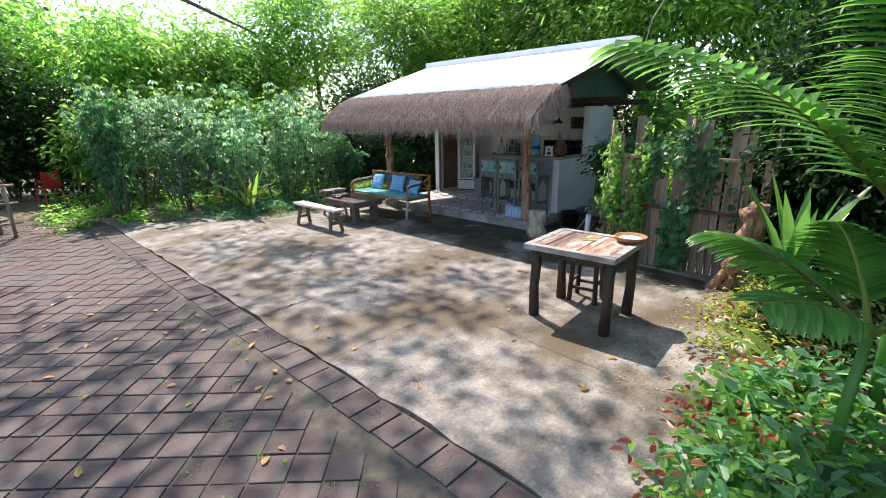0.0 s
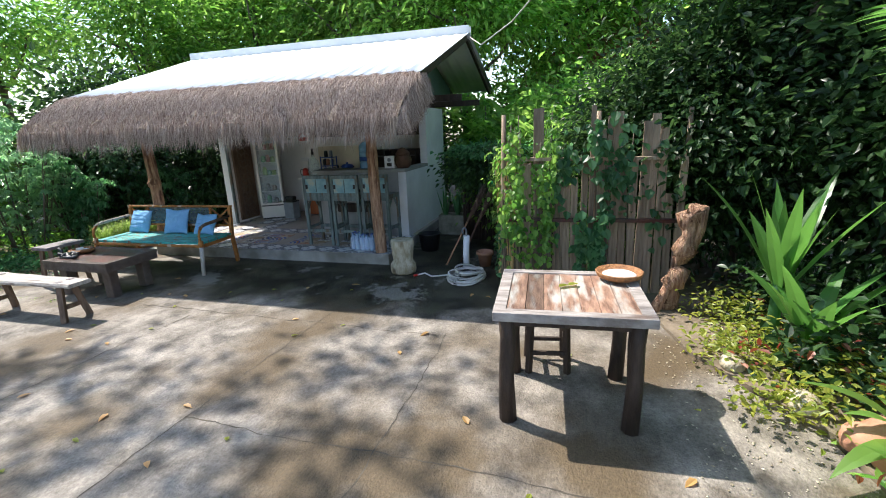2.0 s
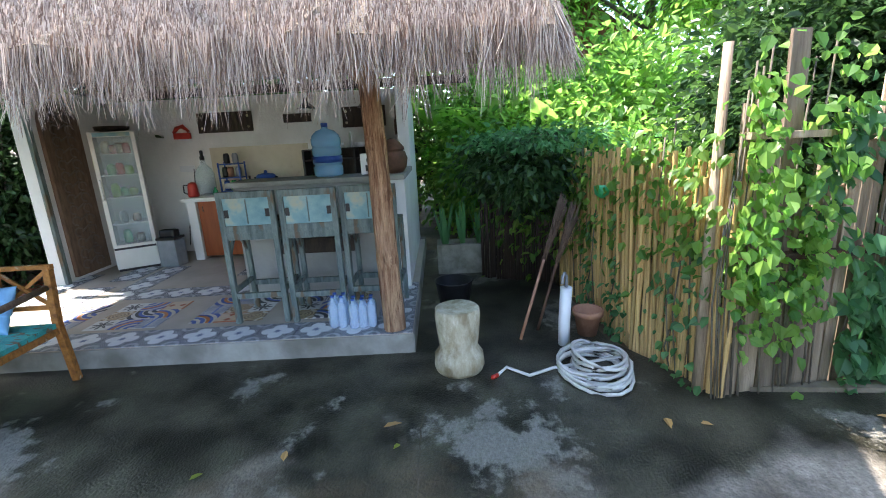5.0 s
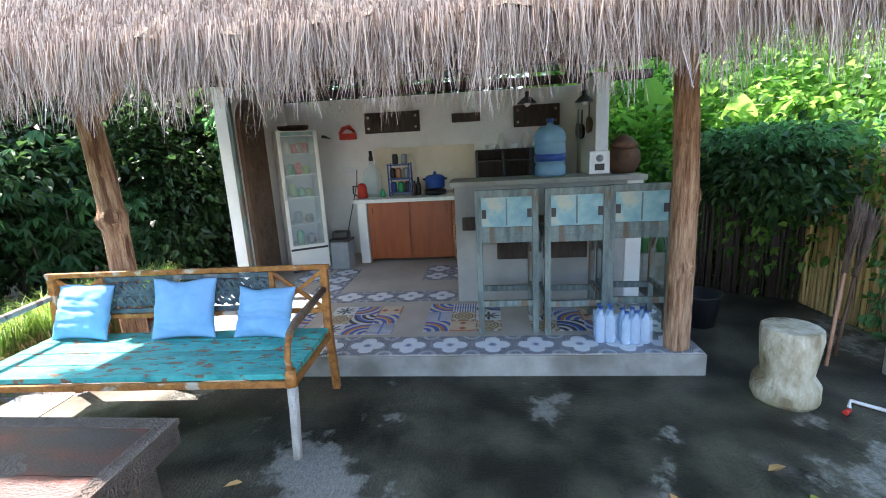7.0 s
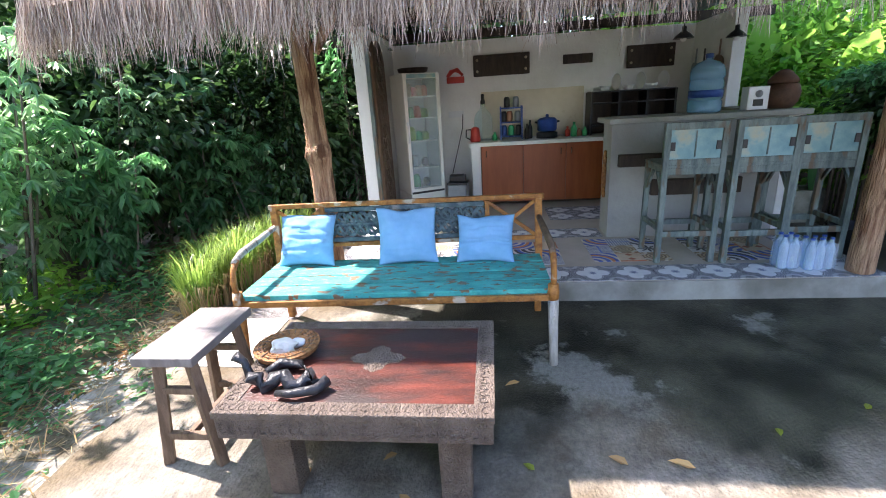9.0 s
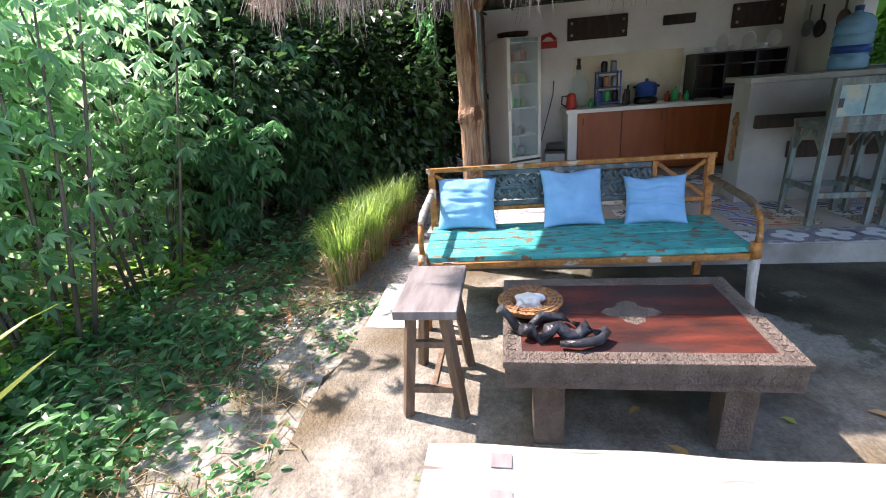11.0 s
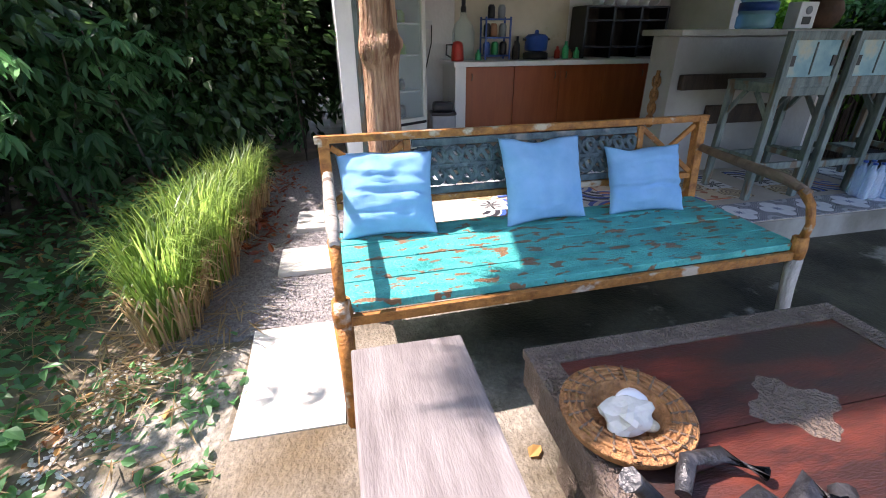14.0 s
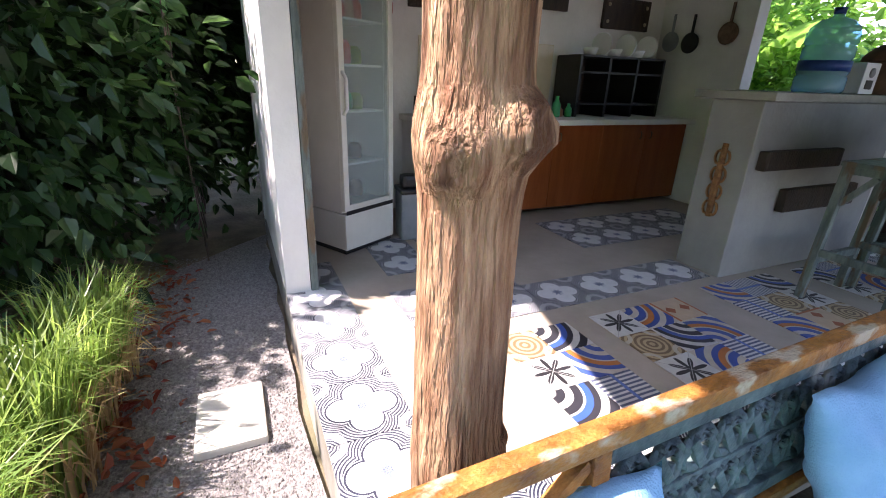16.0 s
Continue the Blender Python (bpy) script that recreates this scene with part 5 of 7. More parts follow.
# idol carving on the bar end, panels on its face
wc = thing("wall_carving", "tall narrow brown openwork wooden carving on the bar end", "carving")
part("spine", tube([(8.55, 7.806, 0.50), (8.55, 7.814, 0.70), (8.55, 7.806, 0.93)], [0.018, 0.022, 0.016], 8), "wicker", wc)
for z in (0.53, 0.63, 0.73, 0.83):
    for sg in (-1, 1):
        part("scroll", tube([(8.55 + sg * (0.022 + 0.022 * math.sin(a)), 7.812, z + 0.038 * math.cos(a) + 0.02) for a in (k * 0.55 for k in range(12))], 0.008, 6), "wicker", wc)

for y0, y1, z0, z1 in ((6.70, 7.45, 0.54, 0.68), (7.0, 7.74, 0.80, 0.91)):
    tagged(part("dark_panel", box(8.345, 8.398, y0, y1, z0, z1, 0.012), "darkwood"), "long dark wooden block fixed to the bar wall", "wooden panel", "dark panels on the bar wall")


def bar_stool(m):
    root = thing("bar_stool", "tall bar stool with worn blue-grey paint and panelled back", "bar stool", m, "bar stools at the bar")
    w, d, s, h = 0.43, 0.40, 0.755, 1.05
    for y in (0.02, w - 0.02):
        part("front_leg", beam((0.02, y, 0), (0.02, y, h), 0.042, 0.042), "bluestool", root)
        part("rear_leg", beam((d - 0.01, y, 0), (d - 0.03, y, s - 0.02), 0.04, 0.04), "bluestool", root)
        for z in (0.27, 0.02 + s - 0.06):
            part("side_rail", beam((0.03, y, z), (d - 0.03, y, z), 0.028, 0.04), "bluestool", root)
        part("bracket", beam((0.03, y, s - 0.22), (0.16, y, s - 0.06), 0.02, 0.03), "bluestool", root)
        part("bracket", beam((d - 0.04, y, s - 0.22), (d - 0.16, y, s - 0.06), 0.02, 0.03), "bluestool", root)
    for x in (0.02, d - 0.02):
        part("cross_rail", beam((x, 0.03, 0.23), (x, w - 0.03, 0.23), 0.03, 0.045), "bluestool", root)
        part("cross_rail", beam((x, 0.03, s - 0.05), (x, w - 0.03, s - 0.05), 0.028, 0.05), "bluestool", root)
    part("seat", box(0.0, d, 0.0, w, s - 0.025, s, 0.006), "bluestool", root)
    part("back_panel", box(0.012, 0.03, 0.04, w - 0.04, s + 0.03, h - 0.05), "bluepanel", root, "pale blue worn panel")
    part("back_rail", beam((0.02, 0.0, h - 0.025), (0.02, w, h - 0.025), 0.045, 0.05), "bluestool", root)
    part("back_rail", beam((0.02, 0.03, s + 0.015), (0.02, w - 0.03, s + 0.015), 0.035, 0.045), "bluestool", root)
    for y in (0.06, w - 0.06):
        part("hinge", box(0.004, 0.012, y - 0.015, y + 0.015, s + 0.10, s + 0.16), "black", root)
    part("back_slat", box(0.006, 0.012, w / 2 - 0.004, w / 2 + 0.004, s + 0.05, h - 0.06), "bluestool", root)
    return root


st = bar_stool(pose(7.67, 7.18, PH + 0.007))
copy_thing(st, pose(7.65, 6.71, PH + 0.007, 0, 0, 1))
copy_thing(st, pose(7.69, 6.27 + 0.0, PH + 0.007, 0, 0, -2))



def water_pack(m, h, rows, label):
    root = thing("water_pack", label, "water bottles", m, "shrink-wrapped water bottles on the platform")
    r = 0.033
    for i in range(rows[0]):
        for j in range(rows[1]):
            b = part("bottle", lathe([(r * 0.9, 0), (r, 0.01), (r, h * 0.3), (r * 0.93, h * 0.36), (r, h * 0.42), (r, h * 0.7), (r * 0.45, h * 0.9), (r * 0.42, h)], 14), "pet", root)
            b.location = ((i + 0.5) * 2 * r, (j + 0.5) * 2 * r, 0)
            part("cap", lathe([(r * 0.46, h * 0.985), (r * 0.46, h * 1.04), (0.003, h * 1.045)], 12), "bluep", b, "blue screw cap")
    bm = box(-0.004, rows[0] * 2 * r + 0.004, -0.004, rows[1] * 2 * r + 0.004, 0.002, h * 0.86, 0.02)
    bmesh.ops.subdivide_edges(bm, edges=bm.edges, cuts=3, use_grid_fill=True)
    for v in bm.verts:
        v.co += Vector((1, 1, 0.3)) * 0.006 * noise.noise(v.co * 25)
    part("film", bm, "film", root, "crinkled clear wrapping film").visible_shadow = False
    return root


water_pack(pose(7.47, 6.46, PH + 0.009, 0, 0, 6), 0.22, (2, 3), "pack of blue-tinted water bottles in film beside the post")
water_pack(pose(7.48, 6.69, PH + 0.009, 0, 0, -4), 0.24, (2, 2), "small pack of blue-tinted water bottles in film")

# ---- plants ----
def crown(n, size, leaf, material, seed, parent, name="crown", droop=0.35, hollow=0.45, clumps=26, wide=0.45, flat=0.0):
    """Many leaves in uneven clumps inside an ellipsoid of half-axes size, base at z = 0."""
    r = np.random.RandomState(seed)
    c = unit(r.normal(size=(clumps, 3))) * r.uniform(hollow, 1.0, (clumps, 1))
    c[:, 2] = c[:, 2] * 0.9
    which = r.randint(0, clumps, n)
    spread = r.uniform(0.16, 0.34, clumps)[which][:, None]
    p = c[which] + r.normal(size=(n, 3)) * spread * np.array([[1, 1, 0.7]])
    out = unit(p - c[which] * 0.55 + 1e-3)
    p = p * np.array([size]) + np.array([[0, 0, size[2]]])
    p[:, 2] = np.maximum(p[:, 2], 0.02)
    ax = unit(out * np.array([[1, 1, 0.6]]) + r.normal(size=(n, 3)) * 0.45 + np.array([[0, 0, -droop]]))
    nm = unit(np.array([[0.1, 0.2, 1.0]]) + r.normal(size=(n, 3)) * (0.55 - flat))
    L = leaf * r.uniform(0.6, 1.25, n)
    v, f = arr_leaves(p, ax, nm, L, L * wide)
    return mesh_np(name, v, f, material, parent)


def tree_limbs(h, r0, size, z0, seed, parent, limbs=6):
    rnd = random.Random(seed)
    top = (rnd.uniform(-.2, .2), rnd.uniform(-.2, .2), h)
    part("trunk", tube([(0, 0, -0.05), (top[0] * 0.3 + 0.05, top[1] * 0.4, h * 0.4), (top[0] * 0.8, top[1] * 0.8, h * 0.75), top], [r0, r0 * 0.75, r0 * 0.5, r0 * 0.2], 8, 0.15, seed), "trunk", parent)
    for k in range(limbs):
        a = 2 * math.pi * k / limbs + rnd.uniform(-.4, .4)
        z = z0 + (h - z0) * rnd.uniform(0.1, 0.7)
        e = (size[0] * 0.75 * math.cos(a), size[1] * 0.75 * math.sin(a), z + size[2] * rnd.uniform(0.2, 0.7))
        part("limb", tube([(0, 0, z), (e[0] * 0.5, e[1] * 0.5, z + (e[2] - z) * 0.35), e], [r0 * 0.42, r0 * 0.28, r0 * 0.1], 6, 0.1, seed + k), "trunk", parent)


def make_tree(h, crown_size, crown_z, n, leaf, material, seed, label, wide=0.4, droop=0.35, clumps=34, hollow=0.4):
    root = thing("tree", label, "tree")
    tree_limbs(crown_z + crown_size[2] * 1.3, 0.05 + h * 0.012, crown_size, crown_z, seed, root)
    o = crown(n, crown_size, leaf, material, seed, root, droop=droop, clumps=clumps, wide=wide, hollow=hollow)
    o.location.z = crown_z
    return root


def make_bush(size, n, leaf, material, seed, label, wide=0.5, droop=0.3, clumps=24, name="bush", cat="bush", stems=5):
    root = thing(name, label, cat)
    rnd = random.Random(seed)
    for k in range(stems):
        a = rnd.uniform(0, 6.28)
        part("stem", tube([(0.05 * math.cos(a), 0.05 * math.sin(a), -0.05), (0.3 * size[0] * math.cos(a), 0.3 * size[1] * math.sin(a), size[2] * 0.8), (0.6 * size[0] * math.cos(a), 0.6 * size[1] * math.sin(a), size[2] * 1.5)], [0.022, 0.015, 0.006], 5, 0.1, seed + k), "trunk", root)
    crown(n, size, leaf, material, seed, root, name="foliage", wide=wide, droop=droop, clumps=clumps, hollow=0.35)
    return root


def palmate_bush(size, n, leaf, material, seed, label, stems=9):
    """A tall shrub of thin stems; every leaf is a hand of drooping leaflets on a stalk."""
    root = thing("bush", label, "bush")
    rnd = random.Random(seed)
    r = np.random.RandomState(seed)
    heads = []
    for k in range(stems):
        a, q = rnd.uniform(0, 6.28), rnd.uniform(0.15, 0.95)
        h = size[2] * rnd.uniform(1.2, 2.0)
        e = (q * size[0] * math.cos(a), q * size[1] * math.sin(a), h)
        part("stem", tube([(0.35 * e[0], 0.35 * e[1], -0.05), (0.7 * e[0], 0.7 * e[1], h * 0.5), e], [0.018, 0.013, 0.006], 5, 0.1, seed + k), "trunk", root)
        heads.append(e)
    heads = np.array(heads)
    w = r.randint(0, stems, n)
    t = r.rand(n) ** 0.6
    lower = np.minimum(1.0, 0.5 + 0.5 * t)[:, None]
    c = heads[w] * np.concatenate([0.35 + 0.65 * t[:, None], 0.35 + 0.65 * t[:, None], 0.12 + 0.90 * t[:, None]], 1)
    az = r.uniform(0, 2 * np.pi, n)
    out = np.stack([np.cos(az), np.sin(az), r.uniform(-0.1, 0.5, n)], 1)
    p = c + out * (r.uniform(0.10, 0.42, n) * lower[:, 0])[:, None]
    nm = unit(np.array([[0, 0, 1.0]]) + 0.45 * out + r.normal(size=(n, 3)) * 0.25)
    e1 = unit(np.cross(nm, np.array([[0.3, 0.9, 0.1]])))
    e2 = np.cross(nm, e1)
    V, F, L0 = [], [], leaf * r.uniform(0.6, 1.2, n)
    turn = r.uniform(0, 6.28, n)
    for k in range(7):
        a = (turn + (k - 3) * 0.80)[:, None]
        ax = unit(e1 * np.cos(a) + e2 * np.sin(a) - nm * 0.55 + np.array([[0, 0, -0.2]]))
        L = L0 * (1.0 - 0.10 * abs(k - 3))
        v, f = arr_leaves(p, ax, nm, L, L * 0.36, 0.18)
        b = len(V) and sum(len(q) for q in V)
        V.append(v)
        F += [[i + b for i in q] for q in f]
    mesh_np("foliage", np.concatenate(V), F, material, root)
    return root


def spread_copies(proto, rows, group):
    """The first stands at the first row; copies at the others. Rows: x, y, z, scale, turn."""
    proto["group"] = group
    for i, (x, y, z, s, a) in enumerate(rows):
        m = pose(x, y, z, 0, 0, a)
        if i == 0:
            proto.matrix_basis = m
            proto.scale = (s, s, s)
        else:
            c = copy_thing(proto, m)
            c.scale = (s, s, s)


# tall woods behind the hut and round the yard
spread_copies(make_tree(7, (2.2, 2.2, 2.2), 2.6, 9000, 0.2, "leaf_bright", 11, "tall leafy tree with a loose bright-green crown behind the hut", wide=0.38),
              [(14.2, 6.5, 0, 1.0, 10), (14.5, 9.6, 0, 1.1, 130), (13.9, 12.6, 0, 1.0, 250), (12.6, 15.2, 0, 0.95, 40), (16.5, 8.0, 0, 1.5, 200), (16.8, 11.8, 0, 1.3, 300), (15.5, 15.8, 0, 1.05, 90), (18, 4.0, 0, 1.5, 170), (11.5, 19.5, 0, 1.1, 20), (20.5, 14, 0, 1.4, 60), (20, 9, 0, 2.0, 80), (15, 1.2, 0, 1.2, 200), (16.0, 4.6, 0, 1.0, 110), (14.2, -0.6, 0, 1.1, 30)], "woods behind the hut")
spread_copies(make_tree(6, (2.0, 2.0, 1.9), 1.9, 5200, 0.24, "leaf_bright", 12, "light-green feathery tree standing beyond the yard", wide=0.34, droop=0.5),
              [(6.4, 19.4, 0, 1.0, 0), (3.6, 19.6, 0, 1.0, 110), (9.2, 19.2, 0, 0.9, 220), (1.5, 21.0, 0, 0.95, 300), (5.2, 22.0, 0, 1.05, 60), (-1.5, 16.5, 0, 1.1, 150), (8.3, 20, 0, 1.0, 10), (0.4, 21.5, 0, 1.2, 200), (-1.8, 23, 0, 1.3, 20), (-4, 19, 0, 1.3, 80), (-6, 15, 0, 1.2, 10)], "light trees beyond the yard")
# dense hedge and vine walls
hedge = make_bush((1.0, 1.0, 1.25), 8000, 0.115, "leaf_dark", 21, "dense dark green hedge shrub", wide=0.6, clumps=40)
spread_copies(hedge, [(10.2, 11.75, -0.04, 1.0, 0), (10.9, 12.4, -0.04, 1.2, 70), (9.2, 12.9, -0.04, 1.0, 140), (11.6, 11.0, -0.04, 1.25, 260), (9.6, 13.9, -0.04, 1.3, 320), 
                      (12.3, 9.6, -0.04, 1.2, 10), (12.6, 7.9, -0.04, 1.2, 100), (12.8, 13.6, -0.04, 1.4, 250), (0.0, 18.8, -0.04, 1.2, 60), (1.4, 19.6, -0.04, 1.35, 110), (2.9, 18.9, -0.04, 1.2, 250), (-1.2, 17.5, -0.04, 1.2, 120), (-3.5, 16.0, -0.04, 1.2, 300)], "hedge beside the hut")
cass = palmate_bush((0.95, 0.95, 1.25), 560, 0.145, "leaf_blue", 22, "tall shrub with hand-shaped blue-green leaves", 12)
spread_copies(cass, [(7.1, 12.8, -0.04, 0.92, 0), (6.1, 12.7, -0.04, 0.95, 90), (5.0, 12.95, -0.04, 0.92, 180), (4.1, 13.6, -0.04, 1.0, 270), (6.6, 14.0, -0.04, 1.15, 45), (5.3, 14.4, -0.04, 1.15, 310), (3.3, 14.7, -0.04, 1.15, 135), (8.2, 13.0, -0.04, 0.9, 225)], "tall shrubs beyond the yard")
big = palmate_bush((0.8, 0.8, 1.0), 260, 0.21, "leaf_mid", 28, "shrub with broad dark lobed leaves at the hedge foot", 7)
spread_copies(big, [(8.9, 12.15, -0.04, 0.9, 0), (9.6, 11.75, -0.04, 0.8, 120), (7.9, 12.4, -0.04, 0.75, 220)], "broad-leaved shrubs under the hedge")
tw = palmate_bush((0.45, 0.45, 1.55), 420, 0.16, "leaf_mid", 29, "slender tree wrapped in creeper beside the garden path", 8)
tw.matrix_basis = pose(2.75, 13.4, -0.04)
# dark vine wall on the right, trees overhead
vine = make_bush((0.95, 0.95, 1.35), 9000, 0.09, "leaf_dark", 23, "dark creeper-covered shrub behind the plank fence", wide=0.6, clumps=44)
spread_copies(vine, [(8.2, 2.5, 0, 1.1, 0), (7.7, 1.8, 0, 1.2, 80), (6.7, 0.9, 0, 1.2, 160), (6.0, -0.1, 0, 1.2, 240), (5.2, -0.9, 0, 1.2, 320), (8.7, 1.5, 0, 1.4, 40), (4.2, -1.6, 0, 1.2, 120), (8.0, 0.6, 0, 1.5, 200), (3.0, -2.2, 0, 1.2, 10), (7.95, 2.1, 0, 1.2, 60), (8.0, 3.0, 0, 0.95, 290)], "creeper hedge on the shady side")
spread_copies(make_tree(6.5, (2.3, 2.3, 1.7), 2.9, 9000, 0.14, "leaf_dark", 13, "broad dark-leaved tree at the edge of the garden", wide=0.5),
              [(7.4, 1.5, 0, 1.0, 0), (5.6, -1.0, 0, 1.1, 120), (3.0, -3.0, 0, 1.1, 300), (-0.4, 15.0, 0, 0.8, 40)], "dark trees round the garden")
mound = make_bush((0.75, 0.75, 0.85), 4200, 0.10, "leaf_bright", 24, "rounded sunlit mound of creeper and shrub", wide=0.6, clumps=40)
spread_copies(mound, [(9.3, 4.55, -0.04, 1.0, 0), (10.6, 4.3, -0.04, 1.1, 90), (8.9, 3.6, -0.04, 1.0, 180), (11.6, 5.2, -0.04, 1.2, 40), (8.0, 3.75, 0, 0.8, 220), (12.2, 4.3, -0.04, 1.7, 10), (11.3, 3.2, -0.04, 1.7, 130), (13.2, 5.9, -0.04, 1.8, 250), (3.6, 17.0, -0.04, 1.7, 60), (5.6, 17.2, -0.04, 1.8, 150), (7.4, 16.8, -0.04, 1.7, 300), (9.0, 16.0, -0.04, 1.6, 20), (12.9, 2.2, -0.04, 2.0, 80), (14.6, 4.4, -0.04, 2.1, 170)], "creeper mounds round the garden")

# ---- fences and yard things ----
ar = thing("creeper_arbour", "dark stake fence roofed by a dense creeper mound", "arbour")
rnd = random.Random(52)
for k in range(34):
    q = k / 33
    x, y = 9.05 - 0.35 * q + rnd.uniform(-.03, .03), 5.50 - 0.80 * q
    part("stake", tube([(x, y, -0.05), (x + rnd.uniform(-.02, .02), y + rnd.uniform(-.02, .02), rnd.uniform(1.15, 1.45))], rnd.uniform(0.010, 0.018), 6, 0.1, k), "darkwood", ar)
o = crown(4600, (0.50, 0.60, 0.38), 0.085, "leaf_dark", 57, ar, "foliage", 0.5, 0.45, 46, 0.6)
o.location = (8.72, 5.02, 0.74)
o = crown(1500, (0.55, 0.62, 0.13), 0.075, "leaf_mid", 58, ar, "foliage", 0.3, 0.3, 30, 0.65)
o.location = (8.75, 5.0, 1.33)

rnd = random.Random(31)
pf = thing("plank_fence", "old grey-brown plank fence with uneven tops and a cross rail", "fence")
pa, pb = Vector((6.60, 4.42, 0)), Vector((6.82, 2.70, 0))
dirp = (pb - pa).normalized()
nrm = Vector((-dirp.y, dirp.x, 0))
d = 0.0
while d < (pb - pa).length:
    w = rnd.uniform(0.055, 0.12)
    h = rnd.uniform(1.35, 1.95) if rnd.random() < 0.75 else rnd.uniform(1.0, 1.4)
    p = pa + dirp * d
    off = nrm * rnd.uniform(-0.012, 0.012)
    bm = box(-w / 2 + 0.003, w / 2 - 0.003, -0.011, 0.011, -0.05, h, 0.003)
    for v in bm.verts:
        if v.co.z > h * 0.9:
            v.co.z += 0.05 * (v.co.x / w) * rnd.choice((-1, 1, 0.5))
    o = part("plank", bm, "plank", pf)
    o.matrix_basis = Matrix.Translation(p + off + dirp * w / 2) @ pose(0, 0, 0, rnd.uniform(-1.5, 1.5), rnd.uniform(-1, 1), math.degrees(math.atan2(dirp.y, dirp.x)))
    d += w + rnd.choice((0.002, 0.004, 0.018))
for z in (0.82, 1.45):
    part("rail", beam(pa - nrm * 0.03 + Vector((0, 0, z)) - nrm * 0.0, pb - nrm * 0.03 + Vector((0, 0, z - 0.03)), 0.07, 0.035), "redwood" if z < 1 else "plank", pf)
for q in (-0.03, 0.52, 1.02):
    p = pa + (pb - pa) * q + nrm * 0.07
    part("fence_post", tube([p, p + Vector((0.0, 0.01, 1.0)), p + Vector((0.01, 0, 1.9))], [0.03, 0.028, 0.024], 9, 0.08, int(q * 10) + 4), "plank", pf)

bf = thing("bamboo_fence", "tawny split-bamboo fence overgrown with creeper", "fence")
line = [Vector((6.58, 4.40, 0)), Vector((7.25, 4.62, 0)), Vector((8.05, 4.68, 0)), Vector((8.75, 4.75, 0))]
cane = []
for k in range(5):
    hh = 1.0
    pts, rad = [], []
    for j in range(9):
        pts.append((0, 0, hh * j / 8))
        rad.append(1.0 if j % 2 else 1.12)
    bm = tube(pts, rad, 7)
    me = bpy.data.meshes.new("cane")
    bm.to_mesh(me)
    bm.free()
    me.materials.append(M["bamboo"])
    cane.append(me)
for a, b in zip(line, line[1:]):
    L = (b - a).length
    d = 0.0
    while d < L:
        r = rnd.uniform(0.008, 0.016)
        p = a + (b - a) * (d / L)
        o = new("cane", rnd.choice(cane))
        o.parent = bf
        o.matrix_basis = Matrix.Translation(p + Vector((rnd.uniform(-.012, .012), rnd.uniform(-.012, .012), -0.02))) @ pose(0, 0, 0, rnd.uniform(-2.5, 2.5), rnd.uniform(-2.5, 2.5), rnd.uniform(0, 360)) @ Matrix.Diagonal((r, r, rnd.uniform(1.15, 1.42), 1))
        d += r * 1.55
for z in (0.35, 1.0):
    for a, b in zip(line, line[1:]):
        part("rail", tube([a + Vector((0, -0.03, z)), b + Vector((0, -0.03, z))], 0.02, 8), "bamboo", bf)

# stone mortar
mo = thing("stone_mortar", "waisted pale stone mortar with a hollow top, stained and mossy", "mortar", pose(7.08, 5.86, 0))
part("mortar_body", lathe([(0.155, 0.0), (0.168, 0.03), (0.165, 0.11), (0.128, 0.165), (0.135, 0.22), (0.15, 0.38), (0.145, 0.43), (0.135, 0.437), (0.08, 0.43)], 26, wobble=0.035, seed=2), "stone", mo)
part("hollow", lathe([(0.084, 0.431), (0.06, 0.405), (0.01, 0.40)], 26, wobble=0.035, seed=2), "stone", mo, "worn hollow in the top")
# water pipe and tap
wp = thing("water_pipe", "white plastic standpipe with a metal tap", "standpipe", pose(7.34, 5.08, 0))
part("pipe", tube([(0, 0, -0.05), (0.005, 0, 0.2), (0.0, -0.01, 0.44)], 0.042, 14), "pvc", wp)
part("tap", tube([(0, -0.01, 0.44), (0, -0.01, 0.52), (-0.02, 0.01, 0.55), (-0.04, 0.03, 0.53), (-0.04, 0.03, 0.48)], 0.012, 8), "steel", wp)
pot = thing("flower_pot", "empty tilted terracotta flower pot by the fence", "flower pot", pose(7.50, 4.86, 0.0))
part("pot_body", lathe([(0.07, 0.0), (0.10, 0.16), (0.115, 0.16), (0.115, 0.20), (0.10, 0.20), (0.06, 0.02), (0.01, 0.02)], 22), "terracotta", pot)
# coiled hose
hr = random.Random(3)
pts = []
for k in range(230):
    a = k * 0.35
    turn = k / 230
    rx = 0.26 + 0.05 * math.sin(k * 0.21) + hr.uniform(-.006, .006)
    ry = 0.19 + 0.05 * math.cos(k * 0.17)
    pts.append((6.95 + rx * math.cos(a) * (0.8 + 0.25 * math.sin(turn * 9)), 4.98 + ry * math.sin(a), 0.013 + 0.012 * (k // 18) * (0.5 + 0.5 * math.sin(a * 0.5 + turn * 4))))
pts += [(6.98, 5.25, 0.014), (6.90, 5.42, 0.014), (7.02, 5.55, 0.014), (6.93, 5.62, 0.013)]
hs = thing("garden_hose", "pale coiled garden hose lying on the damp concrete", "hose")
part("hose_coil", tube(pts, 0.011, 7), "hose", hs)
part("nozzle", tube([(6.93, 5.62, 0.013), (6.90, 5.66, 0.013)], 0.014, 8), "red", hs, "red end piece")
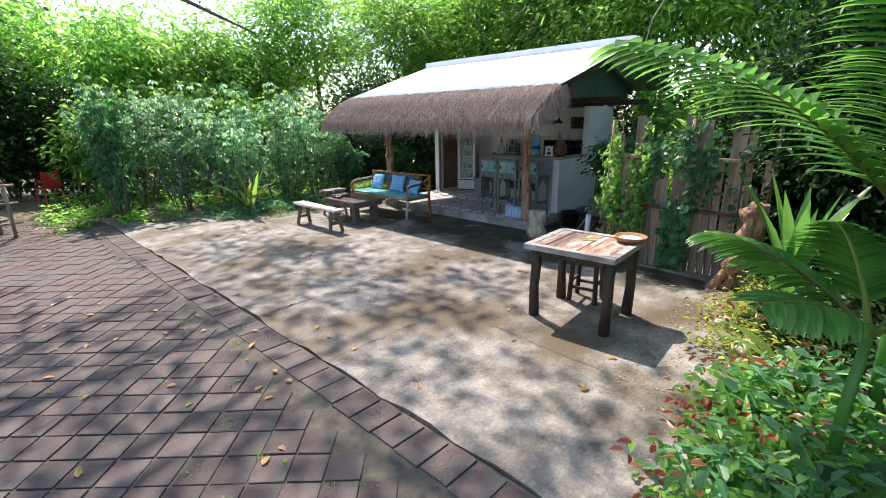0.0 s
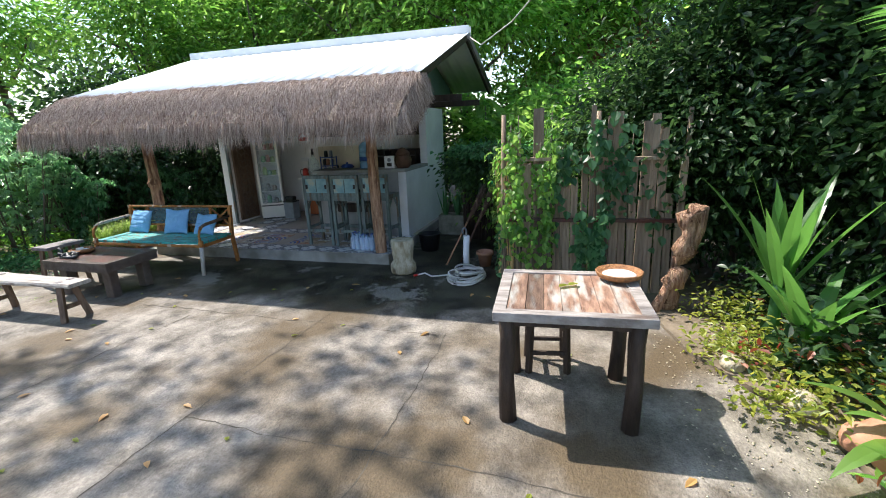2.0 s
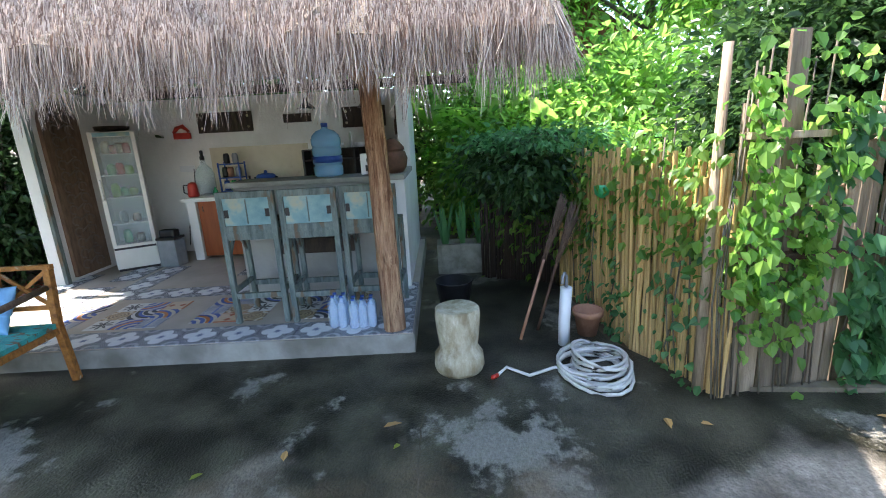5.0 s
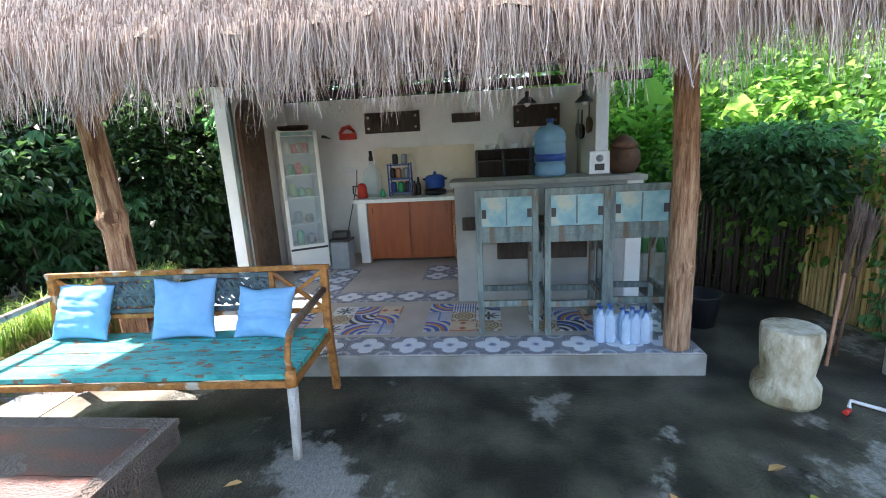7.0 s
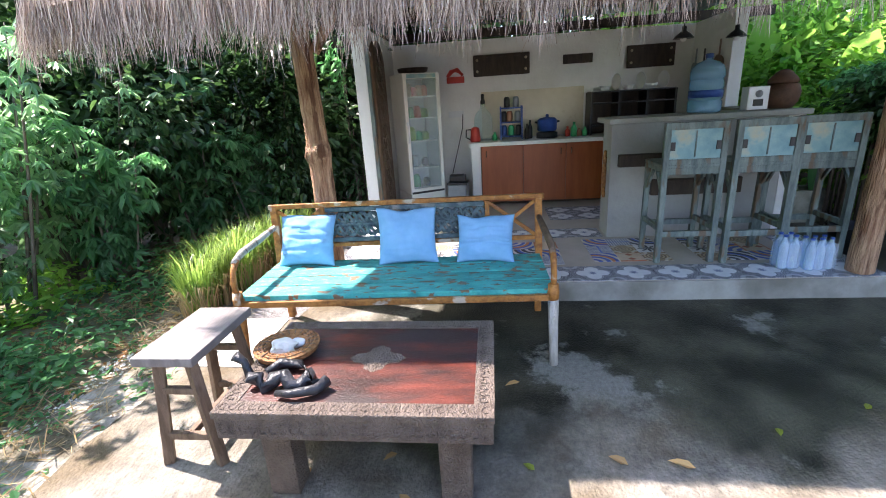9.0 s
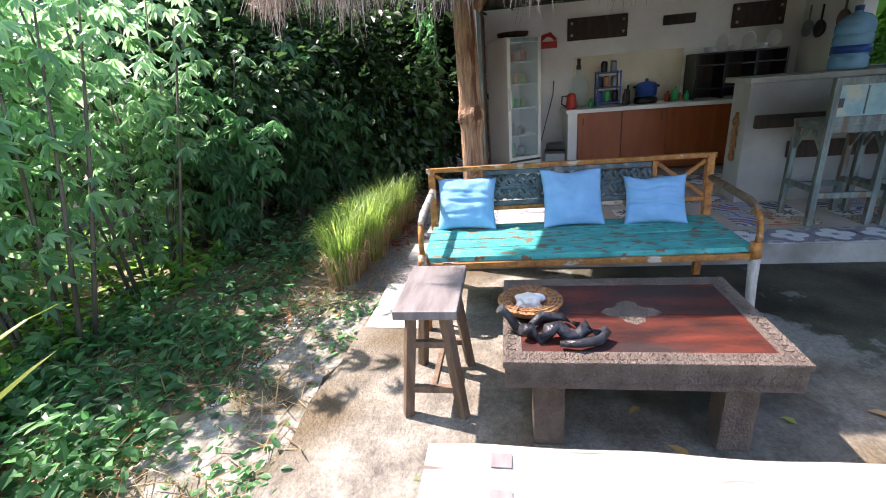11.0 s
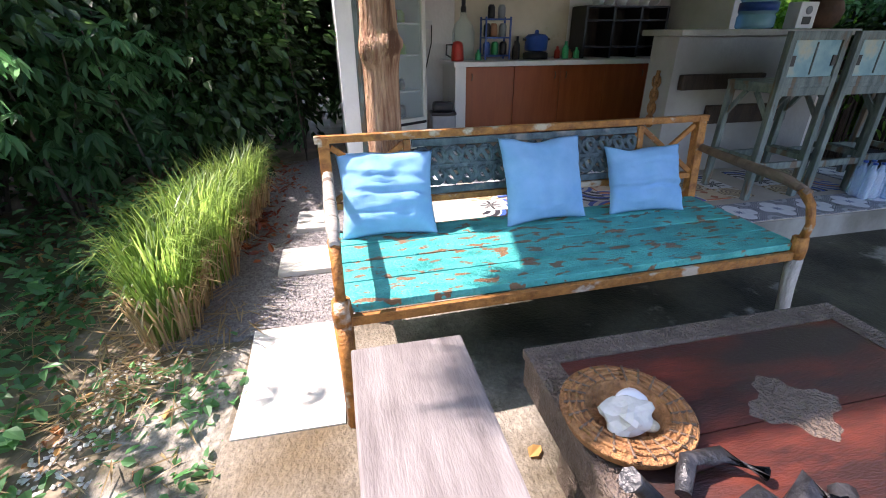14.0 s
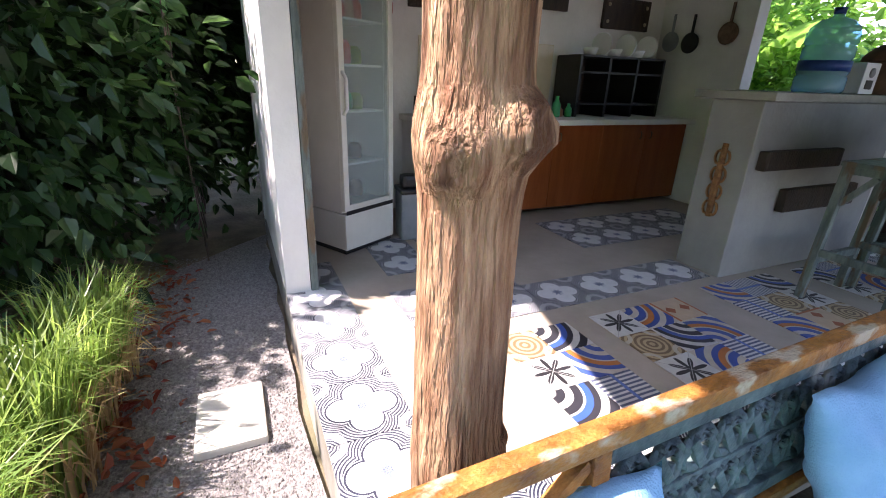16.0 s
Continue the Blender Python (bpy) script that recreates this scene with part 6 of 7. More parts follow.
# brooms
for i, (a, b, c) in enumerate((((7.45, 5.38, 0), (7.95, 4.95, 0.98), 0), ((7.60, 5.22, 0), (7.95, 4.86, 0.9), 1))):
    br = thing("broom", "stick broom with a red handle leaning on the bamboo fence", "broom", group="brooms by the fence")
    a, b = Vector(a), Vector(b)
    part("handle", tube([a, a.lerp(b, 0.55)], 0.012, 8), "terracotta" if i == 0 else "brownclay", br)
    q = a.lerp(b, 0.55)
    bms = []
    rr = random.Random(i)
    for k in range(60):
        e = b + Vector((rr.uniform(-.07, .07), rr.uniform(-.05, .02), rr.uniform(-.1, .06)))
        bms.append(tube([q + Vector((rr.uniform(-.015, .015), rr.uniform(-.015, .015), 0)), e], 0.0028, 4))
    part("bristles", merge(*bms), "midwood", br)
gl = thing("green_scoop", "green plastic scoop hung on the bamboo fence", "scoop", pose(7.62, 4.74, 1.02))
part("scoop_body", lathe([(0.01, 0.0), (0.05, 0.03), (0.06, 0.09), (0.055, 0.09), (0.01, 0.01)], 14), "green", gl)
pl = thing("planter_trough", "mossy grey cement planter trough behind the hut corner", "planter", pose(9.38, 5.68, 0))
part("trough", merge(box(-0.16, 0.16, -0.32, -0.27, 0, 0.34, 0.01), box(-0.16, 0.16, 0.27, 0.32, 0, 0.34, 0.01), box(-0.16, -0.11, -0.27, 0.27, 0, 0.338), box(0.11, 0.16, -0.27, 0.27, 0, 0.338), box(-0.11, 0.11, -0.27, 0.27, 0, 0.28)), "planter", pl)
dx = thing("blue_crate", "dark blue plastic tub on the damp concrete by the hut", "tub", pose(8.2, 5.85, 0))
part("tub_body", lathe([(0.13, 0), (0.17, 0.25), (0.18, 0.26), (0.165, 0.26), (0.12, 0.03), (0.01, 0.03)], 20), "black", dx)
# gnarled root sculpture by the fence
rt = thing("root_stump", "gnarled upright driftwood root standing by the plank fence", "driftwood", pose(6.30, 2.76, 0.0))
part("root", merge(tube([(0.03 * math.sin(k * 0.9), 0.10 - 0.009 * k + 0.02 * math.sin(k * 1.7), 1.02 * k / 18) for k in range(19)], [0.075 + 0.028 * math.sin(k * 1.3) + 0.018 * math.sin(k * 2.9) for k in range(19)], 14, 0.4, 3),
                   tube([(0.02, -0.04, 0.55), (0.05, -0.12, 0.8), (0.03, -0.13, 1.02)], [0.05, 0.06, 0.05], 10, 0.4, 5),
                   tube([(0.0, 0.05, 0.35), (-0.06, 0.16, 0.16), (-0.10, 0.24, 0.0)], [0.05, 0.045, 0.05], 9, 0.4, 6)), "bark", rt)
for i, (x, y, s) in enumerate(((4.35, 2.15, 0.16), (4.75, 2.35, 0.10), (3.95, 2.05, 0.09), (5.2, 2.62, 0.08))):
    bm = bmesh.new()
    bmesh.ops.create_icosphere(bm, subdivisions=3, radius=s)
    for v in bm.verts:
        v.co = Vector((v.co.x * 1.15, v.co.y, v.co.z * 0.8)) * (1 + 0.35 * noise.noise(v.co * 9 + Vector((i, 0, 0))))
    for f in bm.faces:
        f.smooth = True
    o = part("boulder", bm, "terracotta" if i < 1 else "stone")
    o.location = (x, y, 0.03 + s * 0.4)
    tagged(o, "rough brown stone edging the flower bed", "stone", "stones edging the flower bed")


# ---- neighbouring house beyond the garden ----
nh = thing("house", "small white neighbouring house with a clay tile roof", "house", pose(17.0, 2.6, 0.4, 0, 0, 10))
part("wall", box(0, 4, -2.2, 2.2, -0.45, 3.2), "barwall", nh)
bm = bmesh.new()
v = [bm.verts.new(p) for p in ((-0.4, -2.6, 3.0), (-0.4, 2.6, 3.0), (-0.4, 0, 4.6), (4.4, -2.6, 3.0), (4.4, 2.6, 3.0), (4.4, 0, 4.6), (-0.4, -2.6, 2.9), (-0.4, 2.6, 2.9), (4.4, -2.6, 2.9), (4.4, 2.6, 2.9))]
for f in ((0, 2, 5, 3), (1, 4, 5, 2), (0, 6, 7, 1, 2), (3, 5, 4, 9, 8), (0, 3, 8, 6), (1, 7, 9, 4), (6, 8, 9, 7)):
    bm.faces.new([v[i] for i in f])
bmesh.ops.recalc_face_normals(bm, faces=bm.faces)
part("roof", bm, "rooftile", nh)
w = part("window", box(-0.04, 0.0, -0.5, 0.4, 1.2, 2.3), "black", nh)
part("frame", merge(box(-0.06, 0.0, -0.56, -0.5, 1.14, 2.36), box(-0.06, 0.0, 0.4, 0.46, 1.14, 2.36), box(-0.06, 0.0, -0.5, 0.4, 1.14, 1.2), box(-0.06, 0.0, -0.5, 0.4, 2.3, 2.36)), "midwood", w)

# ---- brick paving (last of the setting) ----
bed = box(-7, 2.32, -6, 14.5, -0.25, -0.012)
pav = structure("pavement_brick", bed, "joint", "reddish square brick paving with dark sandy joints", "brick paving")
BL, BW = 0.222, 0.212
pm = bpy.data.meshes.new("paver")
bm = box(-BL / 2 + 0.007, BL / 2 - 0.007, -BW / 2 + 0.007, BW / 2 - 0.007, -0.04, 0.0, 0.006)
bm.to_mesh(pm)
bm.free()
pm.materials.append(M["brick"])
rnd = random.Random(77)
near, far = [], []
c45 = math.cos(math.pi / 4)
for i in range(-40, 60):
    for j in range(-70, 40):
        u, v = i * BL, j * BW
        x, y = (u - v) * c45, (u + v) * c45
        x, y = x + 1.0, y + 4.5
        if x > 2.02 - 0.13 or y < -3 or y > 14 or x < -4:
            continue
        (near if (x > -0.6 and 2.4 < y < 7.6) else far).append((x, y))
near.sort(key=lambda p: math.hypot(p[0] - 1.3, p[1] - 4.4))
far += near[290:]
for x, y in near[:290]:
    o = new("paver", pm)
    o.parent = pav
    o.matrix_basis = pose(x, y, rnd.uniform(-0.005, 0.003), rnd.uniform(-0.9, 0.9), rnd.uniform(-0.9, 0.9), 45 + rnd.uniform(-1.2, 1.2))
V, F = [], []
base = [tuple(v.co) for v in pm.vertices]
polys = [tuple(p.vertices) for p in pm.polygons]
for x, y in far:
    m = pose(x, y, rnd.uniform(-0.005, 0.003), rnd.uniform(-0.9, 0.9), rnd.uniform(-0.9, 0.9), 45 + rnd.uniform(-1.2, 1.2))
    k = len(V)
    V += [m @ Vector(b) for b in base]
    F += [tuple(i + k for i in p) for p in polys]
o = mesh_np("paver", V, F, "brick", pav)
o["kind"] = "stuff"
bm = box(-0.135, 0.135, -0.104, 0.104, -0.04, 0.0, 0.006)
em = bpy.data.meshes.new("edge_paver")
bm.to_mesh(em)
bm.free()
em.materials.append(M["brick"])
for k in range(70):
    o = new("edge_paver", em)
    o.parent = pav
    o.matrix_basis = pose(2.165 + rnd.uniform(-.008, .008), -2.0 + k * 0.222, rnd.uniform(-0.004, 0.004), rnd.uniform(-.7, .7), rnd.uniform(-.7, .7), rnd.uniform(-.8, .8))

# ---- garden: near plants ----
def blades(n, radius, h, material, seed, name, parent, w=0.007, bend=0.5, flare=0.5):
    """A tuft of long arching blades, three joints each."""
    r = np.random.RandomState(seed)
    a = r.uniform(0, 2 * np.pi, n)
    rad = radius * np.sqrt(r.rand(n)) * 0.5
    p0 = np.stack([rad * np.cos(a), rad * np.sin(a), np.zeros(n) - 0.02], 1)
    a2 = a + r.normal(0, 0.6, n)
    d = np.stack([np.cos(a2), np.sin(a2), np.zeros(n)], 1)
    H = h * r.uniform(0.55, 1.1, n)[:, None]
    f = (flare * r.uniform(0.3, 1.2, n))[:, None]
    up = np.array([[0, 0, 1.0]])
    p1 = p0 + up * H * 0.45 + d * f * H * 0.15
    p2 = p1 + up * H * 0.38 + d * f * H * 0.35
    p3 = p2 + up * H * (0.22 - bend * r.uniform(0, 0.6, n)[:, None]) + d * f * H * 0.5
    s = np.cross(d, up) * (w * r.uniform(0.6, 1.3, n))[:, None]
    v = np.stack([p0 - s, p0 + s, p1 - s, p1 + s, p2 - s * .8, p2 + s * .8, p3], 1).reshape(-1, 3)
    i = np.arange(n)[:, None] * 7
    F = np.concatenate([i + np.array([[0, 1, 3, 2]]), i + np.array([[2, 3, 5, 4]])], 0).tolist() + (i + np.array([[4, 5, 6]])).tolist()
    return mesh_np(name, v, F, material, parent)


lg = thing("lemongrass", "bright yellow-green lemongrass clump with dry straw at its base", "grass clump")
blades(560, 0.19, 0.56, "grass", 3, "tuft", lg, 0.0036, 0.6, 0.40)
blades(150, 0.26, 0.35, "drygrass", 4, "dry_tuft", lg, 0.005, 0.8, 0.5)
spread_copies(lg, [(7.2, 11.1, -0.03, 1.0, 0), (7.42, 11.12, -0.03, 1.05, 60), (7.68, 11.04, -0.03, 1.1, 120), (7.95, 11.07, -0.03, 1.0, 200), (8.25, 11.02, -0.03, 1.05, 280), (8.55, 11.0, -0.03, 1.0, 20), (8.85, 10.99, -0.03, 0.95, 90)], "lemongrass row beside the gravel")


def ground_leaves(n, region, zmax, leaf, material, seed, name, label, cat, clumps=60, zb=-0.04, wide=0.55):
    """Low cover: leafy tufts scattered in a rectangle of the plan."""
    r = np.random.RandomState(seed)
    x0, x1, y0, y1 = region
    c = np.stack([r.uniform(x0, x1, clumps), r.uniform(y0, y1, clumps), np.zeros(clumps)], 1)
    hh = r.uniform(0.3, 1.0, clumps) * zmax
    k = r.randint(0, clumps, n)
    p = c[k] + np.stack([r.normal(0, 0.11, n), r.normal(0, 0.11, n), r.rand(n) * hh[k]], 1)
    p[:, 2] += zb
    ax = unit(np.stack([r.normal(size=n), r.normal(size=n), r.normal(0, 0.35, n)], 1))
    nm = unit(np.array([[0, 0.1, 1.0]]) + r.normal(size=(n, 3)) * 0.35)
    L = leaf * r.uniform(0.5, 1.2, n)
    v, f = arr_leaves(p, ax, nm, L, L * wide)
    o = mesh_np(name, v, f, material)
    return tagged(o, label, cat, kind="stuff")


ground_leaves(3400, (4.0, 6.7, 11.45, 12.8), 0.24, 0.075, "leaf_mid", 41, "ground_cover", "low leafy ground cover beside the concrete", "ground cover", 120)
ground_leaves(2600, (5.0, 9.5, 11.4, 12.5), 0.3, 0.08, "leaf_mid", 42, "ground_cover", "bright low weeds under the hedge", "weeds", 90)
ground_leaves(6500, (1.5, 8.0, 12.4, 16.5), 0.4, 0.11, "leaf_bright", 43, "ground_cover", "bright grassy undergrowth beyond the yard", "undergrowth", 110)
ground_leaves(2600, (4.8, 7.6, 10.9, 12.2), 0.07, 0.15, "drygrass", 44, "dry_litter", "dry straw and grass lying on the soil", "straw", 60, -0.035, 0.05)
ground_leaves(900, (4.6, 9.6, 10.95, 12.6), 0.03, 0.055, "dryleaf", 45, "leaf_litter", "brown fallen leaves on the soil", "leaf litter", 200)
ground_leaves(1300, (4.2, 6.9, 10.76, 11.5), 0.06, 0.055, "leaf_mid", 46, "edge_moss", "small weeds along the concrete edge", "weeds", 40)
ground_leaves(450, (8.0, 9.9, 10.85, 11.0), 0.04, 0.06, "redleaf", 47, "leaf_litter", "reddish fallen leaves along the gravel path", "leaf litter", 40, -0.02)
# flower bed on the shady side
ground_leaves(1900, (2.6, 4.6, 0.9, 2.2), 0.55, 0.11, "leaf_mid", 51, "bed_plants", "mixed low leafy plants in the flower bed", "plants", 80, 0.0)
ground_leaves(1250, (2.6, 4.0, 1.6, 2.32), 0.40, 0.085, "leaf_bright", 52, "bed_plants", "bright green leafy plants in the flower bed", "plants", 55, 0.0)
ground_leaves(1900, (4.4, 6.3, 1.7, 2.75), 0.4, 0.06, "leaf_yellow", 53, "bed_plants", "yellow-green bedding plants edging the flower bed", "plants", 50, 0.02)
ground_leaves(420, (2.6, 5.8, 1.7, 2.5), 0.42, 0.07, "redleaf", 54, "bed_plants", "red-leaved bedding plants", "plants", 24, 0.05)
ground_leaves(3600, (4.4, 6.8, 0.6, 2.3), 0.7, 0.10, "leaf_dark", 55, "bed_plants", "dark leafy plants under the trees", "plants", 70, 0.0)


def strap_leaf(base, direction, length, width, droop, sides=7, ruffle=0.0, seed=0):
    """A long arching blade with a keel; returns verts and faces."""
    r = random.Random(seed)
    d = Vector(direction).normalized()
    s = d.cross(Vector((0, 0, 1))).normalized()
    p = Vector(base)
    V, F = [], []
    for i in range(sides + 1):
        t = i / sides
        w = width * math.sin(math.pi * (0.08 + 0.92 * t) ** 0.85) * 0.5 if t < 1 else 0.0
        keel = Vector((0, 0, -0.18 * w))
        V += [p - s * w + Vector((0, 0, ruffle * r.uniform(-1, 1))), p + keel, p + s * w + Vector((0, 0, ruffle * r.uniform(-1, 1)))]
        d = (d + Vector((0, 0, -droop / sides))).normalized()
        p = p + d * length / sides
    for i in range(sides):
        a, b = i * 3, (i + 1) * 3
        F += [(a, a + 1, b + 1, b), (a + 1, a + 2, b + 2, b + 1)]
    return V, F


def strap_plant(name, label, cat, at, leaves, length, width, droop, material, seed, lift=(0.9, 2.2), stem=0.0, group=""):
    root = thing(name, label, cat, at, group)
    r = random.Random(seed)
    if stem:
        part("stem", tube([(0, 0, -0.05), (0.01, 0.01, stem * 0.6), (0, 0.02, stem)], [0.05, 0.04, 0.03], 9, 0.05, seed), "leaf_mid", root)
    for k in range(leaves):
        a = 2.4 * k + r.uniform(-.4, .4)
        d = (math.cos(a), math.sin(a), r.uniform(*lift))
        V, F = strap_leaf((0.02 * math.cos(a), 0.02 * math.sin(a), stem * r.uniform(0.7, 1.0)), d, length * r.uniform(0.7, 1.1), width * r.uniform(0.8, 1.1), droop * r.uniform(0.6, 1.3), 8, 0.004, seed + k)
        mesh_np("leaf", V, F, material, root)
    return root


strap_plant("ginger_plant", "tall ginger plant with long glossy upright leaves", "plant", pose(5.55, 2.25, 0.02), 15, 0.95, 0.115, 0.6, "leaf_palm", 61, (1.4, 5.0), 0.6, "ginger plants")
strap_plant("ginger_plant", "tall ginger plant with long glossy upright leaves", "plant", pose(5.25, 2.15, 0.02), 10, 0.75, 0.12, 0.8, "leaf_palm", 62, (1.2, 3.0), 0.3, "ginger plants")
strap_plant("ginger_plant", "lower ginger plant with broad arching leaves", "plant", pose(4.3, 2.05, 0.02), 8, 0.6, 0.11, 1.3, "leaf_bright", 63, (0.5, 1.6), 0.15, "ginger plants")
for x, y, k in ((9.3, 5.5, 81), (9.42, 5.7, 82), (9.34, 5.9, 83)):
    strap_plant("snake_plant", "snake plant with stiff upright leaves in the cement trough", "plant", pose(x, y, 0.27), 9, 0.55, 0.055, 0.15, "leaf_mid", k, (3.5, 9.0), 0.0, "snake plants in the trough")
for x, y, k, ln in ((3.05, 2.05, 84, 0.45), (3.9, 2.15, 85, 0.42), (2.85, 1.7, 86, 0.5), (3.6, 2.3, 87, 0.3)):
    strap_plant("bedding_plant", "leafy green bedding plant with arching leaves", "plant", pose(x, y, 0.02), 11, ln, 0.065, 1.1, "leaf_bright", k, (0.6, 2.4), 0.12, "bedding plants in the flower bed")
strap_plant("spiky_plant", "spiky yellow-green plant beyond the yard", "plant", pose(4.7, 11.75, -0.04), 12, 1.0, 0.09, 1.0, "leaf_yellow", 64, (0.8, 2.4), 0.2)
strap_plant("heliconia", "tall yellow-green heliconia leaf at the yard edge", "plant", pose(4.62, 11.32, -0.04), 3, 1.15, 0.11, 0.6, "leaf_bright", 65, (2.6, 4.5), 0.35)
for x, y, s, k in ((10.8, 4.3, 1.35, 69), (11.6, 4.9, 1.5, 66), (12.6, 4.0, 1.9, 67), (12.4, 5.8, 1.7, 68)):
    strap_plant("banana_plant", "banana plant with broad torn pale-green leaves", "banana plant", pose(x, y, -0.04), 9, 1.35, 0.42, 1.1, "leaf_bright", k, (0.6, 2.6), s, "banana plants beyond the fence")


def palm(name, at, fronds, length, seed, label, stem):
    """A clumping palm: arching fronds, each a rachis with many leaflets."""
    root = thing(name, label, "palm", at)
    r = random.Random(seed)
    part("stem", tube([(0, 0, -0.05), (0.01, 0.02, stem * 0.5), (0, 0, stem + 0.05)], [0.035 * stem, 0.03 * stem, 0.024 * stem], 9, 0.05, seed), "leaf_palm", root)
    for k, (az, el, L) in enumerate(fronds):
        d = Vector((math.cos(math.radians(az)) * math.cos(math.radians(el)), math.sin(math.radians(az)) * math.cos(math.radians(el)), math.sin(math.radians(el))))
        p = Vector((0, 0, stem))
        pts = [p.copy()]
        dirs = [d.copy()]
        for i in range(16):
            p = p + d * L / 16
            d = (d + Vector((0, 0, -0.055))).normalized()
            pts.append(p.copy())
            dirs.append(d.copy())
        st = part("frond", tube(pts, [0.016 * (1 - 0.8 * i / 16) + 0.002 for i in range(17)], 6), "leaf_yellow", root)
        V, F = [], []
        for i in range(14, 64, 2):
            t = i / 4
            i0 = min(15, int(t))
            q = pts[i0].lerp(pts[i0 + 1], t - i0)
            dd = dirs[i0]
            s = dd.cross(Vector((0, 0, 1))).normalized()
            for sg in (-1, 1):
                ll = length * (1 - abs(i - 34) / 62) * r.uniform(0.85, 1.1)
                v, f = strap_leaf(q, dd * 0.75 + s * sg + Vector((0, 0, 0.25)), ll, length * 0.17, 0.85, 6, 0, i)
                k0 = len(V)
                V += v
                F += [tuple(a + k0 for a in x) for x in f]
        o = mesh_np("blade", V, F, "leaf_palm", st)
        o["kind"] = "stuff"
    return root


palm("areca_palm", pose(4.25, 1.58, 0.0), [(134, 50, 2.15), (165, 66, 1.5), (20, 62, 1.6), (-40, 58, 1.6), (-90, 60, 1.5)], 0.62, 7, "large areca palm with long glossy feathered fronds", 1.2)
palm("areca_palm", pose(3.36, 1.72, 0.0), [(84, 46, 0.85), (140, 40, 0.62), (-60, 52, 0.75), (20, 50, 0.8), (-120, 45, 0.6)], 0.36, 9, "young areca palm with short feathered fronds", 0.92)


def creeper(n, a, b, z0, z1, leaf, material, seed, label, depth=0.07, dens=30):
    """Leaves on trailing stems over a fence face from a to b."""
    r = np.random.RandomState(seed)
    a, b = np.array(a), np.array(b)
    root = thing("creeper", label, "creeper")
    u0 = r.rand(dens)
    zc = r.uniform(z0, z1, dens)
    k = r.randint(0, dens, n)
    drop = r.rand(n) ** 1.2
    u = np.clip(u0[k] + r.normal(0, 0.045, n), -0.03, 1.03)
    z = np.clip(zc[k] * 1.0 - drop * r.uniform(0.3, 0.9, dens)[k] + r.normal(0, 0.06, n), 0.02, z1 + 0.1)
    along = b - a
    nrm = np.array([along[1], -along[0]]) / np.linalg.norm(along)
    if nrm[0] > 0:
        nrm = -nrm
    off = 0.03 + depth * np.abs(r.normal(size=n))
    xy = a[None] + along[None] * u[:, None] + nrm[None] * off[:, None]
    p = np.stack([xy[:, 0], xy[:, 1], z], 1)
    ax = unit(np.stack([np.full(n, nrm[0] * 0.5), np.full(n, nrm[1] * 0.5), np.full(n, -0.8)], 1) + r.normal(size=(n, 3)) * 0.45)
    nm = unit(np.stack([np.full(n, nrm[0]), np.full(n, nrm[1]), np.full(n, 0.7)], 1) + r.normal(size=(n, 3)) * 0.35)
    L = leaf * r.uniform(0.5, 1.25, n)
    v, f = arr_leaves(p, ax, nm, L, L * 0.85, 0.15)
    mesh_np("foliage", v, f, material, root)
    for i in range(0, dens, 2):
        q = a + along * u0[i] + nrm * 0.035
        part("stem", tube([(q[0], q[1], zc[i]), (q[0] + 0.01, q[1] + 0.02, zc[i] * 0.55), (q[0], q[1] - 0.02, 0.0)], 0.005, 5), "trunk", root)
    return root


creeper(720, (6.60, 4.50), (6.66, 3.95), 0.7, 1.95, 0.07, "leaf_bright", 71, "heart-leaved creeper thick on the fence corner", 0.10, 34)
creeper(260, (6.64, 4.0), (6.80, 2.9), 1.2, 2.05, 0.10, "leaf_mid", 72, "heart-leaved creeper trailing over the plank fence", 0.05, 12)
creeper(350, (6.66, 3.8), (6.72, 3.3), 0.5, 0.95, 0.10, "leaf_mid", 73, "creeper hanging on the plank fence", 0.04, 8)
creeper(620, (6.62, 4.44), (8.6, 4.74), 1.15, 1.65, 0.07, "leaf_bright", 74, "bright creeper spilling over the bamboo fence", 0.08, 26)
creeper(240, (6.62, 4.44), (8.0, 4.70), 0.25, 0.9, 0.065, "leaf_mid", 75, "creeper leaves low on the bamboo fence", 0.03, 18)
creeper(1200, (9.9, 10.6), (12.0, 10.7), 0.6, 2.4, 0.10, "leaf_mid", 76, "creeper wall beside the hut", 0.12, 30)

# loose leaves and tufts on the paving
lr = random.Random(91)
lm = []
for k in range(3):
    pos = np.zeros((1, 3))
    v, f = arr_leaves(np.array([[0, -0.05, 0.004]]), np.array([[0, 1.0, 0.02]]), np.array([[0, 0.02, 1.0]]), np.array([0.10 - 0.02 * k]), np.array([0.045 - 0.006 * k]), 0.2)
    me = bpy.data.meshes.new("fallen_leaf")
    me.from_pydata([tuple(q) for q in v], [], f)
    me.materials.append(M["dryleaf"] if k < 2 else M["leaf_yellow"])
    lm.append(me)
for i in range(110):
    x, y = (lr.uniform(2.3, 6.5), lr.uniform(2.8, 10.5)) if i < 70 else (lr.uniform(0.6, 2.3), lr.uniform(3.0, 8.5))
    if 4.1 < x < 5 and 3.3 < y < 4.3:
        continue
    o = new("fallen_leaf", lm[i % 3])
    o.matrix_basis = pose(x, y, 0.004, lr.uniform(-4, 4), lr.uniform(-4, 4), lr.uniform(0, 360)) @ Matrix.Diagonal((1, lr.uniform(0.7, 1.1), 1, 1))
    tagged(o, "dry fallen leaf lying on the paving", "leaf", "fallen leaves on the paving")
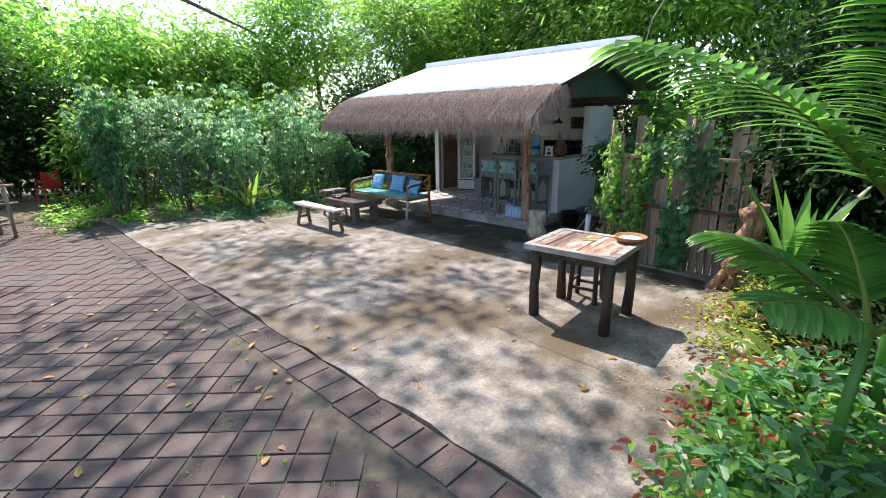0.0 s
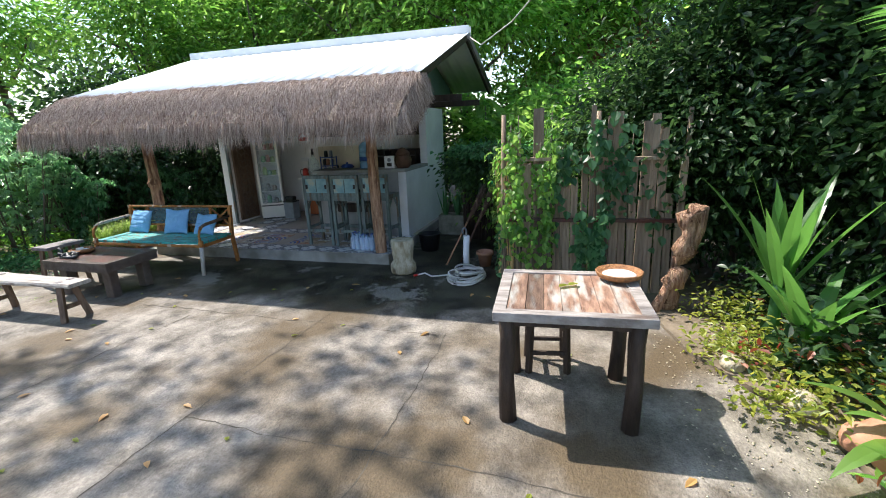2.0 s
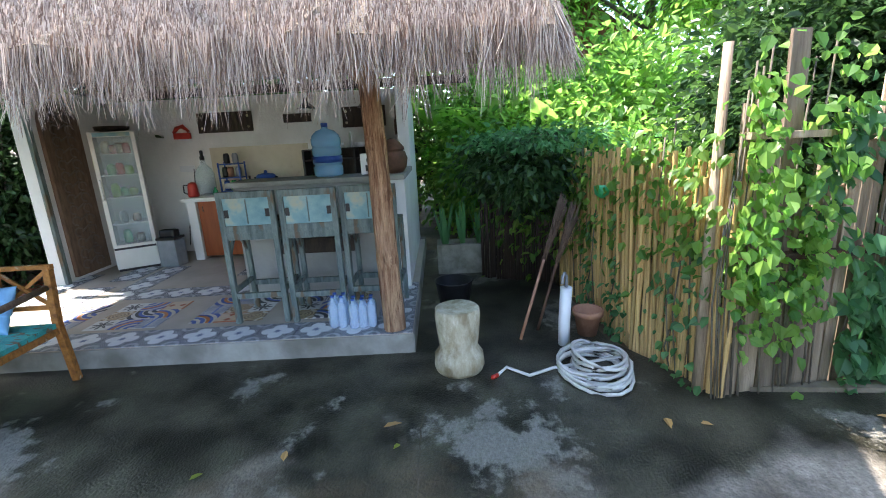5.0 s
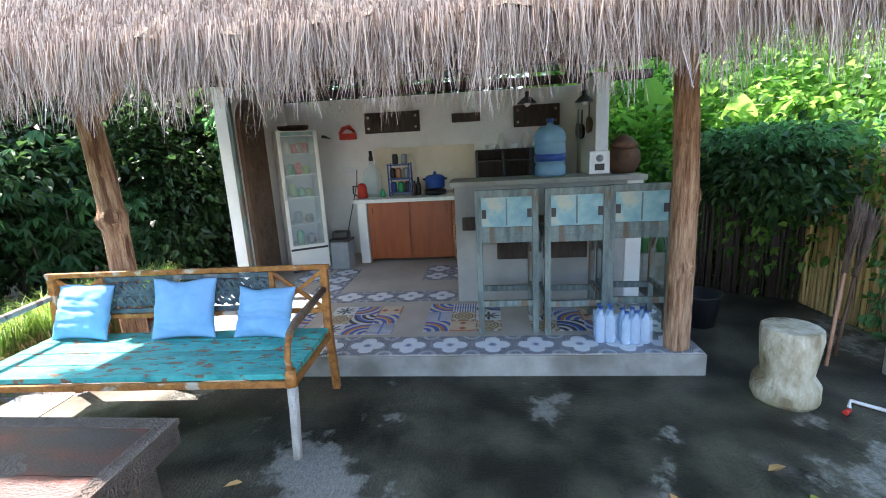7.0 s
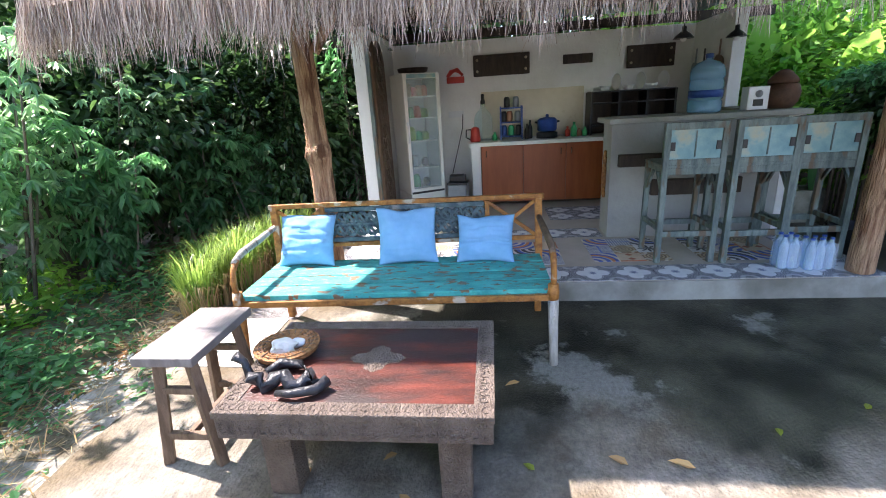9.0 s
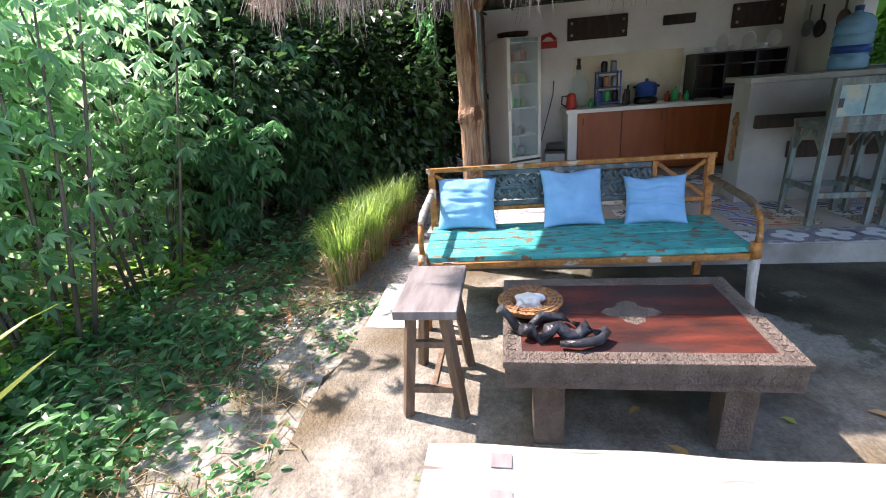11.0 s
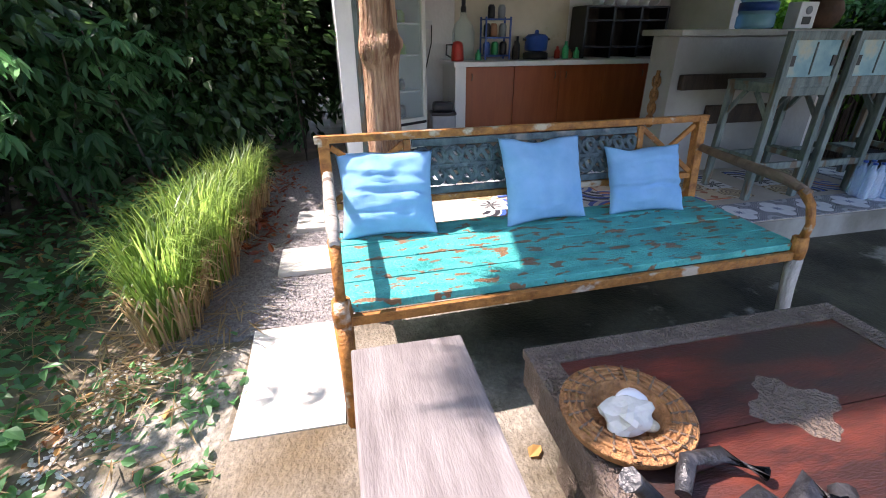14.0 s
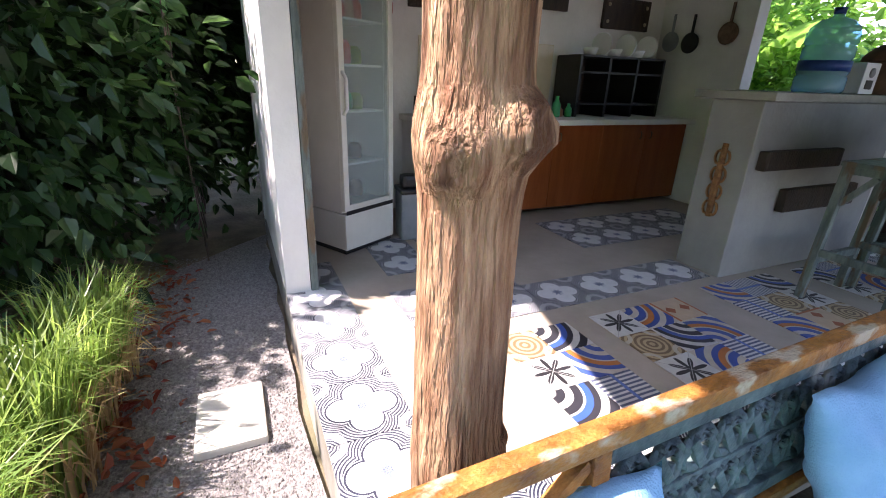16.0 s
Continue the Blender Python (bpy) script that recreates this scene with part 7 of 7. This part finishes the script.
for i in range(46):
    x, y = (lr.uniform(0.8, 2.35), lr.uniform(3.0, 7.0)) if i < 36 else (lr.choice((5.35, 6.0, 4.9)), lr.uniform(9.4, 10.7))
    t = thing("grass_tuft", "small green grass tuft growing in a paving joint", "grass tuft", pose(x, y, -0.01), "grass tufts in the joints")
    blades(22, 0.07, 0.05, "grass", 100 + i, "tuft", t, 0.0025, 0.6, 1.0)
for x, y, z, m_ in ((4.70, 3.78, 0.764, "leaf_yellow"), (4.73, 3.72, 0.766, "leaf_yellow")):
    o = new("fallen_leaf", lm[2])
    o.matrix_basis = pose(x, y, z, 0, 0, 60 * y) @ Matrix.Scale(1.6, 4)
    tagged(o, "yellow fallen leaf on the rustic table", "leaf")

# tree whose high limbs shade the yard
st_ = thing("shade_tree", "spreading tree with high thin limbs over the yard", "tree", pose(-3.2, 9.2, 0))
part("trunk", tube([(0, 0, -0.1), (0.2, -0.1, 3.0), (0.6, 0.1, 6.0), (1.2, 0.2, 8.0)], [0.22, 0.18, 0.15, 0.11], 10, 0.1, 1), "trunk", st_)
ends = ((7.2, 1.2, 9.4), (8.8, 3.6, 9.6), (6.2, 4.0, 9.2), (10.0, 2.0, 9.6), (7.0, -1.2, 9.3), (4.6, 0.6, 9.2), (8.8, -0.4, 9.6), (4.8, 3.4, 9.5), (9.4, 5.6, 9.5))
for k, e in enumerate(ends):
    part("limb", tube([(1.0, 0.2, 7.6), ((1.0 + e[0]) / 2, (0.2 + e[1]) / 2, (7.9 + e[2]) / 2 + 0.3), e], [0.085, 0.055, 0.015], 7, 0.1, k), "trunk", st_)
    o = crown(420, (1.6, 1.6, 0.5), 0.2, "leaf_mid", 200 + k, st_, droop=0.3, clumps=12, wide=0.45, hollow=0.2)
    o.location = (e[0] - 0.4, e[1], e[2] - 0.4)

part("limb", tube([(0.6, 0.1, 4.6), (3.0, -0.9, 3.95), (5.4, -1.0, 3.55), (6.4, -1.05, 3.2), (6.8, -1.1, 3.05)], [0.07, 0.045, 0.03, 0.02, 0.008], 7, 0.1, 41), "trunk", st_)

# wire from the roof to the trees
wr = thing("wire", "thin pale cable slung from the roof to the trees", "cable")
part("cable", tube([(9.5, 5.45, 3.2), (8.7, 5.1, 2.93), (7.5, 4.5, 2.95), (6.6, 4.1, 3.05), (5.6, 3.2, 3.7)], 0.008, 6), "hose", wr)
# red chair down the garden path
rc = thing("plastic_chair", "red plastic garden chair far down the path", "chair", pose(1.95, 17.4, -0.04, 0, 0, 200))
part("seat", box(-0.21, 0.21, -0.21, 0.21, 0.41, 0.44, 0.012), "red", rc)
part("backrest", box(-0.21, 0.21, 0.19, 0.225, 0.46, 0.84, 0.012), "red", rc)
for sx in (-1, 1):
    for sy in (-1, 1):
        part("leg", beam((sx * 0.20, sy * 0.20, 0), (sx * 0.18, sy * 0.18, 0.42), 0.04, 0.03), "red", rc)
    part("arm", tube([(sx * 0.22, 0.20, 0.62), (sx * 0.23, -0.05, 0.64), (sx * 0.20, -0.19, 0.44)], 0.016, 7), "red", rc)
# low bamboo rack beside the path
rk2 = thing("bamboo_rack", "low weathered bamboo rack beside the garden path", "rack", pose(0.3, 12.9, 0, 0, 0, 20))
for sx in (-0.6, 0.6):
    for sy in (-0.25, 0.25):
        part("leg", tube([(sx, sy, -0.05), (sx, sy, 0.95)], 0.03, 8), "plank", rk2)
for z in (0.25, 0.6, 0.92):
    for sy in (-0.25, 0.25):
        part("rail", tube([(-0.75, sy, z), (0.75, sy, z)], 0.025, 8), "plank", rk2)

# cracks and joints across the yard
cr = random.Random(17)
for (xa, ya), (xb, yb) in (((2.36, 4.86), (5.4, 4.80)), ((2.5, 6.22), (6.6, 6.10)), ((2.3, 7.85), (5.3, 7.60)), ((5.35, 4.9), (5.45, 8.4)), ((3.7, 2.9), (3.85, 6.2))):
    n = int(math.hypot(xb - xa, yb - ya) / 0.06)
    bm = bmesh.new()
    prev, wx, wy = None, 0.0, 0.0
    nx, ny = -(yb - ya), xb - xa
    ln = math.hypot(nx, ny)
    for i in range(n + 1):
        t = i / n
        wx = wx * 0.85 + cr.uniform(-0.012, 0.012)
        w = cr.uniform(0.001, 0.006)
        x, y = xa + (xb - xa) * t + nx / ln * wx, ya + (yb - ya) * t + ny / ln * wx
        cur = [bm.verts.new((x + nx / ln * w, y + ny / ln * w, 0.0025)), bm.verts.new((x - nx / ln * w, y - ny / ln * w, 0.0025))]
        if prev:
            bm.faces.new((prev[0], prev[1], cur[1], cur[0]))
        prev = cur
    structure("trim_crack", bm, "joint", "dark crack running across the concrete yard", "crack")

pr = np.random.RandomState(5)
def pebbles(n, region, size, material, name, label, z):
    """Loose small stones: flattened eight-faced bodies."""
    x0, x1, y0, y1 = region
    c = np.stack([pr.uniform(x0, x1, n), pr.uniform(y0, y1, n), np.full(n, z)], 1)
    r = size * pr.uniform(0.5, 1.4, (n, 1))
    a = pr.uniform(0, 6.28, n)
    ex, ey = np.stack([np.cos(a), np.sin(a), np.zeros(n)], 1) * r, np.stack([-np.sin(a), np.cos(a), np.zeros(n)], 1) * r * 0.75
    up = np.array([[0, 0, 1.0]]) * r * 0.6
    v = np.stack([c + ex, c + ey, c - ex, c - ey, c + up, c - up * 0.5], 1).reshape(-1, 3)
    i = np.arange(n)[:, None] * 6
    f = np.concatenate([i + np.array([t]) for t in ([0, 1, 4], [1, 2, 4], [2, 3, 4], [3, 0, 4], [1, 0, 5], [2, 1, 5], [3, 2, 5], [0, 3, 5])], 0).tolist()
    tagged(mesh_np(name, v, f, material), label, "pebbles", kind="stuff")


pebbles(9000, (7.1, 10.2, 10.26, 10.98), 0.006, "gravel", "gravel_stones", "loose grey gravel on the path", -0.018)
pebbles(2600, (4.0, 7.05, 10.74, 11.35), 0.011, "slab", "edge_stones", "pale stones and rubble along the concrete edge", -0.038)
pebbles(500, (3.4, 6.6, 2.45, 3.1), 0.008, "stone", "edge_stones", "pale rubble along the flower bed edge", 0.006)
